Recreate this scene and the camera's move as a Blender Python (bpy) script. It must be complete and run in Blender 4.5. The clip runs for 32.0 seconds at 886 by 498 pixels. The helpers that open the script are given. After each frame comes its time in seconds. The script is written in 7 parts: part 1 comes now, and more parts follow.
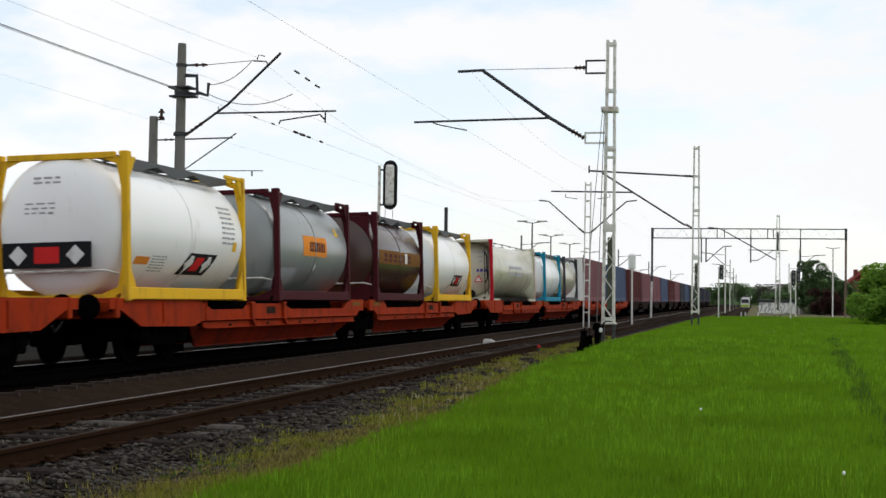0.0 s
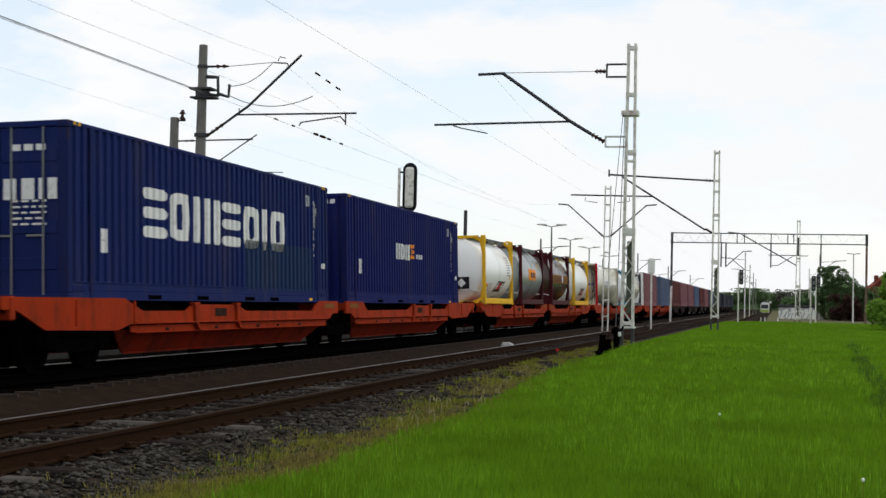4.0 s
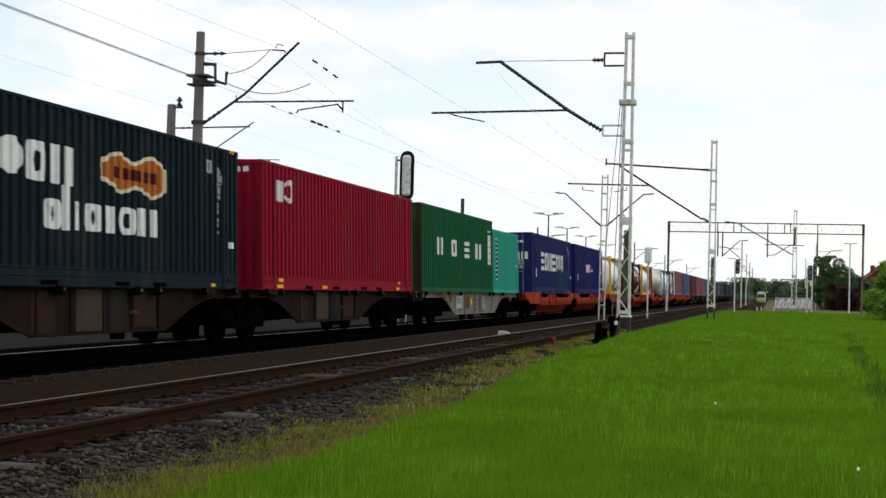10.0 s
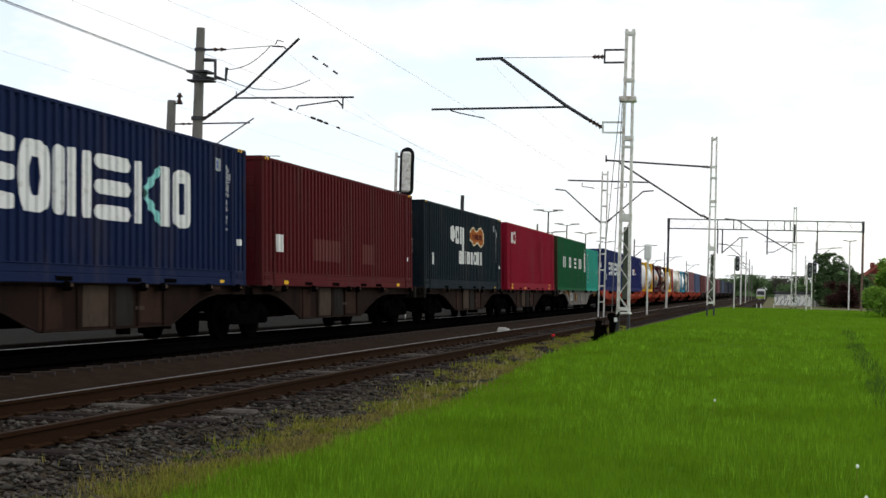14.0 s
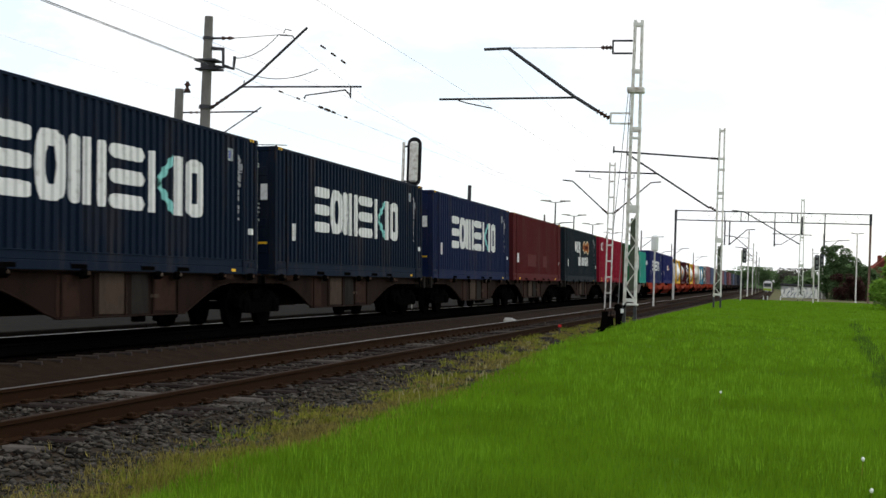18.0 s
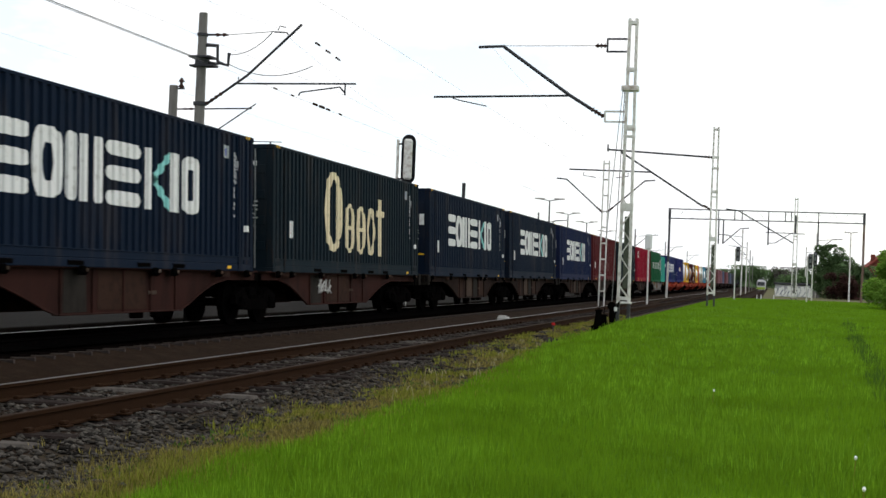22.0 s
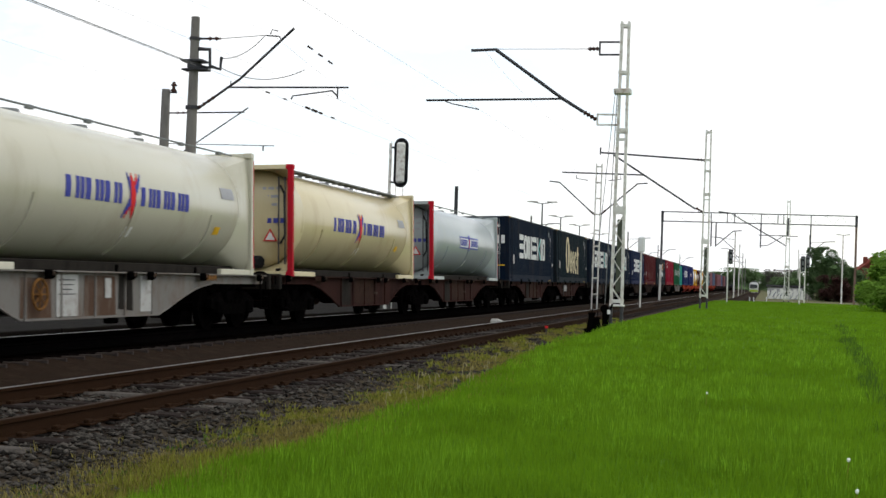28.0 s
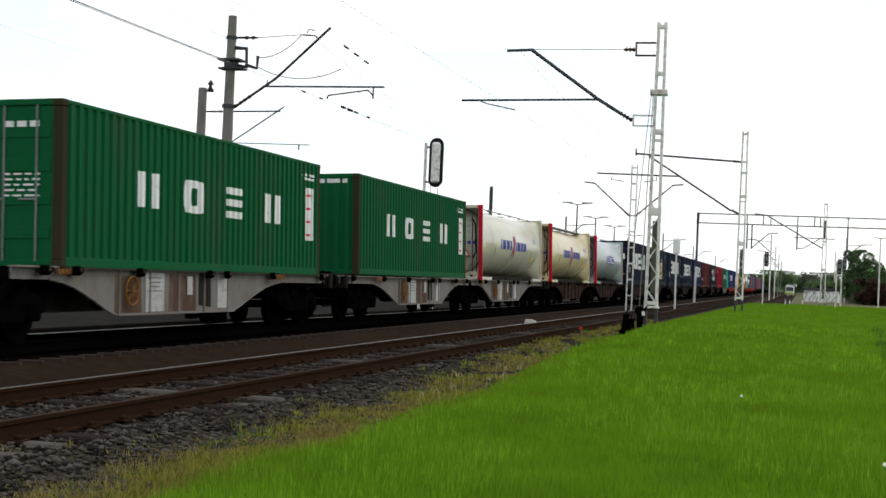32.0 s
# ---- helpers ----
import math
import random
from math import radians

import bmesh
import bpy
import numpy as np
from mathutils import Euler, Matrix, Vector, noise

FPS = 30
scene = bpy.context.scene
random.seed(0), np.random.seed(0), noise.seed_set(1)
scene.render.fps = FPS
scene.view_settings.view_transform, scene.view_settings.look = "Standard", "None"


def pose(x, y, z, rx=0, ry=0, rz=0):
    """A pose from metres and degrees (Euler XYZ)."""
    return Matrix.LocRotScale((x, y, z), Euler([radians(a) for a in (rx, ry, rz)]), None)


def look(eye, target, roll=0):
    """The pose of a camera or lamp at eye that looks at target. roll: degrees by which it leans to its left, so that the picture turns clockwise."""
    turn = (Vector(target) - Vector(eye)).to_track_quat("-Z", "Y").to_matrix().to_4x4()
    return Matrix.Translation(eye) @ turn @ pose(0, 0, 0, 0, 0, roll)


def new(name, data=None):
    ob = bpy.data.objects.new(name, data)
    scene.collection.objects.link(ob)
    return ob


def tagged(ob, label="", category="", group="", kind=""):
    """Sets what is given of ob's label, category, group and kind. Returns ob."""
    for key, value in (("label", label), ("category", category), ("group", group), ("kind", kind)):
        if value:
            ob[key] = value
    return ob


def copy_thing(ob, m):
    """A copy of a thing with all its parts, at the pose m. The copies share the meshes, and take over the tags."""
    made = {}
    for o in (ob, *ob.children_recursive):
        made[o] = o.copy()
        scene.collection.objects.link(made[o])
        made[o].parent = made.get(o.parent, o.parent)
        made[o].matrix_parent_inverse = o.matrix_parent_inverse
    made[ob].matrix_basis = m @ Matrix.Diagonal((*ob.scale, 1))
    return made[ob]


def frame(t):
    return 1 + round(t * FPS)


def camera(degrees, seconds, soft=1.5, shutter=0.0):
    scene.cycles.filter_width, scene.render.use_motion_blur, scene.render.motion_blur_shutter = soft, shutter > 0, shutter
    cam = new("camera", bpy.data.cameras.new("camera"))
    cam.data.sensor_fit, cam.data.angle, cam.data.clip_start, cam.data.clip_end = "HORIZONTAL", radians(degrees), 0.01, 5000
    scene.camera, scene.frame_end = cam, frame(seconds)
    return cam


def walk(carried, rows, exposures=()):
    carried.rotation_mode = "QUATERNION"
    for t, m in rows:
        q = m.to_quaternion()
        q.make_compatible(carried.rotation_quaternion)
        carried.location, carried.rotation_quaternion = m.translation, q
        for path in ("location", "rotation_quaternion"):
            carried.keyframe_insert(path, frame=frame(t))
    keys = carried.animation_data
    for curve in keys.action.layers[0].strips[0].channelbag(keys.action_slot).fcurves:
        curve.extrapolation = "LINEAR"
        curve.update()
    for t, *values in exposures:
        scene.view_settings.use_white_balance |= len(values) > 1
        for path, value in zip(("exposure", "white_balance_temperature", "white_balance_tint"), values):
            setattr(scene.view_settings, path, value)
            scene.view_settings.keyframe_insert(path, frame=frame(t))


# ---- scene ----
# Metres; y runs along the tracks, x to the right of the eye, z = 0 near the rail heads.
EYE = (0.0, 0.0, 1.367)
cam = camera(34.13, 32.0, soft=1.5, shutter=0.3)
TURN = [  # seconds, pitch + 90, roll, yaw of the hand-held camera, which stands on one spot
    (0, 91.910, -0.863, 12.169), (0.5, 91.580, -1.049, 12.160), (1, 91.297, -1.156, 12.028), (1.5, 91.403, -1.248, 12.031),
    (2, 91.811, -1.341, 12.087), (2.5, 91.775, -1.234, 12.747), (3, 91.867, -1.205, 13.255), (3.5, 92.077, -1.191, 13.039),
    (5.5, 91.665, -1.501, 12.735), (6, 91.856, -1.425, 12.780), (6.5, 91.687, -1.398, 12.712), (7, 91.743, -1.478, 12.713),
    (7.5, 91.695, -1.410, 12.801), (8, 91.494, -1.557, 12.795), (8.5, 91.506, -1.648, 12.967), (9, 91.389, -1.561, 12.871),
    (9.5, 91.241, -1.487, 12.810), (10, 91.542, -1.534, 12.783), (10.5, 91.710, -1.404, 12.928), (11, 91.529, -1.436, 13.032),
    (11.5, 91.503, -1.470, 13.071), (12, 91.594, -1.524, 13.108), (12.5, 91.752, -1.547, 12.979), (13, 91.367, -1.531, 12.961),
    (13.5, 91.420, -1.604, 12.802), (14, 91.403, -1.638, 12.770), (14.5, 91.503, -1.614, 12.855), (16.5, 90.988, -1.850, 13.073),
    (17, 91.006, -1.945, 13.169), (17.5, 90.995, -2.106, 13.188), (18, 91.000, -1.999, 13.034), (18.5, 90.898, -2.092, 13.057),
    (19, 90.916, -2.177, 13.004), (19.5, 90.973, -2.199, 12.888), (20, 91.141, -1.973, 12.656), (20.5, 91.217, -1.992, 12.931),
    (21, 91.107, -2.084, 12.951), (21.5, 90.909, -2.074, 12.850), (22, 90.913, -2.201, 12.790), (22.5, 90.909, -2.117, 12.775),
    (23, 90.444, -2.121, 12.590), (23.5, 90.593, -1.971, 12.517), (24, 90.951, -1.922, 12.427), (24.5, 90.918, -1.839, 12.465),
    (25, 90.875, -1.935, 12.453), (25.5, 90.883, -2.044, 12.514), (27.5, 91.047, -2.150, 12.572), (28, 91.056, -2.050, 12.511),
    (28.5, 91.165, -1.826, 12.684), (29, 91.227, -1.922, 12.859), (29.5, 91.104, -2.090, 13.018), (30, 90.813, -2.292, 12.714),
    (30.5, 90.721, -2.332, 12.740), (31, 90.971, -1.839, 13.193), (31.1, 90.981, -2.460, 13.380), (31.5, 91.031, -2.237, 14.342),
    (32, 91.002, -2.513, 13.870),
]
walk(cam, [(t, pose(*EYE, a, b, c)) for t, a, b, c in TURN], [(0, -0.11), (6, -0.13), (13, -0.02), (19, 0.07), (25, 0.14), (32, 0.14)])

# ---- sky, sun ----
world = bpy.data.worlds.new("overcast_sky")
scene.world = world
world.use_nodes = True
wn, wl = world.node_tree.nodes, world.node_tree.links
wn.clear()
w_out = wn.new("ShaderNodeOutputWorld")
w_bg = wn.new("ShaderNodeBackground")
sky = wn.new("ShaderNodeTexSky")
sky.sky_type, sky.sun_disc = "NISHITA", False
sky.sun_elevation, sky.sun_rotation = radians(46), radians(50)
w_gain = wn.new("ShaderNodeMix")
w_gain.data_type, w_gain.blend_type = "RGBA", "MULTIPLY"
w_gain.inputs["Factor"].default_value = 1.0
w_gain.inputs[7].default_value = (0.38, 0.34, 0.32, 1)
w_co = wn.new("ShaderNodeTexCoord")
w_map = wn.new("ShaderNodeMapping")
w_map.inputs["Scale"].default_value = (1.0, 1.0, 2.6)
w_map.inputs["Location"].default_value = (0.17, 0.35, 0.2)
w_noise = wn.new("ShaderNodeTexNoise")
w_noise.inputs["Scale"].default_value, w_noise.inputs["Detail"].default_value = 6.5, 6.0
w_noise.inputs["Roughness"].default_value = 0.55
w_ramp = wn.new("ShaderNodeValToRGB")
w_ramp.color_ramp.elements[0].position, w_ramp.color_ramp.elements[1].position = 0.43, 0.54
w_ramp.color_ramp.elements[0].color = (0.0, 0.0, 0.0, 1)
w_mix = wn.new("ShaderNodeMix")
w_mix.data_type = "RGBA"
w_mix.inputs[7].default_value = (1.06, 1.07, 1.08, 1)
w_haze = wn.new("ShaderNodeMix")
w_haze.data_type = "RGBA"
w_haze.inputs["Factor"].default_value = 0.80
w_haze.inputs[7].default_value = (0.77, 0.85, 0.92, 1)
wl.new(w_co.outputs["Generated"], w_map.inputs["Vector"])
wl.new(w_map.outputs["Vector"], w_noise.inputs["Vector"])
wl.new(w_noise.outputs["Fac"], w_ramp.inputs["Fac"])
wl.new(sky.outputs["Color"], w_gain.inputs[6])
wl.new(w_gain.outputs[2], w_haze.inputs[6])
wl.new(w_haze.outputs[2], w_mix.inputs[6])
wl.new(w_ramp.outputs["Color"], w_mix.inputs["Factor"])
wl.new(w_mix.outputs[2], w_bg.inputs["Color"])
w_dot = wn.new("ShaderNodeVectorMath")
w_dot.operation = "DOT_PRODUCT"
w_dot.inputs[1].default_value = (0.50, 0.42, 0.75)  # towards the veiled sun
w_norm = wn.new("ShaderNodeVectorMath")
w_norm.operation = "NORMALIZE"
w_range = wn.new("ShaderNodeMapRange")
w_range.inputs["From Min"].default_value, w_range.inputs["From Max"].default_value = -0.6, 0.6
w_range.inputs["To Min"].default_value, w_range.inputs["To Max"].default_value = 1.12, 0.965
wl.new(w_co.outputs["Generated"], w_norm.inputs[0])
wl.new(w_norm.outputs["Vector"], w_dot.inputs[0])
wl.new(w_dot.outputs["Value"], w_range.inputs["Value"])
wl.new(w_range.outputs["Result"], w_bg.inputs["Strength"])
wl.new(w_bg.outputs["Background"], w_out.inputs["Surface"])
sun_data = bpy.data.lights.new("sun", "SUN")
sun_data.energy, sun_data.angle, sun_data.color = 0.9, radians(14), (1.0, 0.95, 0.88)
sun = new("sun", sun_data)
sun.matrix_world = look((42, 55, 62), (0, 20, 0))


# ---- materials ----
def paint(name, color, rough=0.5, metal=0.0, vary=0.25, scale=2.0, fine=40.0, bump=0.15, dirt=None, streak=1.0, dirt_amount=0.35, spec=0.02, thin=0.0, island=0.0):
    """A painted, stained or mineral surface: two scales of tone, a dirt layer with a shape of its own, fine relief."""
    m = bpy.data.materials.new(name)
    m.use_nodes = True
    n, l = m.node_tree.nodes, m.node_tree.links
    b = n["Principled BSDF"]
    b.inputs["Roughness"].default_value, b.inputs["Metallic"].default_value = rough, metal
    b.inputs["Specular IOR Level"].default_value = spec
    co = n.new("ShaderNodeTexCoord")
    mp = n.new("ShaderNodeMapping")
    mp.inputs["Scale"].default_value = (1, 1, 1 / streak)
    l.new(co.outputs["Object"], mp.inputs["Vector"])
    big = n.new("ShaderNodeTexNoise")
    big.inputs["Scale"].default_value, big.inputs["Detail"].default_value = scale, 5
    l.new(mp.outputs["Vector"], big.inputs["Vector"])
    small = n.new("ShaderNodeTexNoise")
    small.inputs["Scale"].default_value, small.inputs["Detail"].default_value = fine, 4
    l.new(co.outputs["Object"], small.inputs["Vector"])
    lo = tuple(c * (1 - vary) for c in color)
    hi = tuple(min(1, c * (1 + vary)) for c in color)
    tone = n.new("ShaderNodeMix")
    tone.data_type = "RGBA"
    tone.inputs[6].default_value, tone.inputs[7].default_value = (*lo, 1), (*hi, 1)
    fac = n.new("ShaderNodeMath")
    fac.operation = "MULTIPLY_ADD"
    fac.inputs[1].default_value, fac.inputs[2].default_value = 0.5, 0.0
    l.new(small.outputs["Fac"], fac.inputs[0])
    fac2 = n.new("ShaderNodeMath")
    fac2.operation = "MULTIPLY_ADD"
    fac2.inputs[1].default_value = 0.5
    l.new(big.outputs["Fac"], fac2.inputs[0])
    l.new(fac.outputs[0], fac2.inputs[2])
    l.new(fac2.outputs[0], tone.inputs["Factor"])
    last = tone.outputs[2]
    if dirt:
        spot = n.new("ShaderNodeTexNoise")
        spot.inputs["Scale"].default_value, spot.inputs["Detail"].default_value = scale * 1.7, 8
        spot.inputs["Roughness"].default_value = 0.65
        l.new(mp.outputs["Vector"], spot.inputs["Vector"])
        ramp = n.new("ShaderNodeValToRGB")
        ramp.color_ramp.elements[0].position, ramp.color_ramp.elements[1].position = 0.62 - dirt_amount * 0.35, 0.78
        l.new(spot.outputs["Fac"], ramp.inputs["Fac"])
        mix = n.new("ShaderNodeMix")
        mix.data_type = "RGBA"
        mix.inputs[7].default_value = (*dirt, 1)
        l.new(ramp.outputs["Color"], mix.inputs["Factor"])
        l.new(last, mix.inputs[6])
        last = mix.outputs[2]
    if island:  # every loose piece has its own tone
        geo, rng_ = n.new("ShaderNodeNewGeometry"), n.new("ShaderNodeMapRange")
        rng_.inputs["To Min"].default_value, rng_.inputs["To Max"].default_value = 1 - island, 1 + island
        l.new(geo.outputs["Random Per Island"], rng_.inputs["Value"])
        scl = n.new("ShaderNodeVectorMath")
        scl.operation = "SCALE"
        l.new(last, scl.inputs[0])
        l.new(rng_.outputs["Result"], scl.inputs["Scale"])
        last = scl.outputs["Vector"]
    l.new(last, b.inputs["Base Color"])
    if bump:
        bp = n.new("ShaderNodeBump")
        bp.inputs["Strength"].default_value, bp.inputs["Distance"].default_value = bump, 0.02
        l.new(small.outputs["Fac"], bp.inputs["Height"])
        l.new(bp.outputs["Normal"], b.inputs["Normal"])
    if thin:  # leaves and blades let light through
        tr, mx = n.new("ShaderNodeBsdfTranslucent"), n.new("ShaderNodeMixShader")
        l.new(last, tr.inputs["Color"])
        mx.inputs[0].default_value = thin
        l.new(b.outputs[0], mx.inputs[1])
        l.new(tr.outputs[0], mx.inputs[2])
        l.new(mx.outputs[0], n["Material Output"].inputs["Surface"])
    return m


RUSTY, GRIME = (0.10, 0.045, 0.022), (0.035, 0.03, 0.027)
MAT = {}
MAT["soil"] = paint("trodden_soil", (0.115, 0.105, 0.058), 0.95, vary=0.35, scale=0.25, fine=14, bump=0.4, dirt=(0.09, 0.12, 0.04), dirt_amount=0.4)
MAT["ballast"] = paint("brown_ballast", (0.0192, 0.0120, 0.0080), 0.95, vary=0.75, scale=2.2, fine=24, bump=0.9, dirt=(0.034, 0.024, 0.016), dirt_amount=0.3)
# Oily ballast, made near black: the train's shade is put into its colour.
MAT["shaded_oily_ballast"] = paint("shaded_oil_black_ballast", (0.0035, 0.0026, 0.0023), 0.95, vary=0.5, scale=1.6, fine=22, bump=0.6, dirt=(0.007, 0.005, 0.0045), dirt_amount=0.2, spec=0.0)
MAT["gravel"] = paint("earthy_gravel", (0.036, 0.028, 0.021), 0.95, vary=0.55, scale=1.4, fine=26, bump=0.9, dirt=(0.058, 0.046, 0.024), dirt_amount=0.5)
MAT["stone"] = paint("grey_ballast_stone", (0.046, 0.041, 0.035), 0.9, vary=0.4, scale=5, fine=60, bump=0.3, island=0.9)
MAT["turf"] = paint("meadow_turf", (0.082, 0.172, 0.010), 0.95, vary=0.7, scale=0.35, fine=5, bump=0.3)
MAT["blade"] = paint("grass_blade", (0.130, 0.246, 0.011), 0.8, vary=0.7, scale=0.5, fine=2.2, bump=0, thin=0.4, island=0.18)
MAT["tall_blade"] = paint("pale_grass_blade", (0.17, 0.32, 0.02), 0.7, vary=0.5, scale=0.7, fine=3, bump=0, thin=0.4, island=0.45)
MAT["dry"] = paint("dry_grass", (0.205, 0.172, 0.050), 0.85, vary=0.4, scale=0.9, fine=7, bump=0, thin=0.3, island=0.5)
MAT["weed"] = paint("trackside_weed", (0.19, 0.20, 0.030), 0.75, vary=0.45, scale=1.5, fine=7, bump=0, thin=0.35, island=0.5)
MAT["leafy"] = paint("leafy_weed", (0.07, 0.13, 0.02), 0.7, vary=0.5, scale=3, fine=8, bump=0, thin=0.3)
MAT["petal"] = paint("white_petals", (0.85, 0.85, 0.8), 0.7, vary=0.05, bump=0)
MAT["timber"] = paint("creosoted_timber", (0.020, 0.015, 0.013), 0.85, vary=0.4, scale=3, fine=30, bump=0.6, dirt=(0.06, 0.052, 0.047), dirt_amount=0.25)
MAT["old_timber"] = paint("bleached_timber", (0.085, 0.075, 0.066), 0.9, vary=0.4, scale=4, fine=30, bump=0.6, dirt=(0.04, 0.033, 0.028), dirt_amount=0.4)
MAT["wagon_rust"] = paint("patched_rust_paint", (0.032, 0.017, 0.012), 0.8, vary=0.35, scale=3, fine=30, bump=0.1, dirt=(0.014, 0.010, 0.008), dirt_amount=0.4)
MAT["sleeper"] = paint("pale_concrete_sleeper", (0.062, 0.050, 0.044), 0.9, vary=0.3, scale=4, fine=40, bump=0.3, dirt=(0.03, 0.022, 0.019), dirt_amount=0.5)
MAT["rail"] = paint("rusty_rail", (0.023, 0.0115, 0.0058), 0.85, 0.0, vary=0.35, scale=3, fine=50, bump=0.3)
MAT["dull_head"] = paint("dull_rail_head", (0.030, 0.018, 0.0115), 0.8, vary=0.4, scale=1.5, fine=50, bump=0.1, spec=0.05)
MAT["railhead"] = paint("worn_rail_head", (0.20, 0.185, 0.175), 0.30, 1.0, vary=0.2, scale=1.2, fine=60, bump=0.05)
MAT["concrete"] = paint("weathered_concrete", (0.19, 0.18, 0.165), 0.9, vary=0.2, scale=2, fine=40, bump=0.3, dirt=(0.08, 0.075, 0.07), streak=4)
MAT["pale"] = paint("pale_concrete", (0.46, 0.45, 0.42), 0.9, vary=0.2, scale=2, fine=40, bump=0.2)
MAT["asphalt"] = paint("dark_gritty_platform", (0.0095, 0.0080, 0.0068), 0.95, vary=0.7, scale=0.8, fine=9, bump=0.6, dirt=(0.018, 0.015, 0.012), dirt_amount=0.3)
MAT["silver"] = paint("silver_painted_steel", (0.68, 0.67, 0.63), 0.5, 0.15, vary=0.18, scale=2.5, fine=50, bump=0.08, dirt=(0.22, 0.13, 0.08), dirt_amount=0.42)
MAT["rust_post"] = paint("rust_red_post_paint", (0.17, 0.115, 0.09), 0.75, vary=0.3, scale=2, bump=0.1, dirt=(0.08, 0.05, 0.04), streak=3, dirt_amount=0.4)
MAT["steel"] = paint("dark_steel", (0.06, 0.06, 0.065), 0.55, 0.5, vary=0.3, scale=4, fine=60, bump=0.1)
MAT["mossy"] = paint("mossy_cast_iron", (0.085, 0.095, 0.07), 0.8, vary=0.35, scale=6, bump=0.2)
MAT["wire"] = paint("weathered_copper_wire", (0.19, 0.19, 0.19), 0.6, 0.4, vary=0.2, bump=0)
MAT["insulator"] = paint("brown_glazed_porcelain", (0.05, 0.028, 0.022), 0.25, vary=0.2, bump=0)
MAT["black"] = paint("black_enamel", (0.018, 0.018, 0.02), 0.5, vary=0.3, scale=5, bump=0.05)
# Near black: shade under the wagons is put into the grime and wheel colours.
MAT["near_black_grime"] = paint("shaded_grime_black", (0.0022, 0.0020, 0.0020), 0.9, vary=0.35, scale=5, fine=50, bump=0.2, dirt=(0.006, 0.0048, 0.004), dirt_amount=0.2, spec=0.0)
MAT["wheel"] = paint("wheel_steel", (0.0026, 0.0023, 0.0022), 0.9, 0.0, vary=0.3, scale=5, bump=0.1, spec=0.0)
MAT["white"] = paint("white_marking", (0.72, 0.72, 0.7), 0.6, vary=0.1, scale=3, bump=0.05, dirt=(0.4, 0.38, 0.34), dirt_amount=0.2)
MAT["seed"] = paint("pale_seed_heads", (0.36, 0.32, 0.17), 0.9, vary=0.25, scale=30, bump=0.1, dirt=(0.2, 0.16, 0.08), dirt_amount=0.3)
MAT["cream"] = paint("cream_marking", (0.72, 0.62, 0.42), 0.6, vary=0.1, scale=3, bump=0.05, dirt=(0.4, 0.33, 0.22), dirt_amount=0.2)
MAT["mint"] = paint("mint_marking", (0.25, 0.58, 0.55), 0.6, vary=0.1, scale=3, bump=0.05)
MAT["orange"] = paint("orange_marking", (0.75, 0.26, 0.04), 0.6, vary=0.15, scale=3, bump=0.05)
MAT["rust_orange"] = paint("weathered_orange_marking", (0.40, 0.125, 0.03), 0.7, vary=0.25, scale=3, bump=0.05, dirt=(0.2, 0.07, 0.03), dirt_amount=0.3)
MAT["sooty"] = paint("sooty_grey_paint", (0.024, 0.021, 0.018), 0.85, vary=0.4, scale=2, fine=30, bump=0.1, dirt=(0.008, 0.007, 0.006), streak=3, dirt_amount=0.5)
MAT["buff"] = paint("dirty_buff_board", (0.060, 0.042, 0.031), 0.85, vary=0.3, scale=4, bump=0.05, dirt=(0.03, 0.024, 0.02), streak=2, dirt_amount=0.5)
MAT["stained"] = paint("rust_stained_panel", (0.085, 0.052, 0.036), 0.85, vary=0.3, scale=3, bump=0.05, dirt=(0.15, 0.13, 0.11), streak=3, dirt_amount=0.4)
MAT["pale_board"] = paint("faded_data_board", (0.40, 0.40, 0.38), 0.8, vary=0.2, scale=4, bump=0.05, dirt=(0.2, 0.17, 0.14), dirt_amount=0.4)
MAT["ochre"] = paint("dirty_orange_paint", (0.20, 0.095, 0.028), 0.8, vary=0.3, scale=4, bump=0.1, dirt=(0.09, 0.05, 0.03), dirt_amount=0.5)
MAT["yellow"] = paint("yellow_frame_paint", (0.72, 0.42, 0.025), 0.5, vary=0.15, scale=2, bump=0.05, dirt=(0.3, 0.17, 0.05), streak=3, dirt_amount=0.3)
MAT["red_mark"] = paint("red_marking", (0.6, 0.03, 0.03), 0.5, vary=0.15, scale=2, bump=0.05)
MAT["blue_mark"] = paint("blue_marking", (0.06, 0.07, 0.30), 0.5, vary=0.15, scale=2, bump=0.05)
MAT["grey_mark"] = paint("faded_grey_marking", (0.36, 0.36, 0.38), 0.7, vary=0.2, scale=9, bump=0)
PAINT = {
    "green": (0.0065, 0.086, 0.030), "teal": (0.025, 0.30, 0.225), "navy": (0.0058, 0.0118, 0.0245), "deep_blue": (0.0085, 0.0155, 0.050), "blue": (0.012, 0.021, 0.098), "royal": (0.0105, 0.0155, 0.100),
    "slate": (0.0082, 0.0152, 0.0210), "crimson": (0.235, 0.0055, 0.0215), "maroon": (0.080, 0.0105, 0.0125), "rose": (0.22, 0.10, 0.11), "dusk": (0.030, 0.034, 0.055),
    "greyblue": (0.09, 0.12, 0.19), "brick": (0.115, 0.036, 0.034), "faded_blue": (0.018, 0.036, 0.092), "lead": (0.06, 0.063, 0.072)}
for key, rgb in PAINT.items():
    MAT[key] = paint(key + "_container_paint", rgb, 0.62, vary=0.16, scale=0.8, fine=30, bump=0.06, dirt=tuple(0.6 * c + 0.4 * g for c, g in zip(rgb, (0.07, 0.055, 0.045))), streak=5, dirt_amount=0.3)
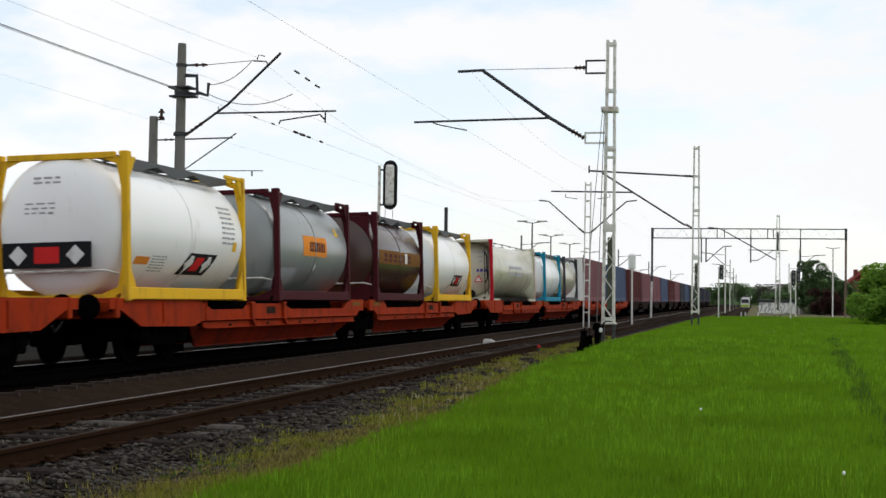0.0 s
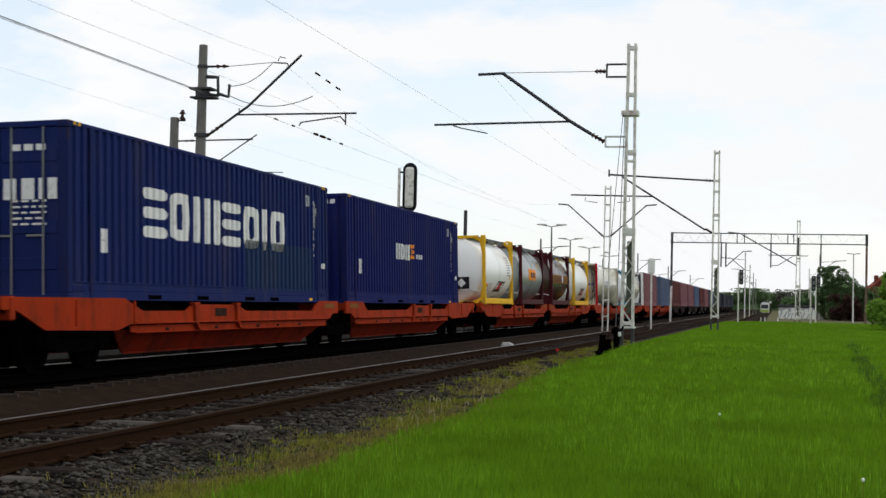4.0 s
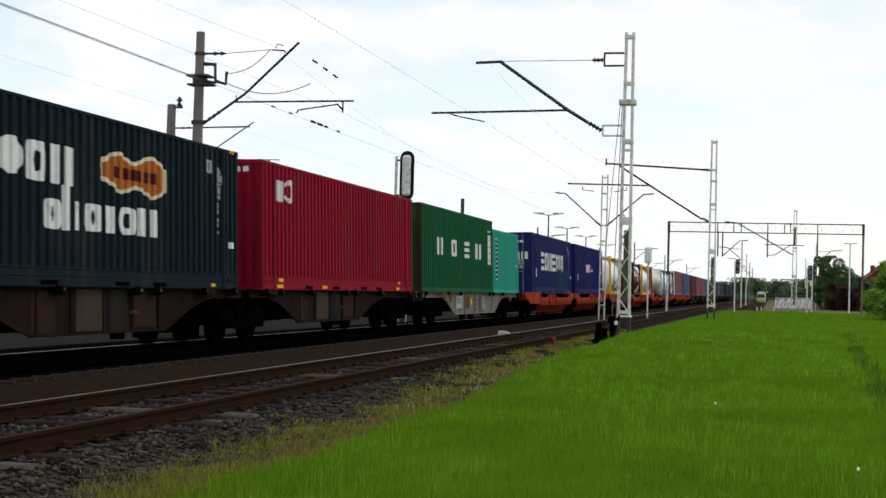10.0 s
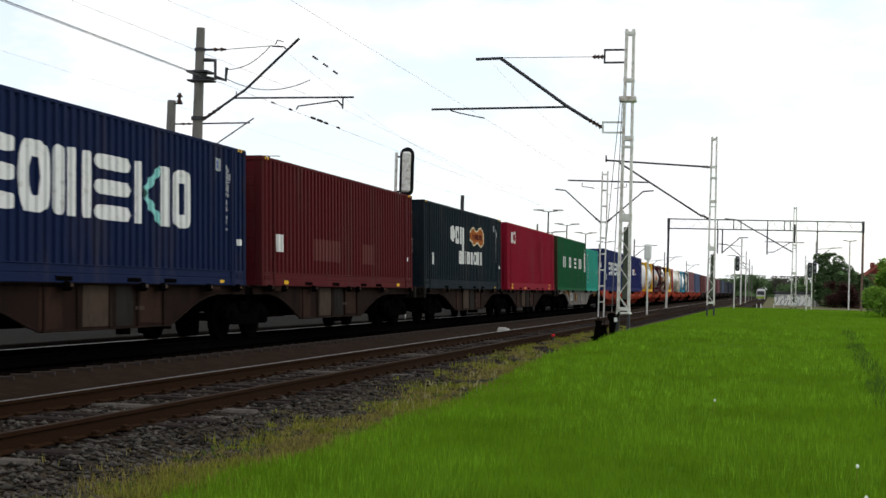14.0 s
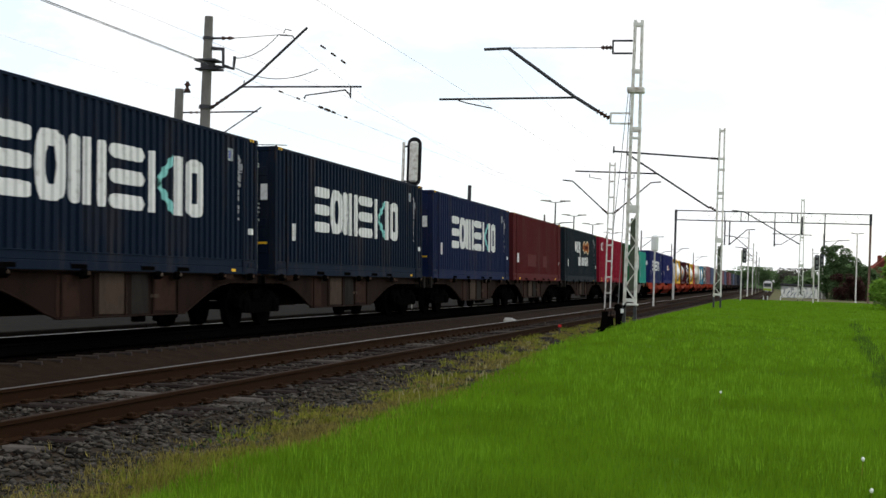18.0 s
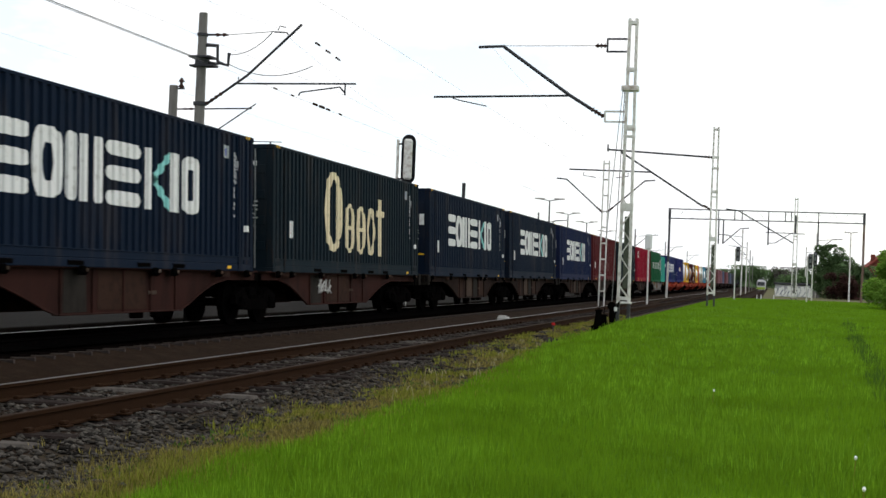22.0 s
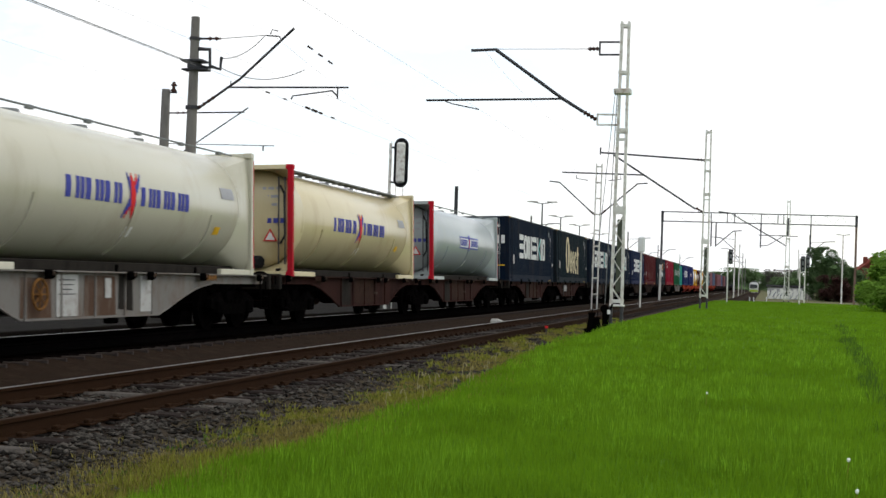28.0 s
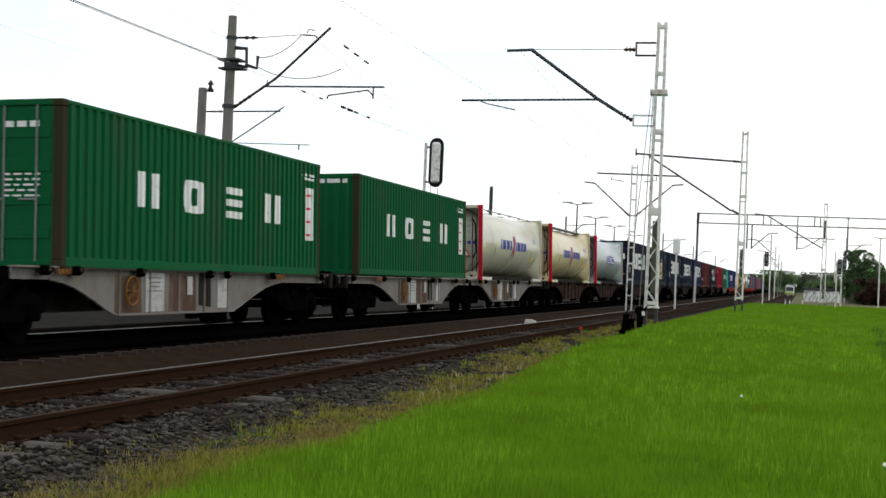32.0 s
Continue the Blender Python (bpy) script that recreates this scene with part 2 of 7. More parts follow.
WORN = {"green": (0.034, 0.030, 0.016)}
for key, rgb in PAINT.items():
    MAT[key + "_worn"] = paint(key + "_worn_paint", WORN[key] if key in WORN else tuple(0.8 * c + 0.004 for c in rgb), 0.75, vary=0.3, scale=3, fine=40, bump=0.1, dirt=(0.04, 0.022, 0.014), streak=4, dirt_amount=0.25)
MAT["tank_white"] = paint("white_tank_shell", (0.88, 0.88, 0.865), 0.28, vary=0.05, scale=0.9, bump=0.02, dirt=(0.62, 0.60, 0.54), streak=3, dirt_amount=0.1, spec=0.5)
MAT["tank_grey"] = paint("grey_tank_shell", (0.25, 0.265, 0.262), 0.28, 0.1, vary=0.15, scale=0.9, bump=0.02, dirt=(0.14, 0.15, 0.15), streak=3, dirt_amount=0.3, spec=0.5)
MAT["tank_brown"] = paint("brown_tank_shell", (0.055, 0.026, 0.020), 0.25, vary=0.2, scale=0.9, bump=0.02, spec=0.5)
MAT["tank_cream"] = paint("cream_tank_shell", (0.50, 0.475, 0.37), 0.24, spec=0.5, vary=0.08, scale=0.8, bump=0.03, dirt=(0.42, 0.38, 0.28), streak=3, dirt_amount=0.25)
MAT["tank_yellow"] = paint("pale_yellow_tank_shell", (0.56, 0.475, 0.28), 0.24, spec=0.5, vary=0.08, scale=0.8, bump=0.03, dirt=(0.45, 0.36, 0.2), streak=3, dirt_amount=0.25)
MAT["tank_blue"] = paint("pale_blue_tank_shell", (0.315, 0.35, 0.35), 0.24, spec=0.5, vary=0.15, scale=0.8, bump=0.03, dirt=(0.33, 0.36, 0.34), streak=3, dirt_amount=0.25)
MAT["wine"] = paint("dark_wine_frame_paint", (0.06, 0.012, 0.016), 0.5, vary=0.2, bump=0.05)
MAT["red"] = paint("red_frame_paint", (0.42, 0.012, 0.025), 0.5, vary=0.15, bump=0.05, dirt=(0.2, 0.02, 0.02), streak=3)
MAT["cyan"] = paint("cyan_frame_paint", (0.02, 0.24, 0.36), 0.5, vary=0.15, bump=0.05)
MAT["valance"] = paint("weathered_valance_sheet", (0.12, 0.125, 0.13), 0.6, 0.2, vary=0.25, bump=0.1)
MAT["grey_steel"] = paint("walkway_grating", (0.20, 0.21, 0.21), 0.6, 0.4, vary=0.2, bump=0.1)
MAT["wagon_orange"] = paint("orange_wagon_paint", (0.30, 0.030, 0.007), 0.6, vary=0.25, scale=1.5, fine=30, bump=0.1, dirt=(0.09, 0.018, 0.010), streak=2, dirt_amount=0.45)
# Darker copy of wagon_orange: the lower plates' shade is put into the paint.
MAT["shaded_orange"] = paint("shaded_orange_paint", (0.19, 0.017, 0.006), 0.8, vary=0.3, scale=1.2, fine=30, bump=0.12, dirt=(0.035, 0.011, 0.008), streak=2, dirt_amount=0.55)
MAT["wagon_grey"] = paint("grey_wagon_paint", (0.165, 0.157, 0.143), 0.65, vary=0.2, scale=1.5, fine=30, bump=0.1, dirt=(0.12, 0.075, 0.05), streak=2, dirt_amount=0.45)
MAT["wagon_brown"] = paint("rusty_brown_wagon_paint", (0.0165, 0.0092, 0.0070), 0.8, vary=0.45, scale=1.2, fine=30, bump=0.15, dirt=(0.005, 0.004, 0.0035), streak=2, dirt_amount=0.5)
MAT["wagon_maroon"] = paint("dusty_red_brown_wagon_paint", (0.030, 0.0125, 0.0100), 0.8, vary=0.4, scale=1.0, fine=30, bump=0.12, dirt=(0.010, 0.007, 0.006), streak=3, dirt_amount=0.45)
MAT["bark"] = paint("tree_bark", (0.075, 0.06, 0.045), 0.9, vary=0.3, scale=4, bump=0.5)
MAT["leaf"] = paint("broad_leaf", (0.125, 0.20, 0.085), 0.6, vary=0.4, scale=0.8, fine=5, bump=0, thin=0.35)
MAT["bush_leaf"] = paint("bush_leaf", (0.19, 0.33, 0.05), 0.6, vary=0.4, scale=1.2, fine=8, bump=0, thin=0.5)
MAT["grey_leaf"] = paint("grey_brown_leaf", (0.12, 0.105, 0.095), 0.7, vary=0.3, scale=0.8, fine=5, bump=0, thin=0.3)
MAT["red_leaf"] = paint("copper_leaf", (0.07, 0.035, 0.03), 0.6, vary=0.4, scale=0.8, fine=5, bump=0)
MAT["brickwall"] = paint("red_brick", (0.17, 0.052, 0.038), 0.85, vary=0.2, scale=1, fine=12, bump=0.2)
MAT["rooftile"] = paint("red_roof_tile", (0.18, 0.045, 0.034), 0.8, vary=0.25, scale=1, fine=8, bump=0.3)
MAT["plaster"] = paint("grey_plaster", (0.45, 0.45, 0.45), 0.9, vary=0.12, scale=0.6, bump=0.1)
MAT["glass"] = paint("dark_window_glass", (0.02, 0.025, 0.03), 0.12, vary=0.2, bump=0, spec=0.8)
MAT["lime"] = paint("lime_green_paint", (0.40, 0.55, 0.08), 0.45, vary=0.1, bump=0.02)


# ---- mesh tools ----
class Form:
    """Collects faces of one part; every solid is closed."""

    def __init__(self):
        self.v, self.f = [], []

    def add(self, verts, faces):
        o = len(self.v)
        self.v += [tuple(p) for p in verts]
        self.f += [tuple(o + i for i in f) for f in faces]
        return self

    def box(self, c, s, b=0.0, turn=None):
        """A box with chamfered edges of width b round the centre c."""
        h = [a / 2 for a in s]
        if b <= 0:
            vs = [Vector((x * h[0], y * h[1], z * h[2])) for x in (-1, 1) for y in (-1, 1) for z in (-1, 1)]
            fs = [(0, 1, 3, 2), (4, 6, 7, 5), (0, 4, 5, 1), (2, 3, 7, 6), (0, 2, 6, 4), (1, 5, 7, 3)]
        else:
            b = min(b, 0.45 * min(s))
            vs, at = [], {}
            for x in (-1, 1):
                for y in (-1, 1):
                    for z in (-1, 1):
                        g = (x, y, z)
                        for k in range(3):
                            at[g, k] = len(vs)
                            vs.append(Vector([g[i] * (h[i] if i == k else h[i] - b) for i in range(3)]))
            fs = []
            for k in range(3):
                i, j = (k + 1) % 3, (k + 2) % 3
                for sgn in (-1, 1):
                    q = []
                    for a, c2 in ((-1, -1), (1, -1), (1, 1), (-1, 1)):
                        g = [0, 0, 0]
                        g[k], g[i], g[j] = sgn, a, c2
                        q.append(at[tuple(g), k])
                    fs.append(tuple(q if sgn > 0 else q[::-1]))
                for a in (-1, 1):
                    for c2 in (-1, 1):
                        g0, g1 = [0, 0, 0], [0, 0, 0]
                        g0[k], g0[i], g0[j] = -1, a, c2
                        g1[k], g1[i], g1[j] = 1, a, c2
                        q = [at[tuple(g0), i], at[tuple(g1), i], at[tuple(g1), j], at[tuple(g0), j]]
                        fs.append(tuple(q if a * c2 < 0 else q[::-1]))
            for x in (-1, 1):
                for y in (-1, 1):
                    for z in (-1, 1):
                        q = [at[(x, y, z), 0], at[(x, y, z), 1], at[(x, y, z), 2]]
                        fs.append(tuple(q if x * y * z > 0 else q[::-1]))
        m = turn if turn else Matrix.Identity(3)
        return self.add([m @ p + Vector(c) for p in vs], fs)

    def prism(self, pts, axis, a, b):
        """A closed polygon, given in the two other axes in order, swept along one axis from a to b."""
        k = "xyz".index(axis)
        i, j = [q for q in range(3) if q != k]
        n, vs = len(pts), []
        for d in (a, b):
            for p in pts:
                g = [0, 0, 0]
                g[k], g[i], g[j] = d, p[0], p[1]
                vs.append(g)
        area = sum(pts[q][0] * pts[(q + 1) % n][1] - pts[(q + 1) % n][0] * pts[q][1] for q in range(n))
        flip = (area > 0) == (k != 1)
        fs = [tuple(range(n)), tuple(range(2 * n - 1, n - 1, -1))] + [(q, n + q, n + (q + 1) % n, (q + 1) % n) for q in range(n)]
        if flip:
            fs = [f[::-1] for f in fs]
        return self.add(vs, fs)

    def rod(self, p, q, r, n=8, r2=None):
        """A closed round bar from p to q."""
        p, q = Vector(p), Vector(q)
        d = (q - p).normalized()
        u = d.orthogonal().normalized()
        w = d.cross(u)
        r2 = r if r2 is None else r2
        vs = [p + r * (math.cos(a) * u + math.sin(a) * w) for a in [2 * math.pi * k / n for k in range(n)]]
        vs += [q + r2 * (math.cos(a) * u + math.sin(a) * w) for a in [2 * math.pi * k / n for k in range(n)]]
        fs = [(k, (k + 1) % n, n + (k + 1) % n, n + k) for k in range(n)] + [tuple(range(n - 1, -1, -1)), tuple(range(n, 2 * n))]
        return self.add(vs, fs)

    def post(self, p, q, wx, wy):
        """An upright bar of section wx by wy from p up to q, its ends level."""
        vs = [(c[0] + a * wx / 2, c[1] + b * wy / 2, c[2]) for c in (p, q) for a, b in ((-1, -1), (1, -1), (1, 1), (-1, 1))]
        return self.add(vs, [(3, 2, 1, 0), (4, 5, 6, 7), (0, 1, 5, 4), (1, 2, 6, 5), (2, 3, 7, 6), (3, 0, 4, 7)])

    def chain(self, pts, r, n=6):
        """One bent round bar through the points."""
        pts = [Vector(p) for p in pts]
        ways = [(q - p).normalized() for p, q in zip(pts, pts[1:])]
        u, vs, fs = ways[0].orthogonal().normalized(), [], []
        for k, p in enumerate(pts):
            d = (ways[max(0, k - 1)] + ways[min(k, len(ways) - 1)])
            d = d.normalized() if d.length > 1e-6 else ways[min(k, len(ways) - 1)]
            u = (u - u.dot(d) * d).normalized()
            w = d.cross(u)
            vs += [p + r * (math.cos(a) * u + math.sin(a) * w) for a in [2 * math.pi * i / n for i in range(n)]]
        for k in range(len(pts) - 1):
            fs += [(k * n + i, k * n + (i + 1) % n, (k + 1) * n + (i + 1) % n, (k + 1) * n + i) for i in range(n)]
        fs += [tuple(range(n - 1, -1, -1)), tuple(range(len(vs) - n, len(vs)))]
        return self.add(vs, fs)

    def bar(self, p, q, w, h, b=0.0):
        """A straight rectangular bar from p to q, w wide and h high."""
        p, q = Vector(p), Vector(q)
        d = (q - p)
        m = d.to_track_quat("Y", "Z").to_matrix()
        return self.box((p + q) / 2, (w, d.length, h), b, m)

    def lathe(self, prof, n=32, centre=(0, 0, 0), axis="y"):
        """Turns (radius, position) about an axis through centre; ends of radius 0 close it."""
        vs, fs, ring = [], [], []
        for r, y in prof:
            k = 1 if r < 1e-6 else n
            ring.append((len(vs), k))
            for a in [2 * math.pi * i / n for i in range(k)]:
                c, s = r * math.cos(a), r * math.sin(a)
                p = {"y": (s, y, c), "z": (c, s, y), "x": (y, c, s)}[axis]
                vs.append(tuple(p[i] + centre[i] for i in range(3)))
        for (o, k), (o2, k2) in zip(ring, ring[1:]):
            for i in range(n):
                j = (i + 1) % n
                if k == 1 and k2 > 1:
                    fs.append((o, o2 + j, o2 + i))
                elif k2 == 1 and k > 1:
                    fs.append((o + i, o + j, o2))
                elif k > 1:
                    fs.append((o + i, o + j, o2 + j, o2 + i))
        return self.add(vs, fs)

    def mesh(self, name, mat, smooth=False):
        me = bpy.data.meshes.new(name)
        me.from_pydata(self.v, [], self.f)
        me.materials.append(mat)
        if smooth:
            me.polygons.foreach_set("use_smooth", [True] * len(me.polygons))
            me.set_sharp_from_angle(angle=radians(40))
        me.update()
        return me


SMALL = ("data_panel", "data_column", "end_print", "board_print", "notice_print", "name_print", "warning_stripe", "coil_spring", "emblem", "emblem_band", "height_stripe")  # prints and pieces too small to tell apart


def part(name, form, mat, parent, label="", smooth=False):
    ob = new(name, form.mesh(name, MAT[mat], smooth))
    ob.parent = parent
    return tagged(ob, label, kind="stuff" if name in SMALL else "")


def thing(name, label, category, group="", kind="", m=None):
    ob = new(name)
    ob.empty_display_size = 0.2
    if m is not None:
        ob.matrix_basis = m
    return tagged(ob, label, category, group, kind)


# ---- corrugated sheet and marks that follow it ----
PITCH, DEEP = 0.278, 0.044


def wave(s):
    """Depth of the corrugation at the distance s along a wall: 0 at the outer flats."""
    q = (s / PITCH) % 1.0
    return DEEP * (0 if q < 0.40 else (q - 0.40) / 0.11 if q < 0.51 else 1 if q < 0.89 else (1 - q) / 0.11)


def wave_stops(a, b):
    out = {a, b}
    for k in range(int(a / PITCH) - 1, int(b / PITCH) + 2):
        for q in (0, 0.40, 0.51, 0.89):
            s = (k + q) * PITCH
            if a < s < b:
                out.add(s)
    return sorted(out)


def sheet(form, place, a, b, z0, z1, back=0.05):
    """A corrugated wall from a to b; place(s, depth, z) gives the point."""
    ss = wave_stops(a, b)
    n, vs = len(ss), []
    for z in (z0, z1):
        vs += [place(s, wave(s), z) for s in ss]
    vs += [place(a, back, z0), place(b, back, z0), place(a, back, z1), place(b, back, z1)]
    fs = [(k, k + 1, n + k + 1, n + k) for k in range(n - 1)]
    e = 2 * n
    fs += [(e + 1, e, e + 2, e + 3), (e, 0, n, e + 2), (n - 1, e + 1, e + 3, 2 * n - 1)]
    fs += [tuple([e, e + 1] + list(range(n - 1, -1, -1))), tuple(list(range(n, 2 * n)) + [e + 3, e + 2])]
    form.add(vs, fs)


def decal(form, place, a, b, z0, z1, z2=None, z3=None, flat=False):
    """A thin coat of paint on the wall from a to b; its lower edge runs from z0 to z2, its upper from z1 to z3."""
    z2, z3 = z0 if z2 is None else z2, z1 if z3 is None else z3
    ss = [a, b] if flat else wave_stops(a, b)
    n, vs = len(ss), []
    for d in (-0.004, 0.002):
        for lo in (True, False):
            for s in ss:
                k = (s - a) / (b - a)
                vs.append(place(s, (0 if flat else wave(s)) + d, (z0 + (z2 - z0) * k) if lo else (z1 + (z3 - z1) * k)))
    fs = [(k, k + 1, n + k + 1, n + k) for k in range(n - 1)]
    fs += [(3 * n + k, 3 * n + k + 1, 2 * n + k + 1, 2 * n + k) for k in range(n - 1)]
    fs += [(n + k, n + k + 1, 3 * n + k + 1, 3 * n + k) for k in range(n - 1)] + [(2 * n + k, 2 * n + k + 1, k + 1, k) for k in range(n - 1)]
    fs += [(2 * n, 0, n, 3 * n), (n - 1, 3 * n - 1, 4 * n - 1, 2 * n - 1)]
    form.add(vs, fs)


def bars(form, place, a, b, z0, z1, rows, fill=0.55, seed=1, flat=False):
    """Rows of short plain bars, for writing that cannot be read."""
    rnd = random.Random(seed)
    step = (z1 - z0) / rows
    for k in range(rows):
        s = a
        while s < b - 0.02:
            e = min(b, s + rnd.uniform(0.12, 0.3) * max(0.4, b - a))
            decal(form, place, s, e, z1 - (k + fill) * step, z1 - k * step, flat=flat)
            s = e + 0.06


# ---- containers ----
W20, C20, C40, C45, HIGH, LOW = 2.438, 6.058, 12.192, 13.716, 2.896, 2.591


def dry_container(label, L, H, color, doors=True, marks=None, group="containers on the train", castings45=None):
    """A steel box container; its origin is at the base's centre, -y is its rear."""
    c = thing("shipping_container", label, "container", group)
    half, w = L / 2, W20 / 2
    for x in (-1, 1):
        rail = Form().box((x * (w - 0.035), 0, 0.085), (0.06, L - 0.32, 0.15), 0.008)
        if L > 13:
            part("side_sill", Form().box((x * (w - 0.045), 0, 0.235), (0.06, L - 0.32, 0.14), 0.006), color, c)
            part("sill_lip", Form().box((x * (w - 0.018), 0, 0.305), (0.034, L - 0.32, 0.02), 0.004), color, c)
        part("bottom_rail", rail, color, c)
        part("top_rail", Form().box((x * (w - 0.035), 0, H - 0.035), (0.06, L - 0.32, 0.06), 0.008), color, c)
        f = Form()
        sheet(f, (lambda s, d, z: (w - 0.008 - d, s - half, z)) if x > 0 else (lambda s, d, z: (-w + 0.008 + d, half - s, z)), 0.15, L - 0.15, 0.3 if L > 13 else 0.155, H - 0.06)
        part("side_wall", f, color, c)
        for y in (-1, 1):
            part("corner_post", Form().box((x * (w - 0.085), y * (half - 0.085), H / 2), (0.164, 0.16, H - 0.24), 0.012), color + "_worn", c)
            for z in (0.06, H - 0.06):
                part("corner_casting", Form().box((x * (w - 0.083), y * (half - 0.087), z), (0.172, 0.178, 0.118), 0.014), color + "_worn", c)
            if L > 13:
                yy = y * (half - 0.762 - 0.06)
                part("inner_post", Form().box((x * (w - 0.012), yy, H / 2), (0.05, 0.13, H - 0.08), 0.008), color + "_worn", c)
                part("inner_casting", Form().box((x * (w - 0.05), yy, 0.06), (0.112, 0.178, 0.118), 0.012), color + "_worn", c)
                part("base_tunnel", Form().box((x * (w - 0.003), y * (half - 0.36), 0.2), (0.014, 0.42, 0.1), 0.004), color + "_worn", c)
    roof = Form().box((0, 0, H - 0.045), (W20 - 0.1, L - 0.2, 0.03), 0)
    k = -half + 0.5
    while k < half - 0.4:
        roof.box((0, k, H - 0.026), (W20 - 0.2, 0.12, 0.012), 0.004)
        k += 0.3
    part("roof", roof, color, c)
    part("floor", Form().box((0, 0, 0.13), (W20 - 0.1, L - 0.2, 0.05), 0.004), "near_black_grime", c)
    f = Form()
    sheet(f, lambda s, d, z: (-s, half - 0.02 - d, z), -w + 0.16, w - 0.16, 0.12, H - 0.1)
    part("front_wall", f, color, c)
    for y in (-1, 1):
        for z in (0.07, H - 0.05):
            part("end_sill", Form().box((0, y * (half - 0.07), z), (W20 - 0.34, 0.12, 0.1), 0.01), color, c)
    if L > 13:
        for y in (-half + 3.3, -1.3, 1.3, half - 4.0):
            part("lift_pocket", Form().box((w - 0.002, y, 0.075), (0.012, 0.55, 0.07), 0.003), "near_black_grime", c)
            part("pocket_lip", Form().box((w, y, 0.118), (0.02, 0.6, 0.014), 0.003), color + "_worn", c)
    if doors:
        for x in (-1, 1):
            leaf = part("door_leaf", Form().box((x * 0.53, -half + 0.055, H / 2), (1.04, 0.04, H - 0.22), 0.006), color, c)
            ribs = Form()
            for z in (0.2, 0.4, 0.6, 0.8):
                ribs.box((x * 0.53, -half + 0.03, z * H + 0.02), (0.96, 0.02, 0.2), 0.008)
            part("door_rib", ribs, color, leaf)
            for xx in (0.22, 0.78):
                rod = part("lock_rod", Form().rod((x * xx, -half + 0.008, 0.1), (x * xx, -half + 0.008, H - 0.1), 0.017, 8), "grey_steel", c)
                part("lock_handle", Form().box((x * (xx - 0.14), -half - 0.004, 1.05), (0.3, 0.02, 0.035), 0.006), "grey_steel", rod)
            f = Form()
            back = lambda s, d, z: (s, -half + 0.02 + d, z)
            bars(f, back, x * 0.53 - 0.3, x * 0.53 + 0.3, H * (0.40 if x > 0 else 0.46), H * 0.56, 5, 0.35, 3, True)
            bars(f, back, x * 0.53 - 0.3, x * 0.53 + 0.32, H * 0.82, H * 0.87, 1, 0.7, 5, True)
            part("data_panel", f, "white", c, "rows of small white markings")
    else:
        f = Form()
        sheet(f, lambda s, d, z: (s, -half + 0.02 + d, z), -w + 0.16, w - 0.16, 0.12, H - 0.1)
        part("rear_wall", f, color, c)
        f = Form()
        bars(f, lambda s, d, z: (s, -half + 0.02 + d, z), -0.4, 0.9, H * 0.9, H * 0.95, 1, 0.8, 5)
        part("data_panel", f, "white", c, "a row of small white markings")
    if marks:
        marks(c, lambda s, d, z: (w - 0.008 + -d, s - half, z - 1.17), half, H)
    return c


def rounded(form, place, a, b, z0, z1, power=4.0, ring=0.0, high=None):
    """A filled or hollow rounded block, one closed coat of paint; ring is the width of a hollow one's uprights, high that of its level strokes."""
    ca, cz, ra, rz = (a + b) / 2, (z0 + z1) / 2, (b - a) / 2, (z1 - z0) / 2
    high = ring if high is None else high
    cols = set(wave_stops(a, b)) | {ca - ra * math.cos(math.pi * k / 14) for k in range(15)}
    cols = sorted(cols | {a + ring, b - ring}) if ring else sorted(cols)
    cols = [c for k, c in enumerate(cols) if k == 0 or c - cols[k - 1] > 1e-4]
    tall = lambda c, r, h: h * max(0.0, 1 - abs((c - ca) / r) ** power) ** (1 / power) if abs(c - ca) < r else 0.0
    vs, rows = [], []
    for d in (-0.004, 0.002):
        for c in cols:
            o = max(tall(c, ra, rz), 0.004)
            i = min(tall(c, ra - ring, rz - high), o - 0.002) if ring else 0.0
            at = [len(vs)]
            vs.append(place(c, wave(c) + d, cz + o))
            if i > 1e-3:
                vs.append(place(c, wave(c) + d, cz + i))
                vs.append(place(c, wave(c) + d, cz - i))
                at += [len(vs) - 2, len(vs) - 1]
            else:
                vs.append(place(c, wave(c) + d, cz))
                at += [len(vs) - 1, len(vs) - 1]
            at.append(len(vs))
            vs.append(place(c, wave(c) + d, cz - o))
            rows.append(at)
    n, fs = len(cols), []
    quad = lambda *q: fs.append(tuple(dict.fromkeys(q)))
    for k in range(n - 1):
        p, q, g, h = rows[k], rows[k + 1], rows[n + k], rows[n + k + 1]
        for u, v in ((0, 1), (2, 3)):
            quad(p[v], q[v], q[u], p[u])
            quad(g[u], h[u], h[v], g[v])
        quad(p[0], q[0], h[0], g[0])
        quad(g[3], h[3], q[3], p[3])
        if p[1] != p[2] or q[1] != q[2]:
            quad(g[1], h[1], q[1], p[1])
            quad(p[2], q[2], h[2], g[2])
    for p, g in ((rows[0], rows[n]), (rows[n - 1], rows[2 * n - 1])):
        quad(p[0], g[0], g[1], p[1])
        quad(p[2], g[2], g[3], p[3])
    form.add(vs, [f for f in fs if len(f) > 2])


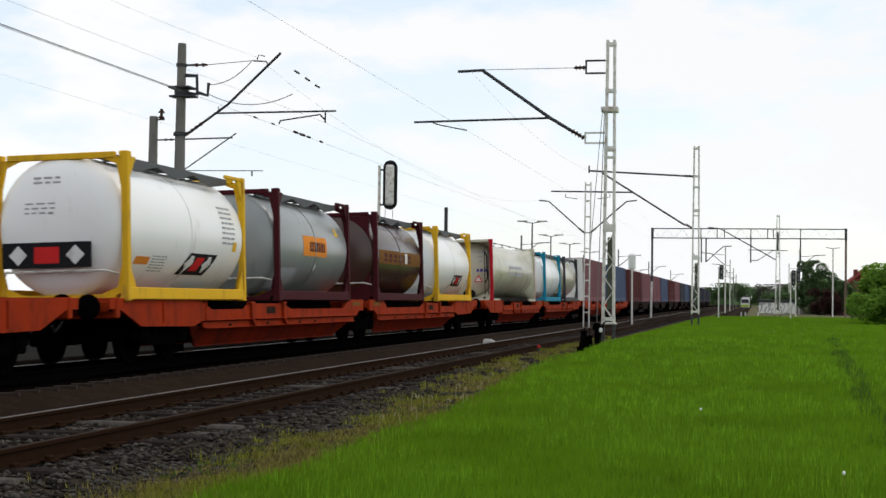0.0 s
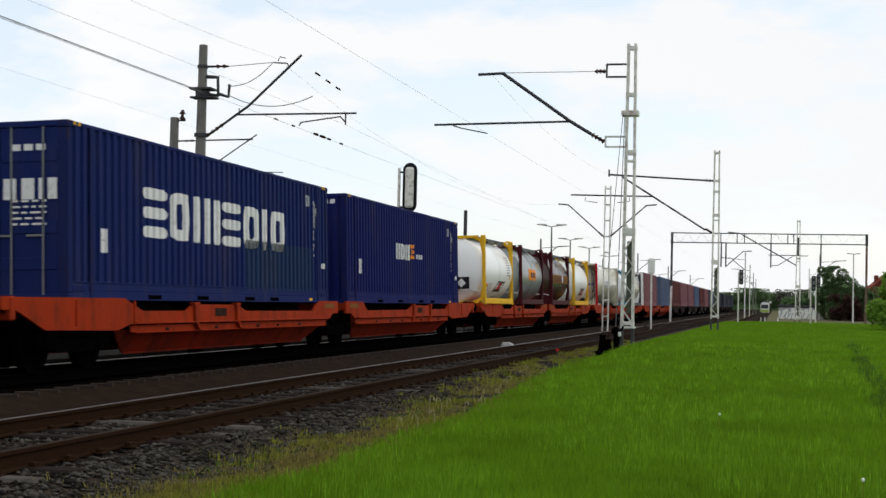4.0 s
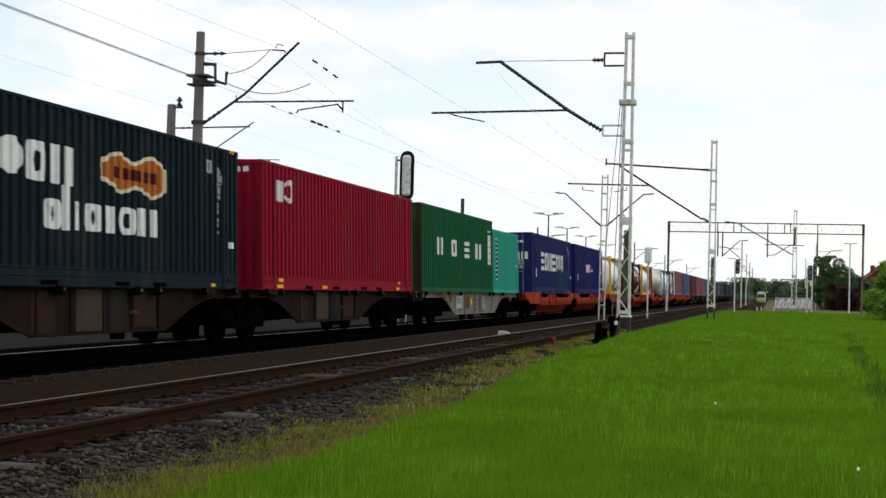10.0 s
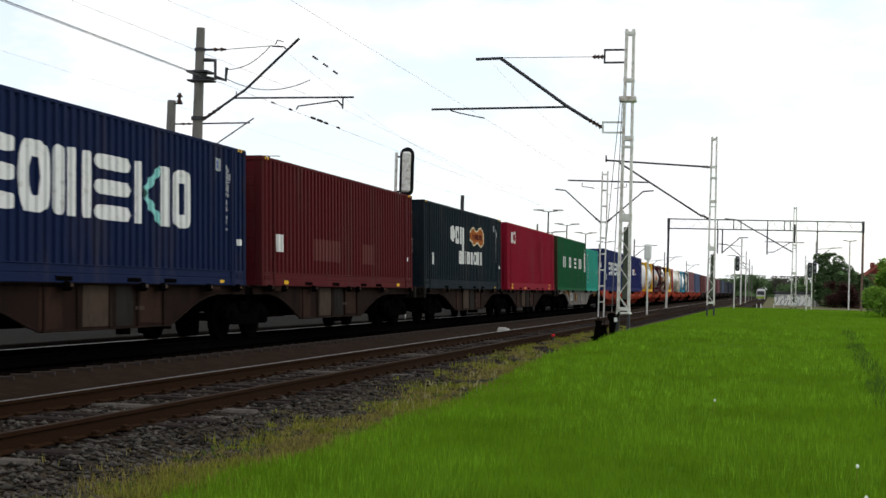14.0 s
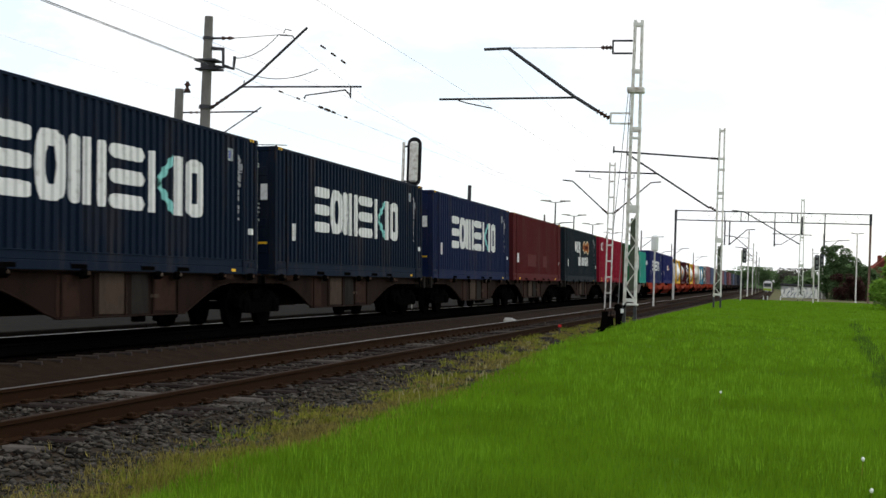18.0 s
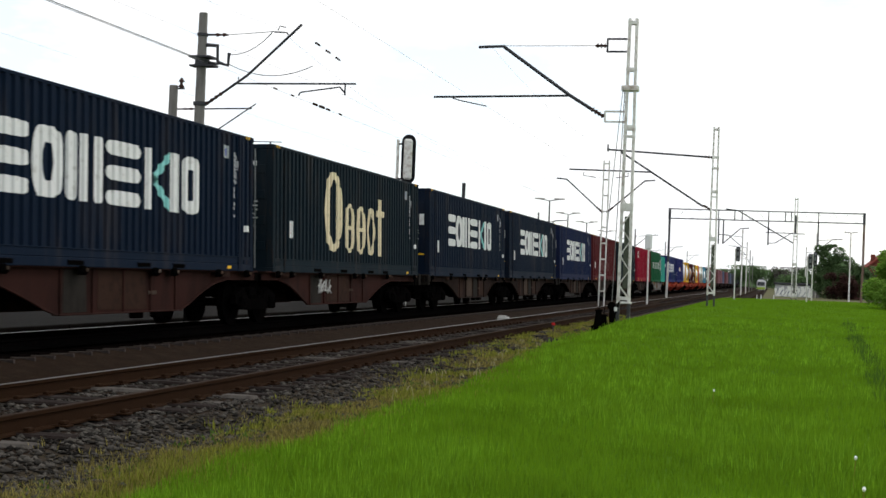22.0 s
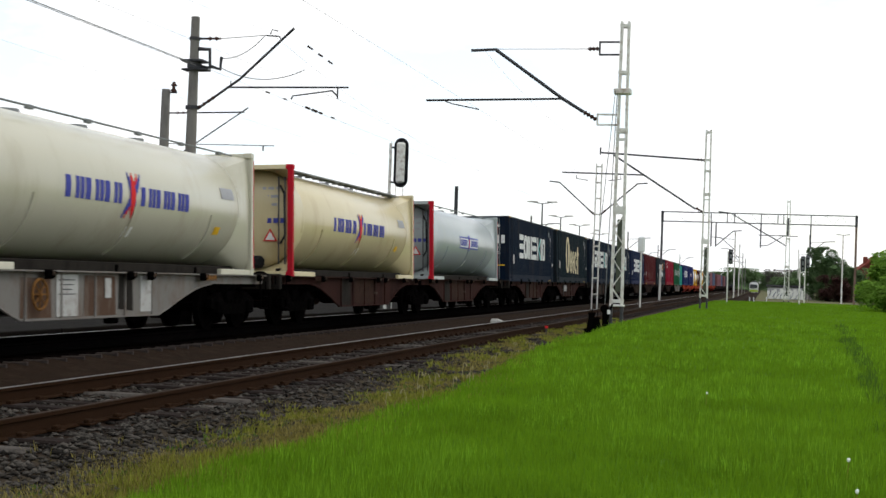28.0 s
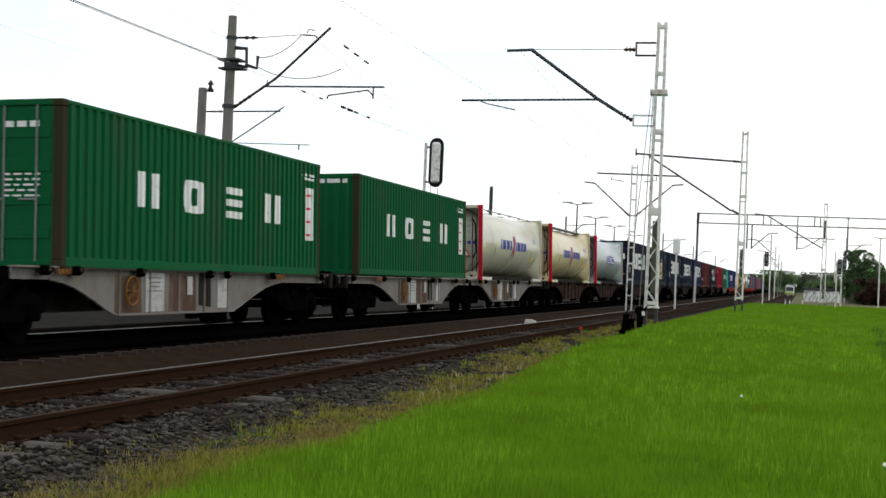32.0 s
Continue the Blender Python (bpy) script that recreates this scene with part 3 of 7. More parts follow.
def glyph(place, a, b, z0, z1, kind):
    """The strokes of one block of a word mark: plain rounded forms of the right weight, no letter."""
    w, h, out = b - a, z1 - z0, []

    def stroke(tool, *args):
        out.append(Form())
        tool(out[-1], place, *args)

    if kind == 0:  # three level strokes, one above the other
        for k in (0, 0.385, 0.77):
            stroke(rounded, a, b, z0 + k * h, z0 + (k + 0.23) * h, 5)
    elif kind in (1, 3):  # hollow block
        stroke(rounded, a, b, z0, z1, 4, 0.31 * w, 0.23 * h)
    elif kind == 2:  # one solid upright
        stroke(decal, a, b, z0, z1)
    elif kind == 4:  # two uprights
        stroke(decal, a, a + 0.36 * w, z0, z1)
        stroke(decal, b - 0.36 * w, b, z0, z1)
    elif kind == 5:  # three uprights
        for k in (0, 0.37, 0.74):
            stroke(rounded, a + k * w, a + (k + 0.26) * w, z0, z1, 8)
    elif kind == 6:  # slanted pair
        stroke(decal, a, b, z0 + 0.42 * h, z0 + 0.62 * h, z0 + 0.84 * h, z1)
        stroke(decal, a, b, z0 + 0.40 * h, z0 + 0.58 * h, z0, z0 + 0.2 * h)
    elif kind == 7:  # tall oval ring
        stroke(rounded, a, b, z0, z1, 2.2, 0.3 * w, 0.09 * h)
    elif kind == 8:  # oval ring with a level bar
        stroke(rounded, a, b, z0, z1, 2.2, 0.33 * w, 0.09 * h)
        stroke(decal, a + 0.33 * w, b - 0.33 * w, z0 + 0.47 * h, z0 + 0.55 * h)
    elif kind == 9:  # filled oval
        stroke(rounded, a, b, z0, z1, 2.4)
    return out


def word(c, place, letters, mat, name="word_mark", label=""):
    for a, b, z0, z1, kind in letters:
        for f in glyph(place, a, b, z0, z1, kind):
            part(name, f, mat, c, label)


def side_labels(c, place, L, H, extra=True):
    """The small white, blue and yellow plates of a 45-foot box."""
    f = Form()
    decal(f, place, 1.16, 1.40, 1.98, 2.38)
    part("notice_plate", f, "white", c, "white notice plate")
    f = Form()
    bars(f, place, 1.20, 1.36, 2.02, 2.3, 3, 0.4, 9)
    part("notice_print", f, "red_mark", c)
    f = Form()
    decal(f, place, L - 1.72, L - 1.46, 3.5, 3.76)
    part("blue_plate", f, "tank_blue", c)
    f = Form()
    decal(f, lambda s, d, z: place(s, d - 0.004, z), L - 1.67, L - 1.51, 3.55, 3.71)
    part("plate_mark", f, "blue_mark", c)
    f, rnd = Form(), random.Random(int(L * 10) + int(H * 100))
    for a, z0, z1 in ((L - 1.16, 2.3, 3.65), (L - 0.98, 3.0, 3.6)):
        z = z0
        while z < z1:
            dz = rnd.uniform(0.03, 0.16)
            decal(f, place, a, a + rnd.choice((0.035, 0.05, 0.07)), z, min(z1, z + dz))
            z += dz + rnd.choice((0.02, 0.03, 0.09))
    part("data_column", f, "grey_mark", c)
    for e in (0.0, L - 0.52):  # height stripes at the top corners
        f = Form()
        for k in range(3):
            decal(f, lambda s, d, z: place(s, d - 0.003, z), e + 0.06 + 0.15 * k, e + 0.13 + 0.15 * k, H + 1.1, H + 1.165, flat=True)
        part("height_stripe", f, "yellow", c, "yellow height stripes")
    for a in (L - 0.55,):
        f = Form()
        decal(f, place, a, a + 0.3, 2.02, 2.15)
        part("white_plate", f, "white", c)
    for a in (L - 1.5,):
        f = Form()
        decal(f, place, a, a + 0.22, 1.225, 1.285, flat=True)
        part("yellow_plate", f, "yellow", c)


MODERN = [(2.84, 4.02, 2.25, 3.36, 0), (4.15, 5.1, 2.25, 3.36, 1), (5.25, 6.5, 2.25, 3.36, 5), (6.65, 8.05, 2.25, 3.36, 0),
          (8.2, 8.55, 2.25, 3.36, 2), (9.35, 9.72, 2.25, 3.36, 2), (9.9, 10.72, 2.25, 3.36, 3)]


def marks_modern(c, place, half, H):
    word(c, place, MODERN, "white", label="large white word mark")
    word(c, place, [(8.6, 9.25, 2.25, 3.36, 6)], "mint", label="mint green chevron of the word mark")
    side_labels(c, place, 2 * half, H)
    door_mark(c, half, 2.86, 3.22, "white", ((-0.95, -0.72), (-0.62, -0.3), (0.08, 0.3), (0.4, 0.62), (0.7, 0.78), (0.86, 1.02)))
    door_mark(c, half, 1.87, 1.92, "yellow", ((-1.0, 1.02),))


def door_mark(c, half, z0, z1, mat, spans):
    """Large white marks across the rear doors."""
    for a, b in spans:
        f = Form()
        decal(f, lambda s, d, z: (s, -half + 0.012 + d, z - 1.17), a, b, z0, z1, flat=True)
        part("door_mark", f, mat, c)


def marks_old(c, place, half, H):
    word(c, place, [(2.82, 3.89, 2.32, 3.22, 0), (4.05, 4.98, 2.32, 3.22, 1), (5.2, 6.48, 2.32, 3.22, 5), (6.65, 7.63, 2.32, 3.22, 0), (7.81, 8.76, 2.32, 3.22, 3),
                    (8.95, 9.25, 2.32, 3.22, 2), (9.5, 10.54, 2.32, 3.22, 3)], "white", label="large white word mark")
    f = Form()
    decal(f, place, 7.9, 2 * half - 1.2, 1.42, 2.5)
    part("paint_patch", f, "faded_blue", c, "slightly paler repainted patch")
    side_labels(c, place, 2 * half, H)
    door_mark(c, half, 2.8, 3.14, "white", ((-0.95, -0.72), (-0.62, -0.3), (0.08, 0.3), (0.4, 0.62), (0.7, 0.78), (0.86, 1.02)))


def marks_unit(c, place, half, H):
    word(c, place, [(5.12, 5.6, 2.5, 2.98, 4), (5.7, 6.15, 2.5, 2.98, 1), (6.25, 6.4, 2.5, 2.98, 2), (6.5, 6.74, 2.5, 2.98, 2)], "white", label="small white word mark")
    word(c, place, [(6.8, 7.1, 2.56, 3.0, 3), (7.16, 7.46, 2.56, 3.0, 0)], "orange", label="orange part of the word mark")
    word(c, place, [(7.6, 7.8, 2.58, 2.72, 2), (7.9, 8.08, 2.58, 2.72, 2), (8.16, 8.36, 2.58, 2.72, 2)], "white")
    side_labels(c, place, 2 * half, H)


def marks_geest(c, place, half, H):
    word(c, place, [(3.88, 5.42, 1.74, 3.78, 7), (5.66, 6.56, 1.74, 3.04, 8), (6.72, 7.62, 1.72, 3.03, 8), (7.78, 8.62, 1.70, 3.04, 7), (8.92, 9.26, 1.70, 3.32, 2)],
         "cream", label="tall cream word mark of round forms")
    f = Form()
    decal(f, place, 8.72, 8.92, 2.82, 3.0)
    decal(f, place, 9.26, 9.58, 2.82, 3.0)
    part("word_mark", f, "cream", c)
    side_labels(c, place, 2 * half, H)


def marks_dieren(c, place, half, H):
    word(c, place, [(4.05, 4.75, 2.85, 3.42, 9), (4.85, 5.5, 2.8, 3.42, 3), (5.6, 6.38, 2.8, 3.42, 4), (5.45, 5.95, 2.08, 2.56, 3), (6.05, 6.25, 2.08, 2.8, 2), (6.42, 6.62, 2.1, 2.56, 2),
                    (6.75, 7.4, 2.1, 2.56, 3), (7.52, 7.85, 2.1, 2.56, 2), (8.05, 8.72, 2.1, 2.58, 3), (8.85, 9.7, 2.1, 2.6, 4)], "white", label="white two-line word mark")
    for grow, mat, lift in ((0.07, "cream", 0.0), (0.0, "rust_orange", 0.004)):
        f, rim = Form(), [(7.45, 3.06, 3.28), (7.8, 2.98, 3.42), (8.1, 2.86, 3.46), (8.45, 2.92, 3.34), (8.75, 3.0, 3.32), (9.05, 2.94, 3.44), (9.4, 2.84, 3.5), (9.7, 2.9, 3.44), (9.95, 3.02, 3.3)]
        for (a, lo, up), (b, lo2, up2) in zip(rim, rim[1:]):
            decal(f, lambda s, d, z: place(s, d - lift, z), a - (grow if a == 7.45 else 0), b + (grow if b == 9.95 else 0), lo - grow, up + grow, lo2 - grow, up2 + grow)
        part("emblem", f, mat, c, "orange wavy emblem with a white rim")
    f = Form()
    for a, b in ((7.8, 8.05), (8.15, 8.4), (8.5, 8.9), (9.0, 9.2), (9.3, 9.6)):
        decal(f, lambda s, d, z: place(s, d - 0.008, z), a, b, 3.06, 3.26)
    part("emblem_band", f, "maroon", c)
    side_labels(c, place, 2 * half, H)


def marks_cai(c, place, half, H):
    word(c, place, [(1.08, 1.42, 3.2, 3.68, 4), (1.5, 1.72, 3.2, 3.72, 6), (1.78, 2.1, 3.2, 3.74, 1)], "white", label="small white initials")
    for a, b, z in ((1.0, 1.42, 1.22), (1.12, 1.42, 1.36), (4.4, 4.8, 1.22), (11.7, 12.05, 1.22), (11.9, 12.15, 1.40)):
        f = Form()
        decal(f, place, a, b, z, z + 0.08, flat=True)
        part("yellow_plate", f, "yellow", c)
    rnd = random.Random(14)
    for k in range(7):
        f, a = Form(), 8.05 + 0.19 * k + rnd.uniform(-0.05, 0.05)
        decal(f, place, a, a + rnd.uniform(0.05, 0.12), 1.5 + rnd.uniform(0, 0.7), 3.95 - rnd.uniform(0, 0.5))
        part("soot_streak", f, "crimson_worn", c, "dark vertical streak")


def marks_brown(c, place, half, H):
    f = Form()
    decal(f, place, 1.06, 1.45, 1.96, 2.36)
    part("notice_plate", f, "white", c, "white notice plate")
    for a, b in ((3.83, 6.03), (8.07, 9.22)):
        f = Form()
        decal(f, place, a, b, 1.82, 2.36)
        part("paint_patch", f, "brick", c, "lighter repainted patch")
    for e in (0.02, 2 * half - 0.55):
        f = Form()
        for k in range(3):
            decal(f, lambda s, d, z: place(s, d - 0.003, z), e + 0.06 + 0.15 * k, e + 0.13 + 0.15 * k, H + 1.1, H + 1.165, flat=True)
        part("height_stripe", f, "yellow", c, "yellow height stripes")
    for a in (1.5, 11.8):
        f = Form()
        decal(f, place, a, a + 0.3, 1.22, 1.31, flat=True)
        part("yellow_plate", f, "yellow", c)
    f = Form()
    decal(f, place, 13.0, 13.3, 2.0, 2.12)
    part("white_plate", f, "white", c)


def marks_uasc(c, place, half, H):
    word(c, place, [(2.62, 3.46, 2.25, 2.86, 4), (4.5, 5.5, 2.25, 2.86, 1), (6.55, 7.45, 2.25, 2.86, 0), (8.62, 9.54, 2.25, 2.86, 4)], "white", label="large spaced white mark")
    f = Form()
    decal(f, place, 11.18, 11.72, 1.96, 3.16)
    part("slogan_plate", f, "white", c, "upright white plate with red print")
    f = Form()
    for z in (2.06, 2.36, 2.66, 2.96):
        decal(f, lambda s, d, z2: place(s, d - 0.004, z2), 11.32, 11.58, z, z + 0.05)
    part("slogan_print", f, "red_mark", c)
    f = Form()
    bars(f, place, 10.95, 11.75, 3.3, 3.48, 2, 0.6, 8)
    part("data_panel", f, "white", c)


def marks_uasc_high(c, place, half, H):
    word(c, place, [(2.3, 3.3, 2.45, 3.04, 4), (4.55, 5.5, 2.45, 3.04, 1), (6.75, 7.7, 2.45, 3.04, 0), (8.85, 9.85, 2.45, 3.04, 4)], "white", label="large spaced white mark")
    f = Form()
    decal(f, place, 11.25, 11.9, 2.3, 3.46)
    part("slogan_plate", f, "white", c, "upright white plate with red print")
    for z in (2.42, 2.7, 2.98, 3.24):
        f = Form()
        decal(f, lambda s, d, z2: place(s, d - 0.004, z2), 11.45, 11.72, z, z + 0.05)
        part("slogan_print", f, "red_mark", c)
    f = Form()
    bars(f, place, 11.3, 11.85, 3.54, 3.66, 1, 0.8, 8)
    part("data_panel", f, "white", c)


def marks_teal(c, place, half, H):
    f = Form()
    decal(f, place, 0.68, 1.06, 1.72, 3.42)
    part("name_plate", f, "white", c, "upright white name plate with black bars")
    f = Form()
    for k in range(9):
        decal(f, lambda s, d, z: place(s, d - 0.004, z), 0.76, 0.98, 1.78 + 0.18 * k, 1.9 + 0.18 * k)
    part("name_print", f, "black", c)
    f = Form()
    decal(f, place, 5.3, 5.7, 2.3, 2.42)
    part("data_panel", f, "grey_mark", c)


# ---- tank containers ----
def placard(c, place, a, b, z0, z1, skew=0.0):
    """A black plate with a red square between two white diamonds, bent to the wall behind it."""
    def plate(f, a, b, z0, z1, lift):
        for k in range(4):
            za, zb = z0 + (z1 - z0) * k / 4, z0 + (z1 - z0) * (k + 1) / 4
            decal(f, lambda s, d, z: place(s + skew * (z - z0), d - lift, z), a, b, za, zb, flat=True)
    f = Form()
    plate(f, a, b, z0, z1, 0.006)
    part("hazard_board", f, "black", c, "black hazard board")
    w, h = b - a, z1 - z0
    f = Form()
    plate(f, a + 0.36 * w, a + 0.64 * w, z0 + 0.18 * h, z0 + 0.82 * h, 0.012)
    part("red_placard", f, "red_mark", c)
    for k in (0.18, 0.82):
        f, y, z, r = Form(), a + k * w, z0 + 0.5 * h, 0.38 * h
        up = lambda s, z2: place(s + skew * (z2 - z0), -0.02, z2)
        rim = [up(y - r, z), up(y, z - r), up(y + r, z), up(y, z + r)]
        back = [place(q, 0.0, z2) for q, z2 in ((y - r, z), (y, z - r), (y + r, z), (y, z + r))]
        f.add(rim + [up(y, z)] + back, [(0, 1, 4), (1, 2, 4), (2, 3, 4), (3, 0, 4), (0, 5, 6, 1), (1, 6, 7, 2), (2, 7, 8, 3), (3, 8, 5, 0)])
        part("white_placard", f, "white", c)


def warning_triangle(c, place, a, b, z, mat):
    """A small three-cornered warning plate."""
    f, m, top = Form(), (a + b) / 2, z + (b - a) * 0.87
    decal(f, place, a, m, z, z + 0.012, z, top, flat=True)
    decal(f, place, m, b, z, top, z, z + 0.012, flat=True)
    part("warning_triangle", f, mat, c)


def tank_container(label, L, H, shell, frame_mat, style, marks=None, radius=1.16, end_mat=None, solid=False, group="containers on the train"):
    """A tank in an ISO frame; style 'beam' has full side beams, 'collar' only end frames."""
    c = thing("tank_container", label, "tank container", group)
    half, w = L / 2, 1.31 if style == "beam" else W20 / 2
    zc = H - radius - (0.02 if style == "beam" else 0.04)
    inset = -0.2 if style == "beam" else 0.45
    prof = [(0, -half + inset)]
    for k in range(1, 8):
        a = k / 7 * math.pi / 2
        prof.append((radius * math.sin(a) ** 0.8, -half + inset + (0.42 if style == "beam" else 0.36) * (1 - math.cos(a))))
    prof += [(r, -y) for r, y in prof[::-1]]
    tank = part("tank_shell", Form().lathe(prof, 48, (0, 0, zc)), shell, c, smooth=True)
    bands = [0.0] if style == "beam" else []
    for y in bands:
        part("shell_band", Form().lathe([(radius - 0.02, y - 0.03), (radius + 0.012, y - 0.03), (radius + 0.012, y + 0.03), (radius - 0.02, y + 0.03)], 48, (0, 0, zc)), shell, tank, smooth=True)
    p = 0.13
    for y in (-1, 1):
        em = end_mat if (end_mat and y < 0) else frame_mat
        if style == "collar" and y > 0:
            em = shell
        for x in (-1, 1):
            part("corner_post", Form().box((x * (w - p / 2), y * (half - p / 2), H / 2), (p, p, H - 0.2), 0.012), em, c)
            for z in (0.06, H - 0.06):
                part("corner_casting", Form().box((x * (w - 0.086), y * (half - 0.089), z), (0.172, 0.178, 0.118), 0.014), em, c)
            for z, up in ((H - 0.1, -1), (0.13, 1)) if style == "beam" else ():
                g = Form().prism([(x * (w - p), z), (x * (w - p - 0.42), z), (x * (w - p - 0.10), z + up * 0.13), (x * (w - p), z + up * 0.62)], "y", y * (half - 0.07) - 0.025, y * (half - 0.07) + 0.025)
                part("corner_gusset", g, em, c)
            if style == "beam":
                for z, up in ((H - 0.09, -1), (0.22, 1)):
                    g = Form().prism([(y * (half - p), z), (y * (half - p - 0.3), z), (y * (half - p), z + up * 0.42)], "x", x * (w - 0.05) - 0.02, x * (w - 0.05) + 0.02)
                    part("side_gusset", g, em, c)
            elif y > 0:
                part("edge_strip", Form().box((x * (w - 0.02), y * (half - 0.02), H / 2), (0.05, 0.05, H - 0.3), 0.01), "red", c)
        for z in (0.075, H - 0.06):
            part("end_rail", Form().box((0, y * (half - 0.07), z), (W20 - 0.34, 0.11, 0.11), 0.01), em if style == "beam" else shell, c)
        # collar that joins the shell's end to the frame
        if style == "collar":
            f, n = Form(), 40
            ring = []
            for k in range(n):
                a = 2 * math.pi * k / n
                ux, uz = math.sin(a), math.cos(a)
                q = min((w - 0.07) / max(abs(ux), 1e-3), (H - zc - 0.06) / uz if uz > 1e-3 else 9, (zc - 0.06) / -uz if uz < -1e-3 else 9)
                ring.append(((radius + 0.004) * ux, (radius + 0.004) * uz, q * ux, q * uz))
            y0, y1 = y * (half - 0.95), y * (half - 0.06)
            vs = [(a, y0, zc + b) for a, b, _, _ in ring] + [(a, y1, zc + b) for _, _, a, b in ring]
            vs += [(a * 0.985, y0, zc + b * 0.985) for a, b, _, _ in ring] + [(a * 0.97, y1, zc + b * 0.97) for _, _, a, b in ring]
            fs = []
            for k in range(n):
                j = (k + 1) % n
                q = [(k, j, n + j, n + k), (2 * n + j, 2 * n + k, 3 * n + k, 3 * n + j), (n + k, n + j, 3 * n + j, 3 * n + k), (j, k, 2 * n + k, 2 * n + j)]
                fs += q if y > 0 else [t[::-1] for t in q]
            f.add(vs, fs)
            part("end_collar", f, shell, c, smooth=True)
    for x in (-1, 1):
        if style == "beam":
            part("bottom_beam", Form().box((x * (w - 0.06), 0, 0.14), (0.1, L - 0.26, 0.22), 0.012), frame_mat, c)
            part("top_beam", Form().box((x * (w - 0.06), half - 0.6, H - 0.05), (0.07, 0.95, 0.07), 0.01), frame_mat, c)
        else:
            part("bottom_beam", Form().box((x * (w - 0.42), 0, 0.1), (0.1, L - 0.26, 0.2), 0.012), "sooty", c)
            for y in (-1, 1):
                part("end_beam", Form().box((x * (w - 0.07), y * (half - 1.0), 0.07), (0.1, 1.75, 0.12), 0.012), shell, c)
        for y in ([] if style == "beam" else [-L * 0.3, 0.0, L * 0.3]):
            rib, n = Form(), 9
            for d in (-0.035, 0.035):
                for r in (radius - 0.01, radius + 0.035):
                    rib.v += [(x * r * math.sin(q), y + d, max(0.05, zc - r * math.cos(q))) for q in [radians(28 + 52 * k / (n - 1)) for k in range(n)]]
            for k in range(n - 1):
                a, b, e, g = k, n + k, 2 * n + k, 3 * n + k
                q = [(b, b + 1, g + 1, g), (a + 1, a, e, e + 1), (a, a + 1, b + 1, b), (e + 1, e, g, g + 1)]
                rib.f += q if x > 0 else [t[::-1] for t in q]
            part("saddle_rib", rib, shell, c)
            part("saddle_foot", Form().box((x * 0.62, y, 0.1), (0.5, 0.12, 0.12), 0.02), "near_black_grime", c)
    board = 0.46 if style == "beam" else 0.3
    if style == "beam" or shell == "tank_yellow":
        walk_f = Form().box((0.55, 0, H - 0.02), (board, L - 0.5, 0.03), 0.006)
        for k in range(int(L / 0.6)):
            walk_f.box((0.55, -half + 0.5 + 0.6 * k, H - 0.05), (board, 0.04, 0.05), 0.004)
        part("walkway", walk_f, "grey_steel", c, "grey grated walkway")
    for y in ([0.0] if L < 7 else [-L * 0.2, 0.0, L * 0.2]):
        top = 0.14 if style == "beam" else 0.05
        part("manhole", Form().lathe([(0, zc + radius + top), (0.24, zc + radius + top - 0.02), (0.26, zc + radius - 0.1), (0, zc + radius - 0.1)][::-1], 16, (0, y, 0), "z"), "grey_steel", c)
    if style == "beam":
        spill = Form().prism([(-half + 0.25, H - 0.04), (half - 0.25, H - 0.04), (half - 0.25, H - 0.16)] + [(half - 0.25 - (L - 0.5) * k / 6, H - (0.10 if k % 2 == 0 else 0.27)) for k in range(1, 6)] + [(-half + 0.25, H - 0.16)], "x", w - 0.36, w - 0.335)
        part("valance", spill, "valance", c, "dark grey toothed valance under the walkway")
        f = Form().chain([(-1.1, -half + 0.02, 0.5), (-0.95, -half - 0.2, 0.55), (0.95, -half - 0.2, 0.55), (1.1, -half + 0.02, 0.5)], 0.022)
        part("end_handrail", f, "silver", c)
    else:
        f = Form().rod((w - 0.42, -half + 0.3, H - 0.06), (w - 0.42, half - 0.3, H - 0.06), 0.018)
        for k in range(6):
            y = -half + 1.0 + k * (L - 2) / 5
            f.box((w - 0.44, y, H - 0.07), (0.08, 0.2, 0.07), 0.01)
        part("top_handrail", f, "grey_steel", c)
        part("ladder", Form().chain([(0.86, -half + 0.05, 0.3), (0.86, -half + 0.05, H - 0.3)], 0.02).chain([(1.02, -half + 0.05, 0.3), (1.02, -half + 0.05, H - 0.3)], 0.02), "steel", c)
        part("valve_box", Form().box((0.1, -half + 0.42, 0.36), (0.5, 0.3, 0.3), 0.08), "black", c)
        bot = Form()
        for z in (1.35, 1.55, 1.75):
            bars(bot, lambda s, d, zz: (s, -half + 0.5 + 0.012 + d + 0.35 * max(0, abs(zz - zc)) ** 2 * 0.2 - 0.03, zz), 0.1, 0.75, z + 0.35, z + 0.43, 1, 0.8, int(z * 100), True)
        part("end_print", bot, "grey_mark", c)
        face = lambda s, d, z: (s, -half + 0.47 + d, z)
        for k in range(6):
            f = Form()
            decal(f, face, -0.1 + 0.17 * k, 0.02 + 0.17 * k, 1.30, 1.42, flat=True)
            part("end_word", f, "blue_mark", c)
        warning_triangle(c, face, 0.32, 0.68, 0.86, "red_mark")
        warning_triangle(c, lambda s, d, z: face(s, d - 0.006, z), 0.38, 0.62, 0.89, "white")
        part("filling_hose", Form().chain([(0.78, -half + 0.4, 2.2), (0.9, -half + 0.34, 2.0), (0.92, -half + 0.34, 1.0), (0.8, -half + 0.36, 0.8)], 0.03), "black", c)
    skin = lambda s, d, z: (math.sqrt(max(0.01, radius ** 2 - (z - 1.17 - zc) ** 2)) + 0.004 - d, s - half, z - 1.17)
    if solid:
        part("end_panel", Form().box((0, -half + 0.05, H / 2), (W20 - 0.3, 0.03, H - 0.25), 0.005), frame_mat, c)
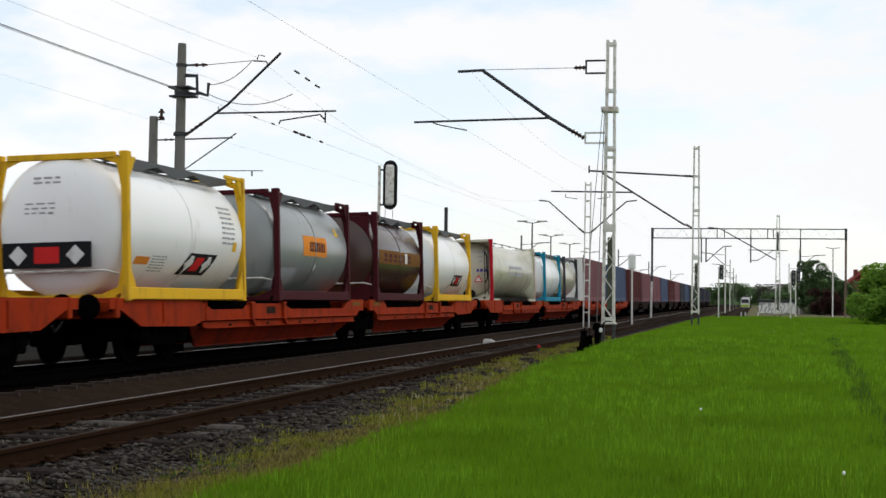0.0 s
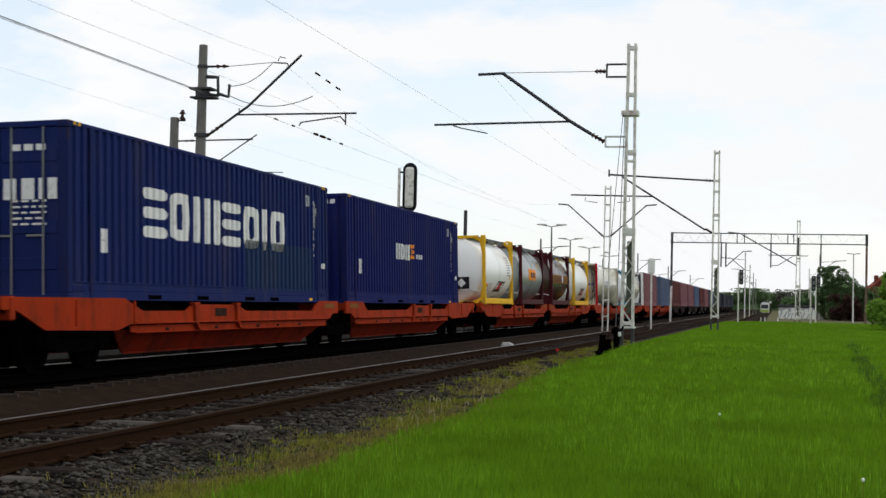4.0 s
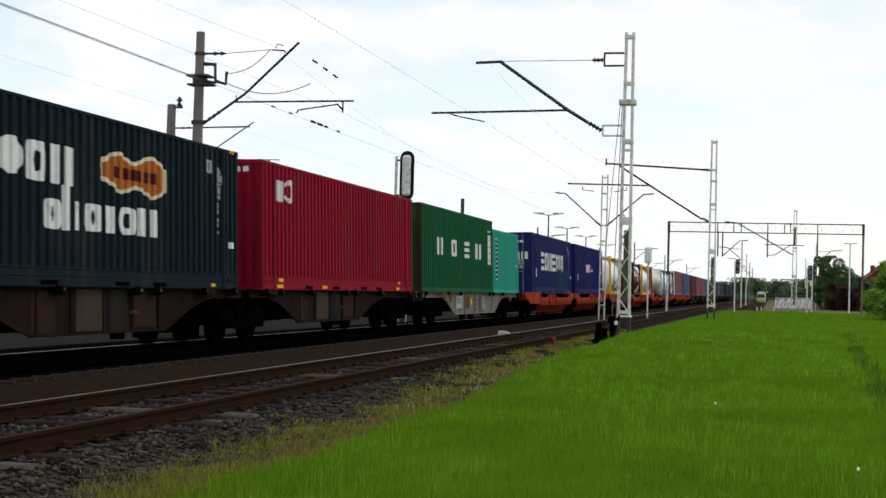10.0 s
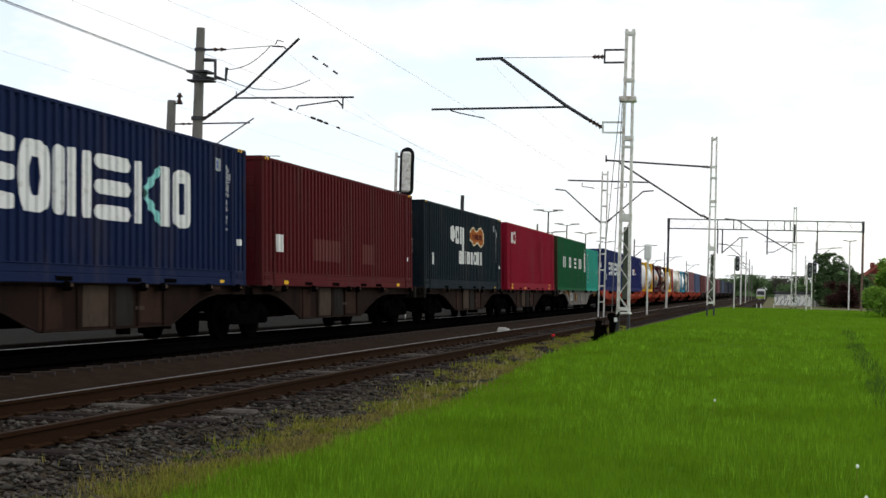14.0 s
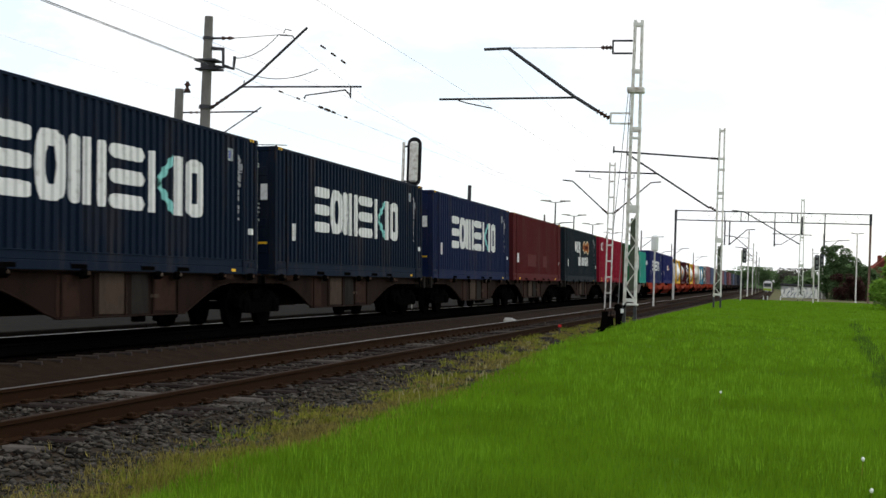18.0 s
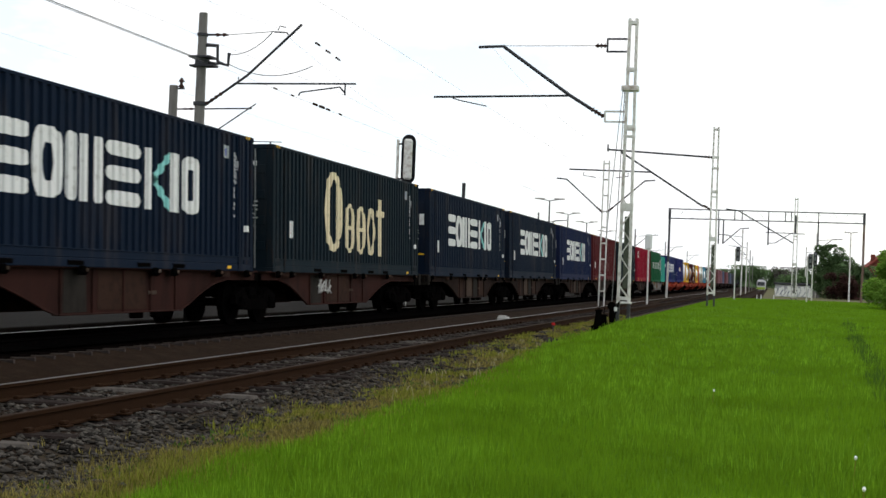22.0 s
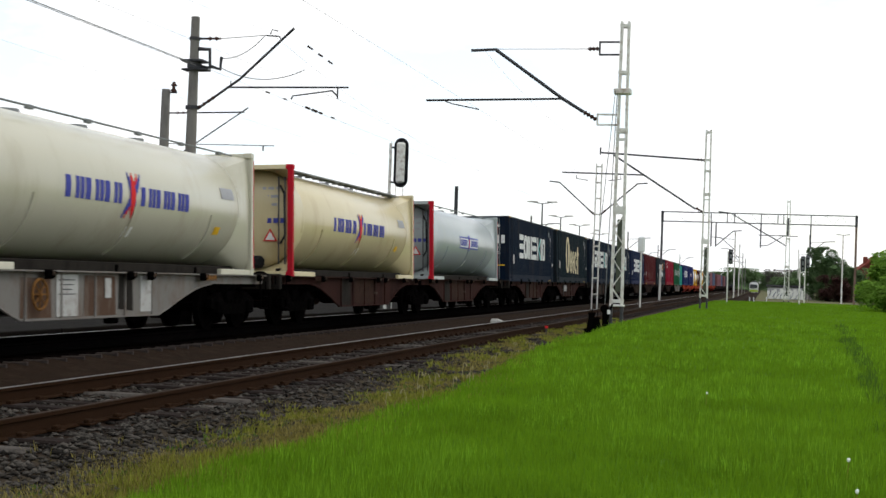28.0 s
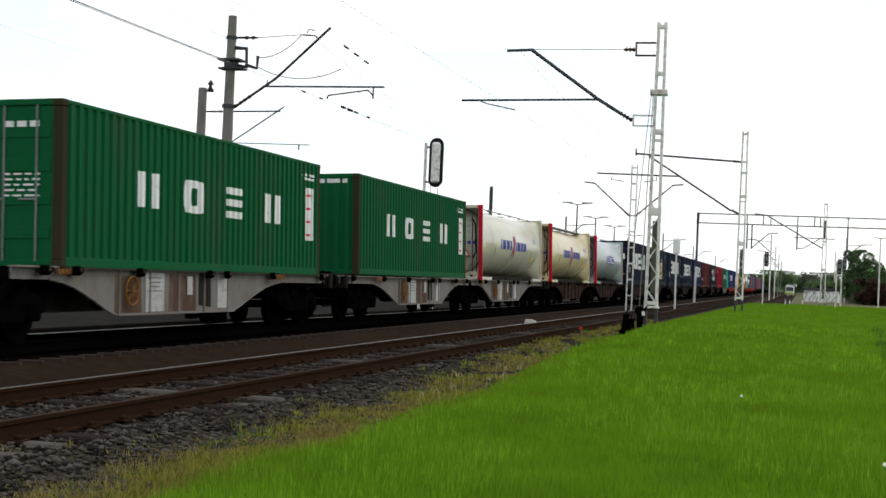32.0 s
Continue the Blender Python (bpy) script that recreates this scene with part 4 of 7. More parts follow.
    if marks:
        marks(c, skin, half, H, zc, radius)
    return c


def curved(c, skin, a, b, z0, z1, mat, name, label="", lift=0.0, steps=5):
    """A mark that bends round the shell."""
    f, vs = Form(), []
    for d in (-0.004, 0.002):
        for k in range(steps + 1):
            z = z0 + (z1 - z0) * k / steps
            vs += [skin(a, d - lift, z), skin(b, d - lift, z)]
    o = 2 * (steps + 1)
    fs = []
    for k in range(steps):
        i = 2 * k
        fs += [(i, i + 1, i + 3, i + 2), (o + i + 1, o + i, o + i + 2, o + i + 3), (o + i, i, i + 2, o + i + 2), (i + 1, o + i + 1, o + i + 3, i + 3)]
    fs += [(o, o + 1, 1, 0), (o - 2, o - 1, 2 * o - 1, 2 * o - 2)]
    f.add(vs, fs)
    return part(name, f, mat, c, label)


def tank_word(c, skin, a, b, z0, z1, n, mat):
    """Heavy plain blocks of a word mark on the shell: solid uprights and pairs in turn."""
    step = (b - a) / n
    for k in range(n):
        s, w = a + k * step, 0.84 * step
        for p, q in (((0.0, 0.42), (0.58, 1.0)) if k % 2 else ((0.0, 0.6),)):
            curved(c, skin, s + p * w, s + q * w, z0, z1, mat, "word_mark", "dark blue mark", 0.0, 3)


def marks_cross(c, skin, half, H, zc, r):
    m = half
    tank_word(c, skin, m - 2.65, m - 0.5, 2.38, 2.74, 6, "blue_mark")
    tank_word(c, skin, m + 0.24, m + 2.6, 2.38, 2.72, 7, "blue_mark")
    for k, (mat, tilt) in enumerate((("red_mark", 0.55), ("blue_mark", -0.5), ("blue_mark", 0.9), ("red_mark", -0.1))):
        f = Form()
        for q in range(12):
            za = 2.14 + 0.067 * q
            s = m - 0.12 + tilt * (q - 5.5) * 0.065
            r = 0.10 * math.sin(math.pi * (q + 0.6) / 12.2)
            decal(f, lambda s2, d, z: skin(s2, d - 0.003 * k, z), s - r, s + r, za, za + 0.067, flat=True)
        part("emblem", f, mat, c, "crossed red and blue emblem strokes")
    curved(c, skin, m - 0.06, m + 0.2, 1.82, 2.0, "white", "notice_plate")
    curved(c, skin, 2 * half - 1.9, 2 * half - 1.2, 2.75, 2.98, "grey_mark", "data_panel")
    curved(c, skin, 2 * half - 2.1, 2 * half - 1.8, 2.0, 2.16, "yellow", "yellow_plate")


def marks_plate(c, skin, half, H, zc, r):
    curved(c, skin, 4.5, 7.9, 2.36, 2.8, "blue_mark", "name_board", "blue-bordered name board")
    curved(c, skin, 4.56, 7.84, 2.42, 2.74, "white", "board_face", lift=0.004)
    for a, b in ((4.66, 4.86), (4.92, 5.08), (5.14, 5.36), (5.42, 5.58), (5.64, 5.8), (6.52, 6.74), (6.8, 6.94), (7.0, 7.2), (7.26, 7.46), (7.52, 7.76)):
        curved(c, skin, a, b, 2.46, 2.7, "blue_mark", "board_block", lift=0.008)
    curved(c, skin, 6.02, 6.3, 2.28, 2.88, "blue_mark", "emblem", lift=0.010)
    curved(c, skin, 6.1, 6.2, 2.24, 2.72, "red_mark", "emblem", lift=0.014)
    curved(c, skin, half, half + 0.3, 1.7, 1.95, "white", "notice_plate")


def marks_dark_plate(c, skin, half, H, zc, r):
    for a in (4.4, 6.3):
        curved(c, skin, a, a + 1.6, 2.35, 2.8, "grey_mark", "name_board", "two dark name boards")
        curved(c, skin, a + 0.1, a + 1.5, 2.5, 2.66, "tank_cream", "board_line", lift=0.004)


def marks_white_tank(c, skin, half, H, zc, r):
    curved(c, skin, 0.6, 1.22, 1.85, 1.99, "orange", "orange_plate")
    placard(c, lambda s, d, z: skin(s, d, z), 2.75, 4.2, 1.7, 2.12, 0.75)
    f = Form()
    bars(f, lambda s, d, z: skin(s, d, z), 1.35, 2.0, 1.7, 2.02, 6, 0.4, 21, True)
    part("data_panel", f, "grey_mark", c)
    f = Form()
    bars(f, lambda s, d, z: skin(s, d, z), 4.7, 5.4, 2.3, 3.15, 8, 0.4, 22, True)
    part("data_panel", f, "grey_mark", c)
    curved(c, skin, 5.3, 5.5, 2.22, 2.42, "yellow", "warning_plate")
    end = lambda s, d, z: (s, -half - 0.21 + 0.12 * math.hypot(s, z - 1.17 - zc) ** 2 + d, z - 1.17)
    placard(c, lambda s, d, z: (s, -half - 0.23 + d, z - 1.17), -1.0, 0.72, 1.78, 2.24)
    f = Form()
    bars(f, end, -0.6, 0.0, 2.7, 2.95, 3, 0.35, 23, True)
    bars(f, end, -0.45, 0.15, 3.25, 3.42, 2, 0.45, 24, True)
    part("end_print", f, "grey_mark", c)


def marks_grey_tank(c, skin, half, H, zc, r):
    curved(c, skin, 2.0, 3.95, 2.3, 2.8, "orange", "name_board", "orange name board with dark bars")
    f = Form()
    for k in range(7):
        decal(f, lambda s, d, z: skin(s, d - 0.005, z), 2.5 + 0.19 * k, 2.64 + 0.19 * k, 2.42, 2.66, flat=True)
    part("name_print", f, "wine", c)
    curved(c, skin, 0.2, 1.75, 1.5, 1.98, "grey_mark", "data_panel")
    warning_triangle(c, lambda s, d, z: (s, -half - 0.19 + d, z - 1.17), 0.1, 0.45, 2.75, "yellow")
    warning_triangle(c, lambda s, d, z: skin(s, d, z), 4.9, 5.2, 2.9, "yellow")
    curved(c, skin, 3.0, 3.2, 1.95, 2.1, "white", "white_plate")
    curved(c, skin, 0.7, 1.0, 1.3, 1.42, "yellow", "yellow_plate")


def marks_brown_tank(c, skin, half, H, zc, r):
    curved(c, skin, 0.4, 5.7, 2.3, 2.72, "ochre", "colour_band", "ochre band round the brown shell")
    f = Form()
    for k in range(6):
        decal(f, lambda s, d, z: skin(s, d - 0.005, z), 1.0 + 0.6 * k, 1.35 + 0.6 * k, 2.38, 2.62, flat=True)
    part("name_print", f, "wine", c)
    curved(c, skin, 3.6, 3.9, 2.36, 2.68, "white", "white_plate", lift=0.006)


def marks_yellow_frame(c, skin, half, H, zc, r):
    placard(c, lambda s, d, z: skin(s, d, z), 3.2, 4.7, 1.75, 2.15)


# ---- wagons ----
axle = []  # the one mesh of all wheelsets


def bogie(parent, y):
    # running gear: the colour holds the shade below the wagon as well as grime
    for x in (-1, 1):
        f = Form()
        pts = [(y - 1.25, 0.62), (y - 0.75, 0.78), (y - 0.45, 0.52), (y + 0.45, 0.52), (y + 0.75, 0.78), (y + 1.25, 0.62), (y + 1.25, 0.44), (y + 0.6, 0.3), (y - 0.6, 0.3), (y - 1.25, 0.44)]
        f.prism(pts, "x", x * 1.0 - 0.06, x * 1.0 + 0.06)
        side = part("bogie_side_frame", f, "near_black_grime", parent)
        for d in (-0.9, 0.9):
            box_part = part("axle_box", Form().box((x * 1.04, y + d, 0.46), (0.22, 0.3, 0.3), 0.04), "near_black_grime", side)
            part("axle_cap", Form().rod((x * 1.14, y + d, 0.46), (x * 1.17, y + d, 0.46), 0.085, 12, 0.07), "near_black_grime", box_part)
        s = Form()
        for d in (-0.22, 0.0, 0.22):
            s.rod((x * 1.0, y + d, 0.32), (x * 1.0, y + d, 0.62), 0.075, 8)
        part("coil_spring", s, "near_black_grime", side)
    part("bogie_bolster", Form().box((0, y, 0.68), (2.0, 0.4, 0.22), 0.03), "near_black_grime", parent)
    for d in (-0.9, 0.9):
        if not axle:
            f = Form().rod((-0.9, 0, 0), (0.9, 0, 0), 0.08, 10)
            for x in (-1, 1):
                q = [(0, 0.62), (0.13, 0.62), (0.14, 0.68), (0.36, 0.70), (0.40, 0.67), (0.46, 0.67), (0.46, 0.79), (0.485, 0.80), (0.485, 0.82), (0.40, 0.82), (0.36, 0.76), (0.15, 0.8), (0, 0.8)]
                prof = [(r, x * a) for r, a in q]
                f.lathe(prof if x < 0 else prof[::-1], 20, (0, 0, 0), "x")
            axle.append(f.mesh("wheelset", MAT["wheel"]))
        ob = new("wheelset", axle[0])
        ob.parent = parent
        ob.matrix_basis = pose(0, y + d, 0.46)


def buffers(parent, y, sgn, mat):
    part("headstock", Form().box((0, y - sgn * 0.12, 1.0), (2.5, 0.16, 0.36), 0.02), mat, parent)
    for x in (-0.875, 0.875):
        f = Form().rod((x, y - sgn * 0.06, 1.02), (x, y + sgn * 0.32, 1.02), 0.11, 12)
        b = part("buffer", f, "near_black_grime", parent)
        prof = [(0, 0.36), (0.12, 0.355), (0.21, 0.335), (0.225, 0.31), (0.225, 0.28), (0, 0.28)]
        part("buffer_plate", Form().lathe([(r, sgn * a) for r, a in (prof if sgn < 0 else prof[::-1])], 16, (x, y, 1.02)), "near_black_grime", b)
    part("coupling_hook", Form().chain([(0, y, 1.0), (0, y + sgn * 0.3, 0.98), (0, y + sgn * 0.44, 0.86)], 0.035), "near_black_grime", parent)
    part("brake_hose", Form().chain([(0.3, y, 0.9), (0.3, y + sgn * 0.18, 0.72), (0.28, y + sgn * 0.36, 0.6), (0.26, y + sgn * 0.42, 0.72)], 0.025), "black", parent)
    part("hand_grip", Form().chain([(1.15, y - sgn * 0.05, 0.95), (1.2, y + sgn * 0.12, 0.95), (1.2, y + sgn * 0.12, 1.12), (1.15, y - sgn * 0.05, 1.12)], 0.016), "near_black_grime", parent)


def sill_section(c, mat, yc, ends, belly, low, plan):
    """One section of a skeletal wagon round yc: ends = its rear and front, belly = rear and front of the deep middle with the run of each slope."""
    a, b = yc + ends[0], yc + ends[1]
    b0, b1, run0, run1 = belly
    s_curve = [(0.0, 0.0), (0.16, 0.17), (0.34, 0.42), (0.5, 0.62), (0.66, 0.80), (0.83, 0.93), (1.0, 1.0)]
    rear = [(yc + b0 - run0 * q, low + (0.94 - low) * r) for q, r in s_curve]
    fore = [(yc + b1 + run1 * q, low + (0.94 - low) * r) for q, r in s_curve]
    for x in (-1, 1):
        pts = rear[::-1] + fore + [(b, 0.94), (b, 1.12), (a, 1.12), (a, 0.94)]
        sill = part("side_sill", Form().prism(pts, "x", x * 1.08 - 0.012, x * 1.08 + 0.012), mat, c)
        part("sill_top_flange", Form().box((x * 1.11, (a + b) / 2, 1.125), (0.17, b - a, 0.03), 0.006), mat, sill)
        part("sill_bottom_flange", Form().box((x * 1.11, yc + (b0 + b1) / 2, low), (0.15, b1 - b0, 0.025), 0.005), mat, sill)
        for k in (0.03, 0.26, 0.5, 0.73, 0.96):
            part("sill_stiffener", Form().box((x * 1.105, yc + b0 + (b1 - b0) * k, (low + 1.12) / 2), (0.034, 0.05, 1.1 - low), 0.006), mat, sill)
        for curve in (rear, fore):
            part("arch_flange", Form().chain([(x * 1.12, p, z) for p, z in curve], 0.022, 6), mat, sill)
        for k, (q0, q1, z0, z1, m) in enumerate(plan):  # repainted and rusted panels, each with its own shape
            p0, p1 = yc + b0 + (b1 - b0) * q0, yc + b0 + (b1 - b0) * q1
            f = Form().prism([(p0, low + 0.03 + z0), (p1, low + 0.03 + z0 * 0.6), (p1 - 0.03, 1.1 - z1), (p0 + 0.02, 1.1 - z1 * 0.7)], "x", x * 1.0945 - 0.0025 - 0.0006 * k, x * 1.0945 + 0.0025 + 0.0006 * k)
            part("sill_panel", f, m, sill)
        for y in (a + 0.75, yc + b0 - run0 * 0.7, yc + b0 + 0.7, yc + b1 - 1.35, yc + b1 - 0.5, yc + b1 + run1 * 0.75, b - 0.75):
            pads = Form().prism([(x * 1.2, 1.13), (x * 1.2, 1.0), (x * 1.26, 1.05), (x * 1.28, 1.13)] if x > 0 else [(x * 1.28, 1.13), (x * 1.26, 1.05), (x * 1.2, 1.0), (x * 1.2, 1.13)], "y", y - 0.14, y + 0.14)
            pads.box((x * 1.12, y, 1.135), (0.2, 0.22, 0.04), 0.006)
            spigot = part("container_spigot", pads, "near_black_grime", c)
            part("worn_pad", Form().box((x * 1.272, y + 0.05, 1.09), (0.03, 0.07, 0.07), 0.012), "buff" if y < yc else "stained", spigot)
        stripe = Form()
        for y in (yc + b0 - run0 * 0.8, yc + b1 + run1 * 0.9):
            for k in range(6):
                stripe.box((x * 1.2, y - 0.3 + 0.12 * k, 1.06), (0.012, 0.07, 0.1), 0.002, Matrix.Rotation(0.6, 3, "X"))
        part("warning_stripe", stripe, "ochre" if mat == "wagon_grey" else "wagon_rust", c, "yellow hatched stripe")
    # underframe between the sills, with its shade in the near-black colour
    part("centre_sill", Form().box((0, (a + b) / 2, 0.9), (0.5, b - a - 0.1, 0.34), 0.02), "near_black_grime", c)
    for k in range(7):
        part("crossbeam", Form().box((0, a + 0.6 + k * (b - a - 1.2) / 6, 0.98), (2.1, 0.16, 0.2), 0.01), "near_black_grime", c)
    part("air_reservoir", Form().rod((0.5, yc + b0 + 0.6, 0.62), (0.5, yc + b0 + 2.2, 0.62), 0.19, 14), "near_black_grime", c)
    part("brake_gear", Form().box((-0.4, yc + b1 - 1.2, 0.66), (0.5, 0.8, 0.22), 0.03), "near_black_grime", c)
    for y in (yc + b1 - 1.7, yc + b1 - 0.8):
        part("jacking_pad", Form().box((1.0, y, low - 0.06), (0.16, 0.3, 0.12), 0.02), "near_black_grime", c)
    return sill


def brake_wheel(c, y, z=0.76):
    n, r = 20, 0.24
    f = Form().chain([(1.17, y + r * math.sin(2 * math.pi * k / n), z + r * math.cos(2 * math.pi * k / n)) for k in range(n + 1)], 0.020)
    for k in range(4):
        a = math.pi * k / 4
        f.rod((1.165, y - r * math.sin(a), z - r * math.cos(a)), (1.165, y + r * math.sin(a), z + r * math.cos(a)), 0.012, 6)
    f.rod((1.12, y, z), (1.2, y, z), 0.035, 10)
    part("brake_wheel", f, "ochre", c, "round dirty orange hand brake wheel")


def data_board(c, y0, y1, z0, z1, rows=4):
    part("data_board", Form().box((1.103, (y0 + y1) / 2, (z0 + z1) / 2), (0.008, y1 - y0, z1 - z0), 0.002), "pale_board", c, "faded board with unreadable print")
    f, h = Form(), (z1 - z0) * 0.45
    for k in range(rows):
        f.box((1.109, (y0 + y1) / 2 - 0.03, z1 - 0.09 - h * k / rows), (0.006, (y1 - y0) * (0.75 - 0.12 * (k % 3)), 0.016), 0)
    part("board_print", f, "steel", c)


def end_gear(c, y, s, mat):
    buffers(c, y, s, "sooty")
    part("step", Form().chain([(1.2, y - s * 0.3, 1.0), (1.22, y - s * 0.3, 0.4), (1.22, y - s * 0.65, 0.4), (1.2, y - s * 0.65, 1.0)], 0.018), "near_black_grime", c)
    for z in (0.4, 0.66):
        part("step_tread", Form().box((1.22, y - s * 0.475, z), (0.12, 0.34, 0.025), 0.006), "near_black_grime", c)


LOW_SILL = 0.36
PLAN = {  # worn panels along the deep middle: from, to, lower and upper inset, paint
    "wagon_brown": [(0.0, 0.16, 0.0, 0.05, "wagon_rust"), (0.3, 0.52, 0.02, 0.0, "buff"), (0.55, 0.7, 0.0, 0.0, "sooty"), (0.75, 0.94, 0.05, 0.02, "wagon_rust")],
    "wagon_maroon": [(0.05, 0.22, 0.0, 0.02, "sooty"), (0.3, 0.7, 0.03, 0.02, "wagon_rust")],
    "wagon_grey": [(0.0, 0.2, 0.0, 0.1, "stained"), (0.42, 0.66, 0.0, 0.04, "stained"), (0.68, 0.8, 0.1, 0.0, "sooty")]}


def twin_flat(label, mat, pitch):
    """An articulated container wagon: two sections that meet over one shared bogie at its origin."""
    c = thing("container_wagon", label, "wagon", "wagons of the freight train")
    h = pitch / 2
    for s in (-1, 1):
        yc = s * h
        if s < 0:
            sill_section(c, mat, yc, (-7.1, h - 0.25), (-1.75, 3.15, 2.6, 2.3), LOW_SILL, PLAN[mat])
        else:
            sill_section(c, mat, yc, (-h + 0.25, 7.1), (-4.0, 1.05, 2.2, 2.7), LOW_SILL, PLAN[mat])
        bogie(c, yc + s * 5.15)
        end_gear(c, yc + s * 7.1, s, mat)
        if mat == "wagon_grey":
            b0 = yc + (-1.75 if s < 0 else -4.0)
            brake_wheel(c, b0 + 0.5)
            data_board(c, b0 + 1.15, b0 + 1.9, LOW_SILL + 0.04, 1.08)
            part("paper_notice", Form().box((1.112, b0 + 3.0, 0.86), (0.008, 0.24, 0.34), 0.002), "pale_board", c)
            part("pale_panel", Form().box((1.098, b0 + 4.6, 0.76), (0.008, 0.5, 0.66), 0.002), "pale_board", c)
        else:
            part("paper_notice", Form().box((1.11, yc + (1.9 if s < 0 else -0.3), 0.7), (0.008, 0.36, 0.07), 0.002), "buff", c)
    bogie(c, 0.0)
    part("articulation", Form().box((0, 0, 0.98), (1.3, 0.8, 0.24), 0.04), "near_black_grime", c)
    for x in (-1, 1):
        part("joint_plate", Form().box((x * 1.0, 0, 1.02), (0.06, 0.44, 0.2), 0.02), "near_black_grime", c)
    return c


def far_flat(label, pitch):
    """The articulated wagon as it shows far along the train."""
    c = thing("container_wagon", label, "wagon", "wagons of the freight train")
    h = pitch / 2
    for s in (-1, 1):
        for x in (-1, 1):
            pts = [(s * (h + 7.1), 0.94), (s * (h + 7.1), 1.12), (s * 0.25, 1.12), (s * 0.25, 0.94), (s * 1.6, 0.9), (s * (h - 4.0), 0.36), (s * (h + 1.05), 0.36), (s * (h + 3.6), 0.9)]
            part("side_sill", Form().prism(pts, "x", x * 1.08 - 0.02, x * 1.08 + 0.02), "wagon_brown", c)
        part("centre_sill", Form().box((0, s * (h - 0.2), 0.9), (0.5, 14.0, 0.34), 0.02), "near_black_grime", c)
        part("headstock", Form().box((0, s * (h + 7.0), 1.0), (2.5, 0.16, 0.36), 0.02), "wagon_brown", c)
    for y in (-h - 5.15, 0.0, h + 5.15):
        for x in (-1, 1):
            part("bogie_side_frame", Form().prism([(y - 1.25, 0.62), (y, 0.74), (y + 1.25, 0.62), (y + 1.2, 0.42), (y, 0.3), (y - 1.2, 0.42)], "x", x * 1.0 - 0.06, x * 1.0 + 0.06), "near_black_grime", c)
        for d in (-0.9, 0.9):
            wheels = new("wheelset", axle[0])
            wheels.parent = c
            wheels.matrix_basis = pose(0, y + d, 0.46)
    return c


def long_flat(label):
    """A long four-axle container wagon with a deep, pale fish-belly sill."""
    c = thing("container_wagon", label, "wagon", "wagons of the freight train")
    sill_section(c, "wagon_grey", 0.0, (-9.4, 9.4), (-3.95, 3.6, 1.9, 2.1), 0.34, [(0.13, 0.17, 0.1, 0.3, "stained"), (0.62, 0.66, 0.0, 0.1, "black")])
    for s in (-1, 1):
        bogie(c, s * 7.0)
        end_gear(c, s * 9.4, s, "wagon_grey")
    brake_wheel(c, -1.75)
    data_board(c, -3.5, -2.5, 0.55, 1.0, 6)
    data_board(c, 1.4, 1.75, 0.5, 1.0, 5)
    for y in (-0.5, 0.0):
        for z in (0.5, 0.68, 0.86):
            part("rung", Form().rod((1.13, y, z), (1.13, y + 0.38, z), 0.016), "steel", c)
    part("yellow_plate", Form().box((1.1, -0.85, 0.78), (0.008, 0.2, 0.22), 0.002), "yellow", c)
    part("hose_bundle", Form().chain([(1.2, -6.6, 1.06), (1.22, -5.9, 0.98), (1.22, -5.2, 1.05), (1.22, -4.9, 0.82), (1.21, -4.6, 1.04)], 0.028).chain([(1.2, 5.9, 1.06), (1.23, 6.5, 0.95), (1.22, 6.8, 0.78), (1.21, 7.3, 1.05)], 0.028), "ochre", c, "dirty orange hoses along the sill")
    return c


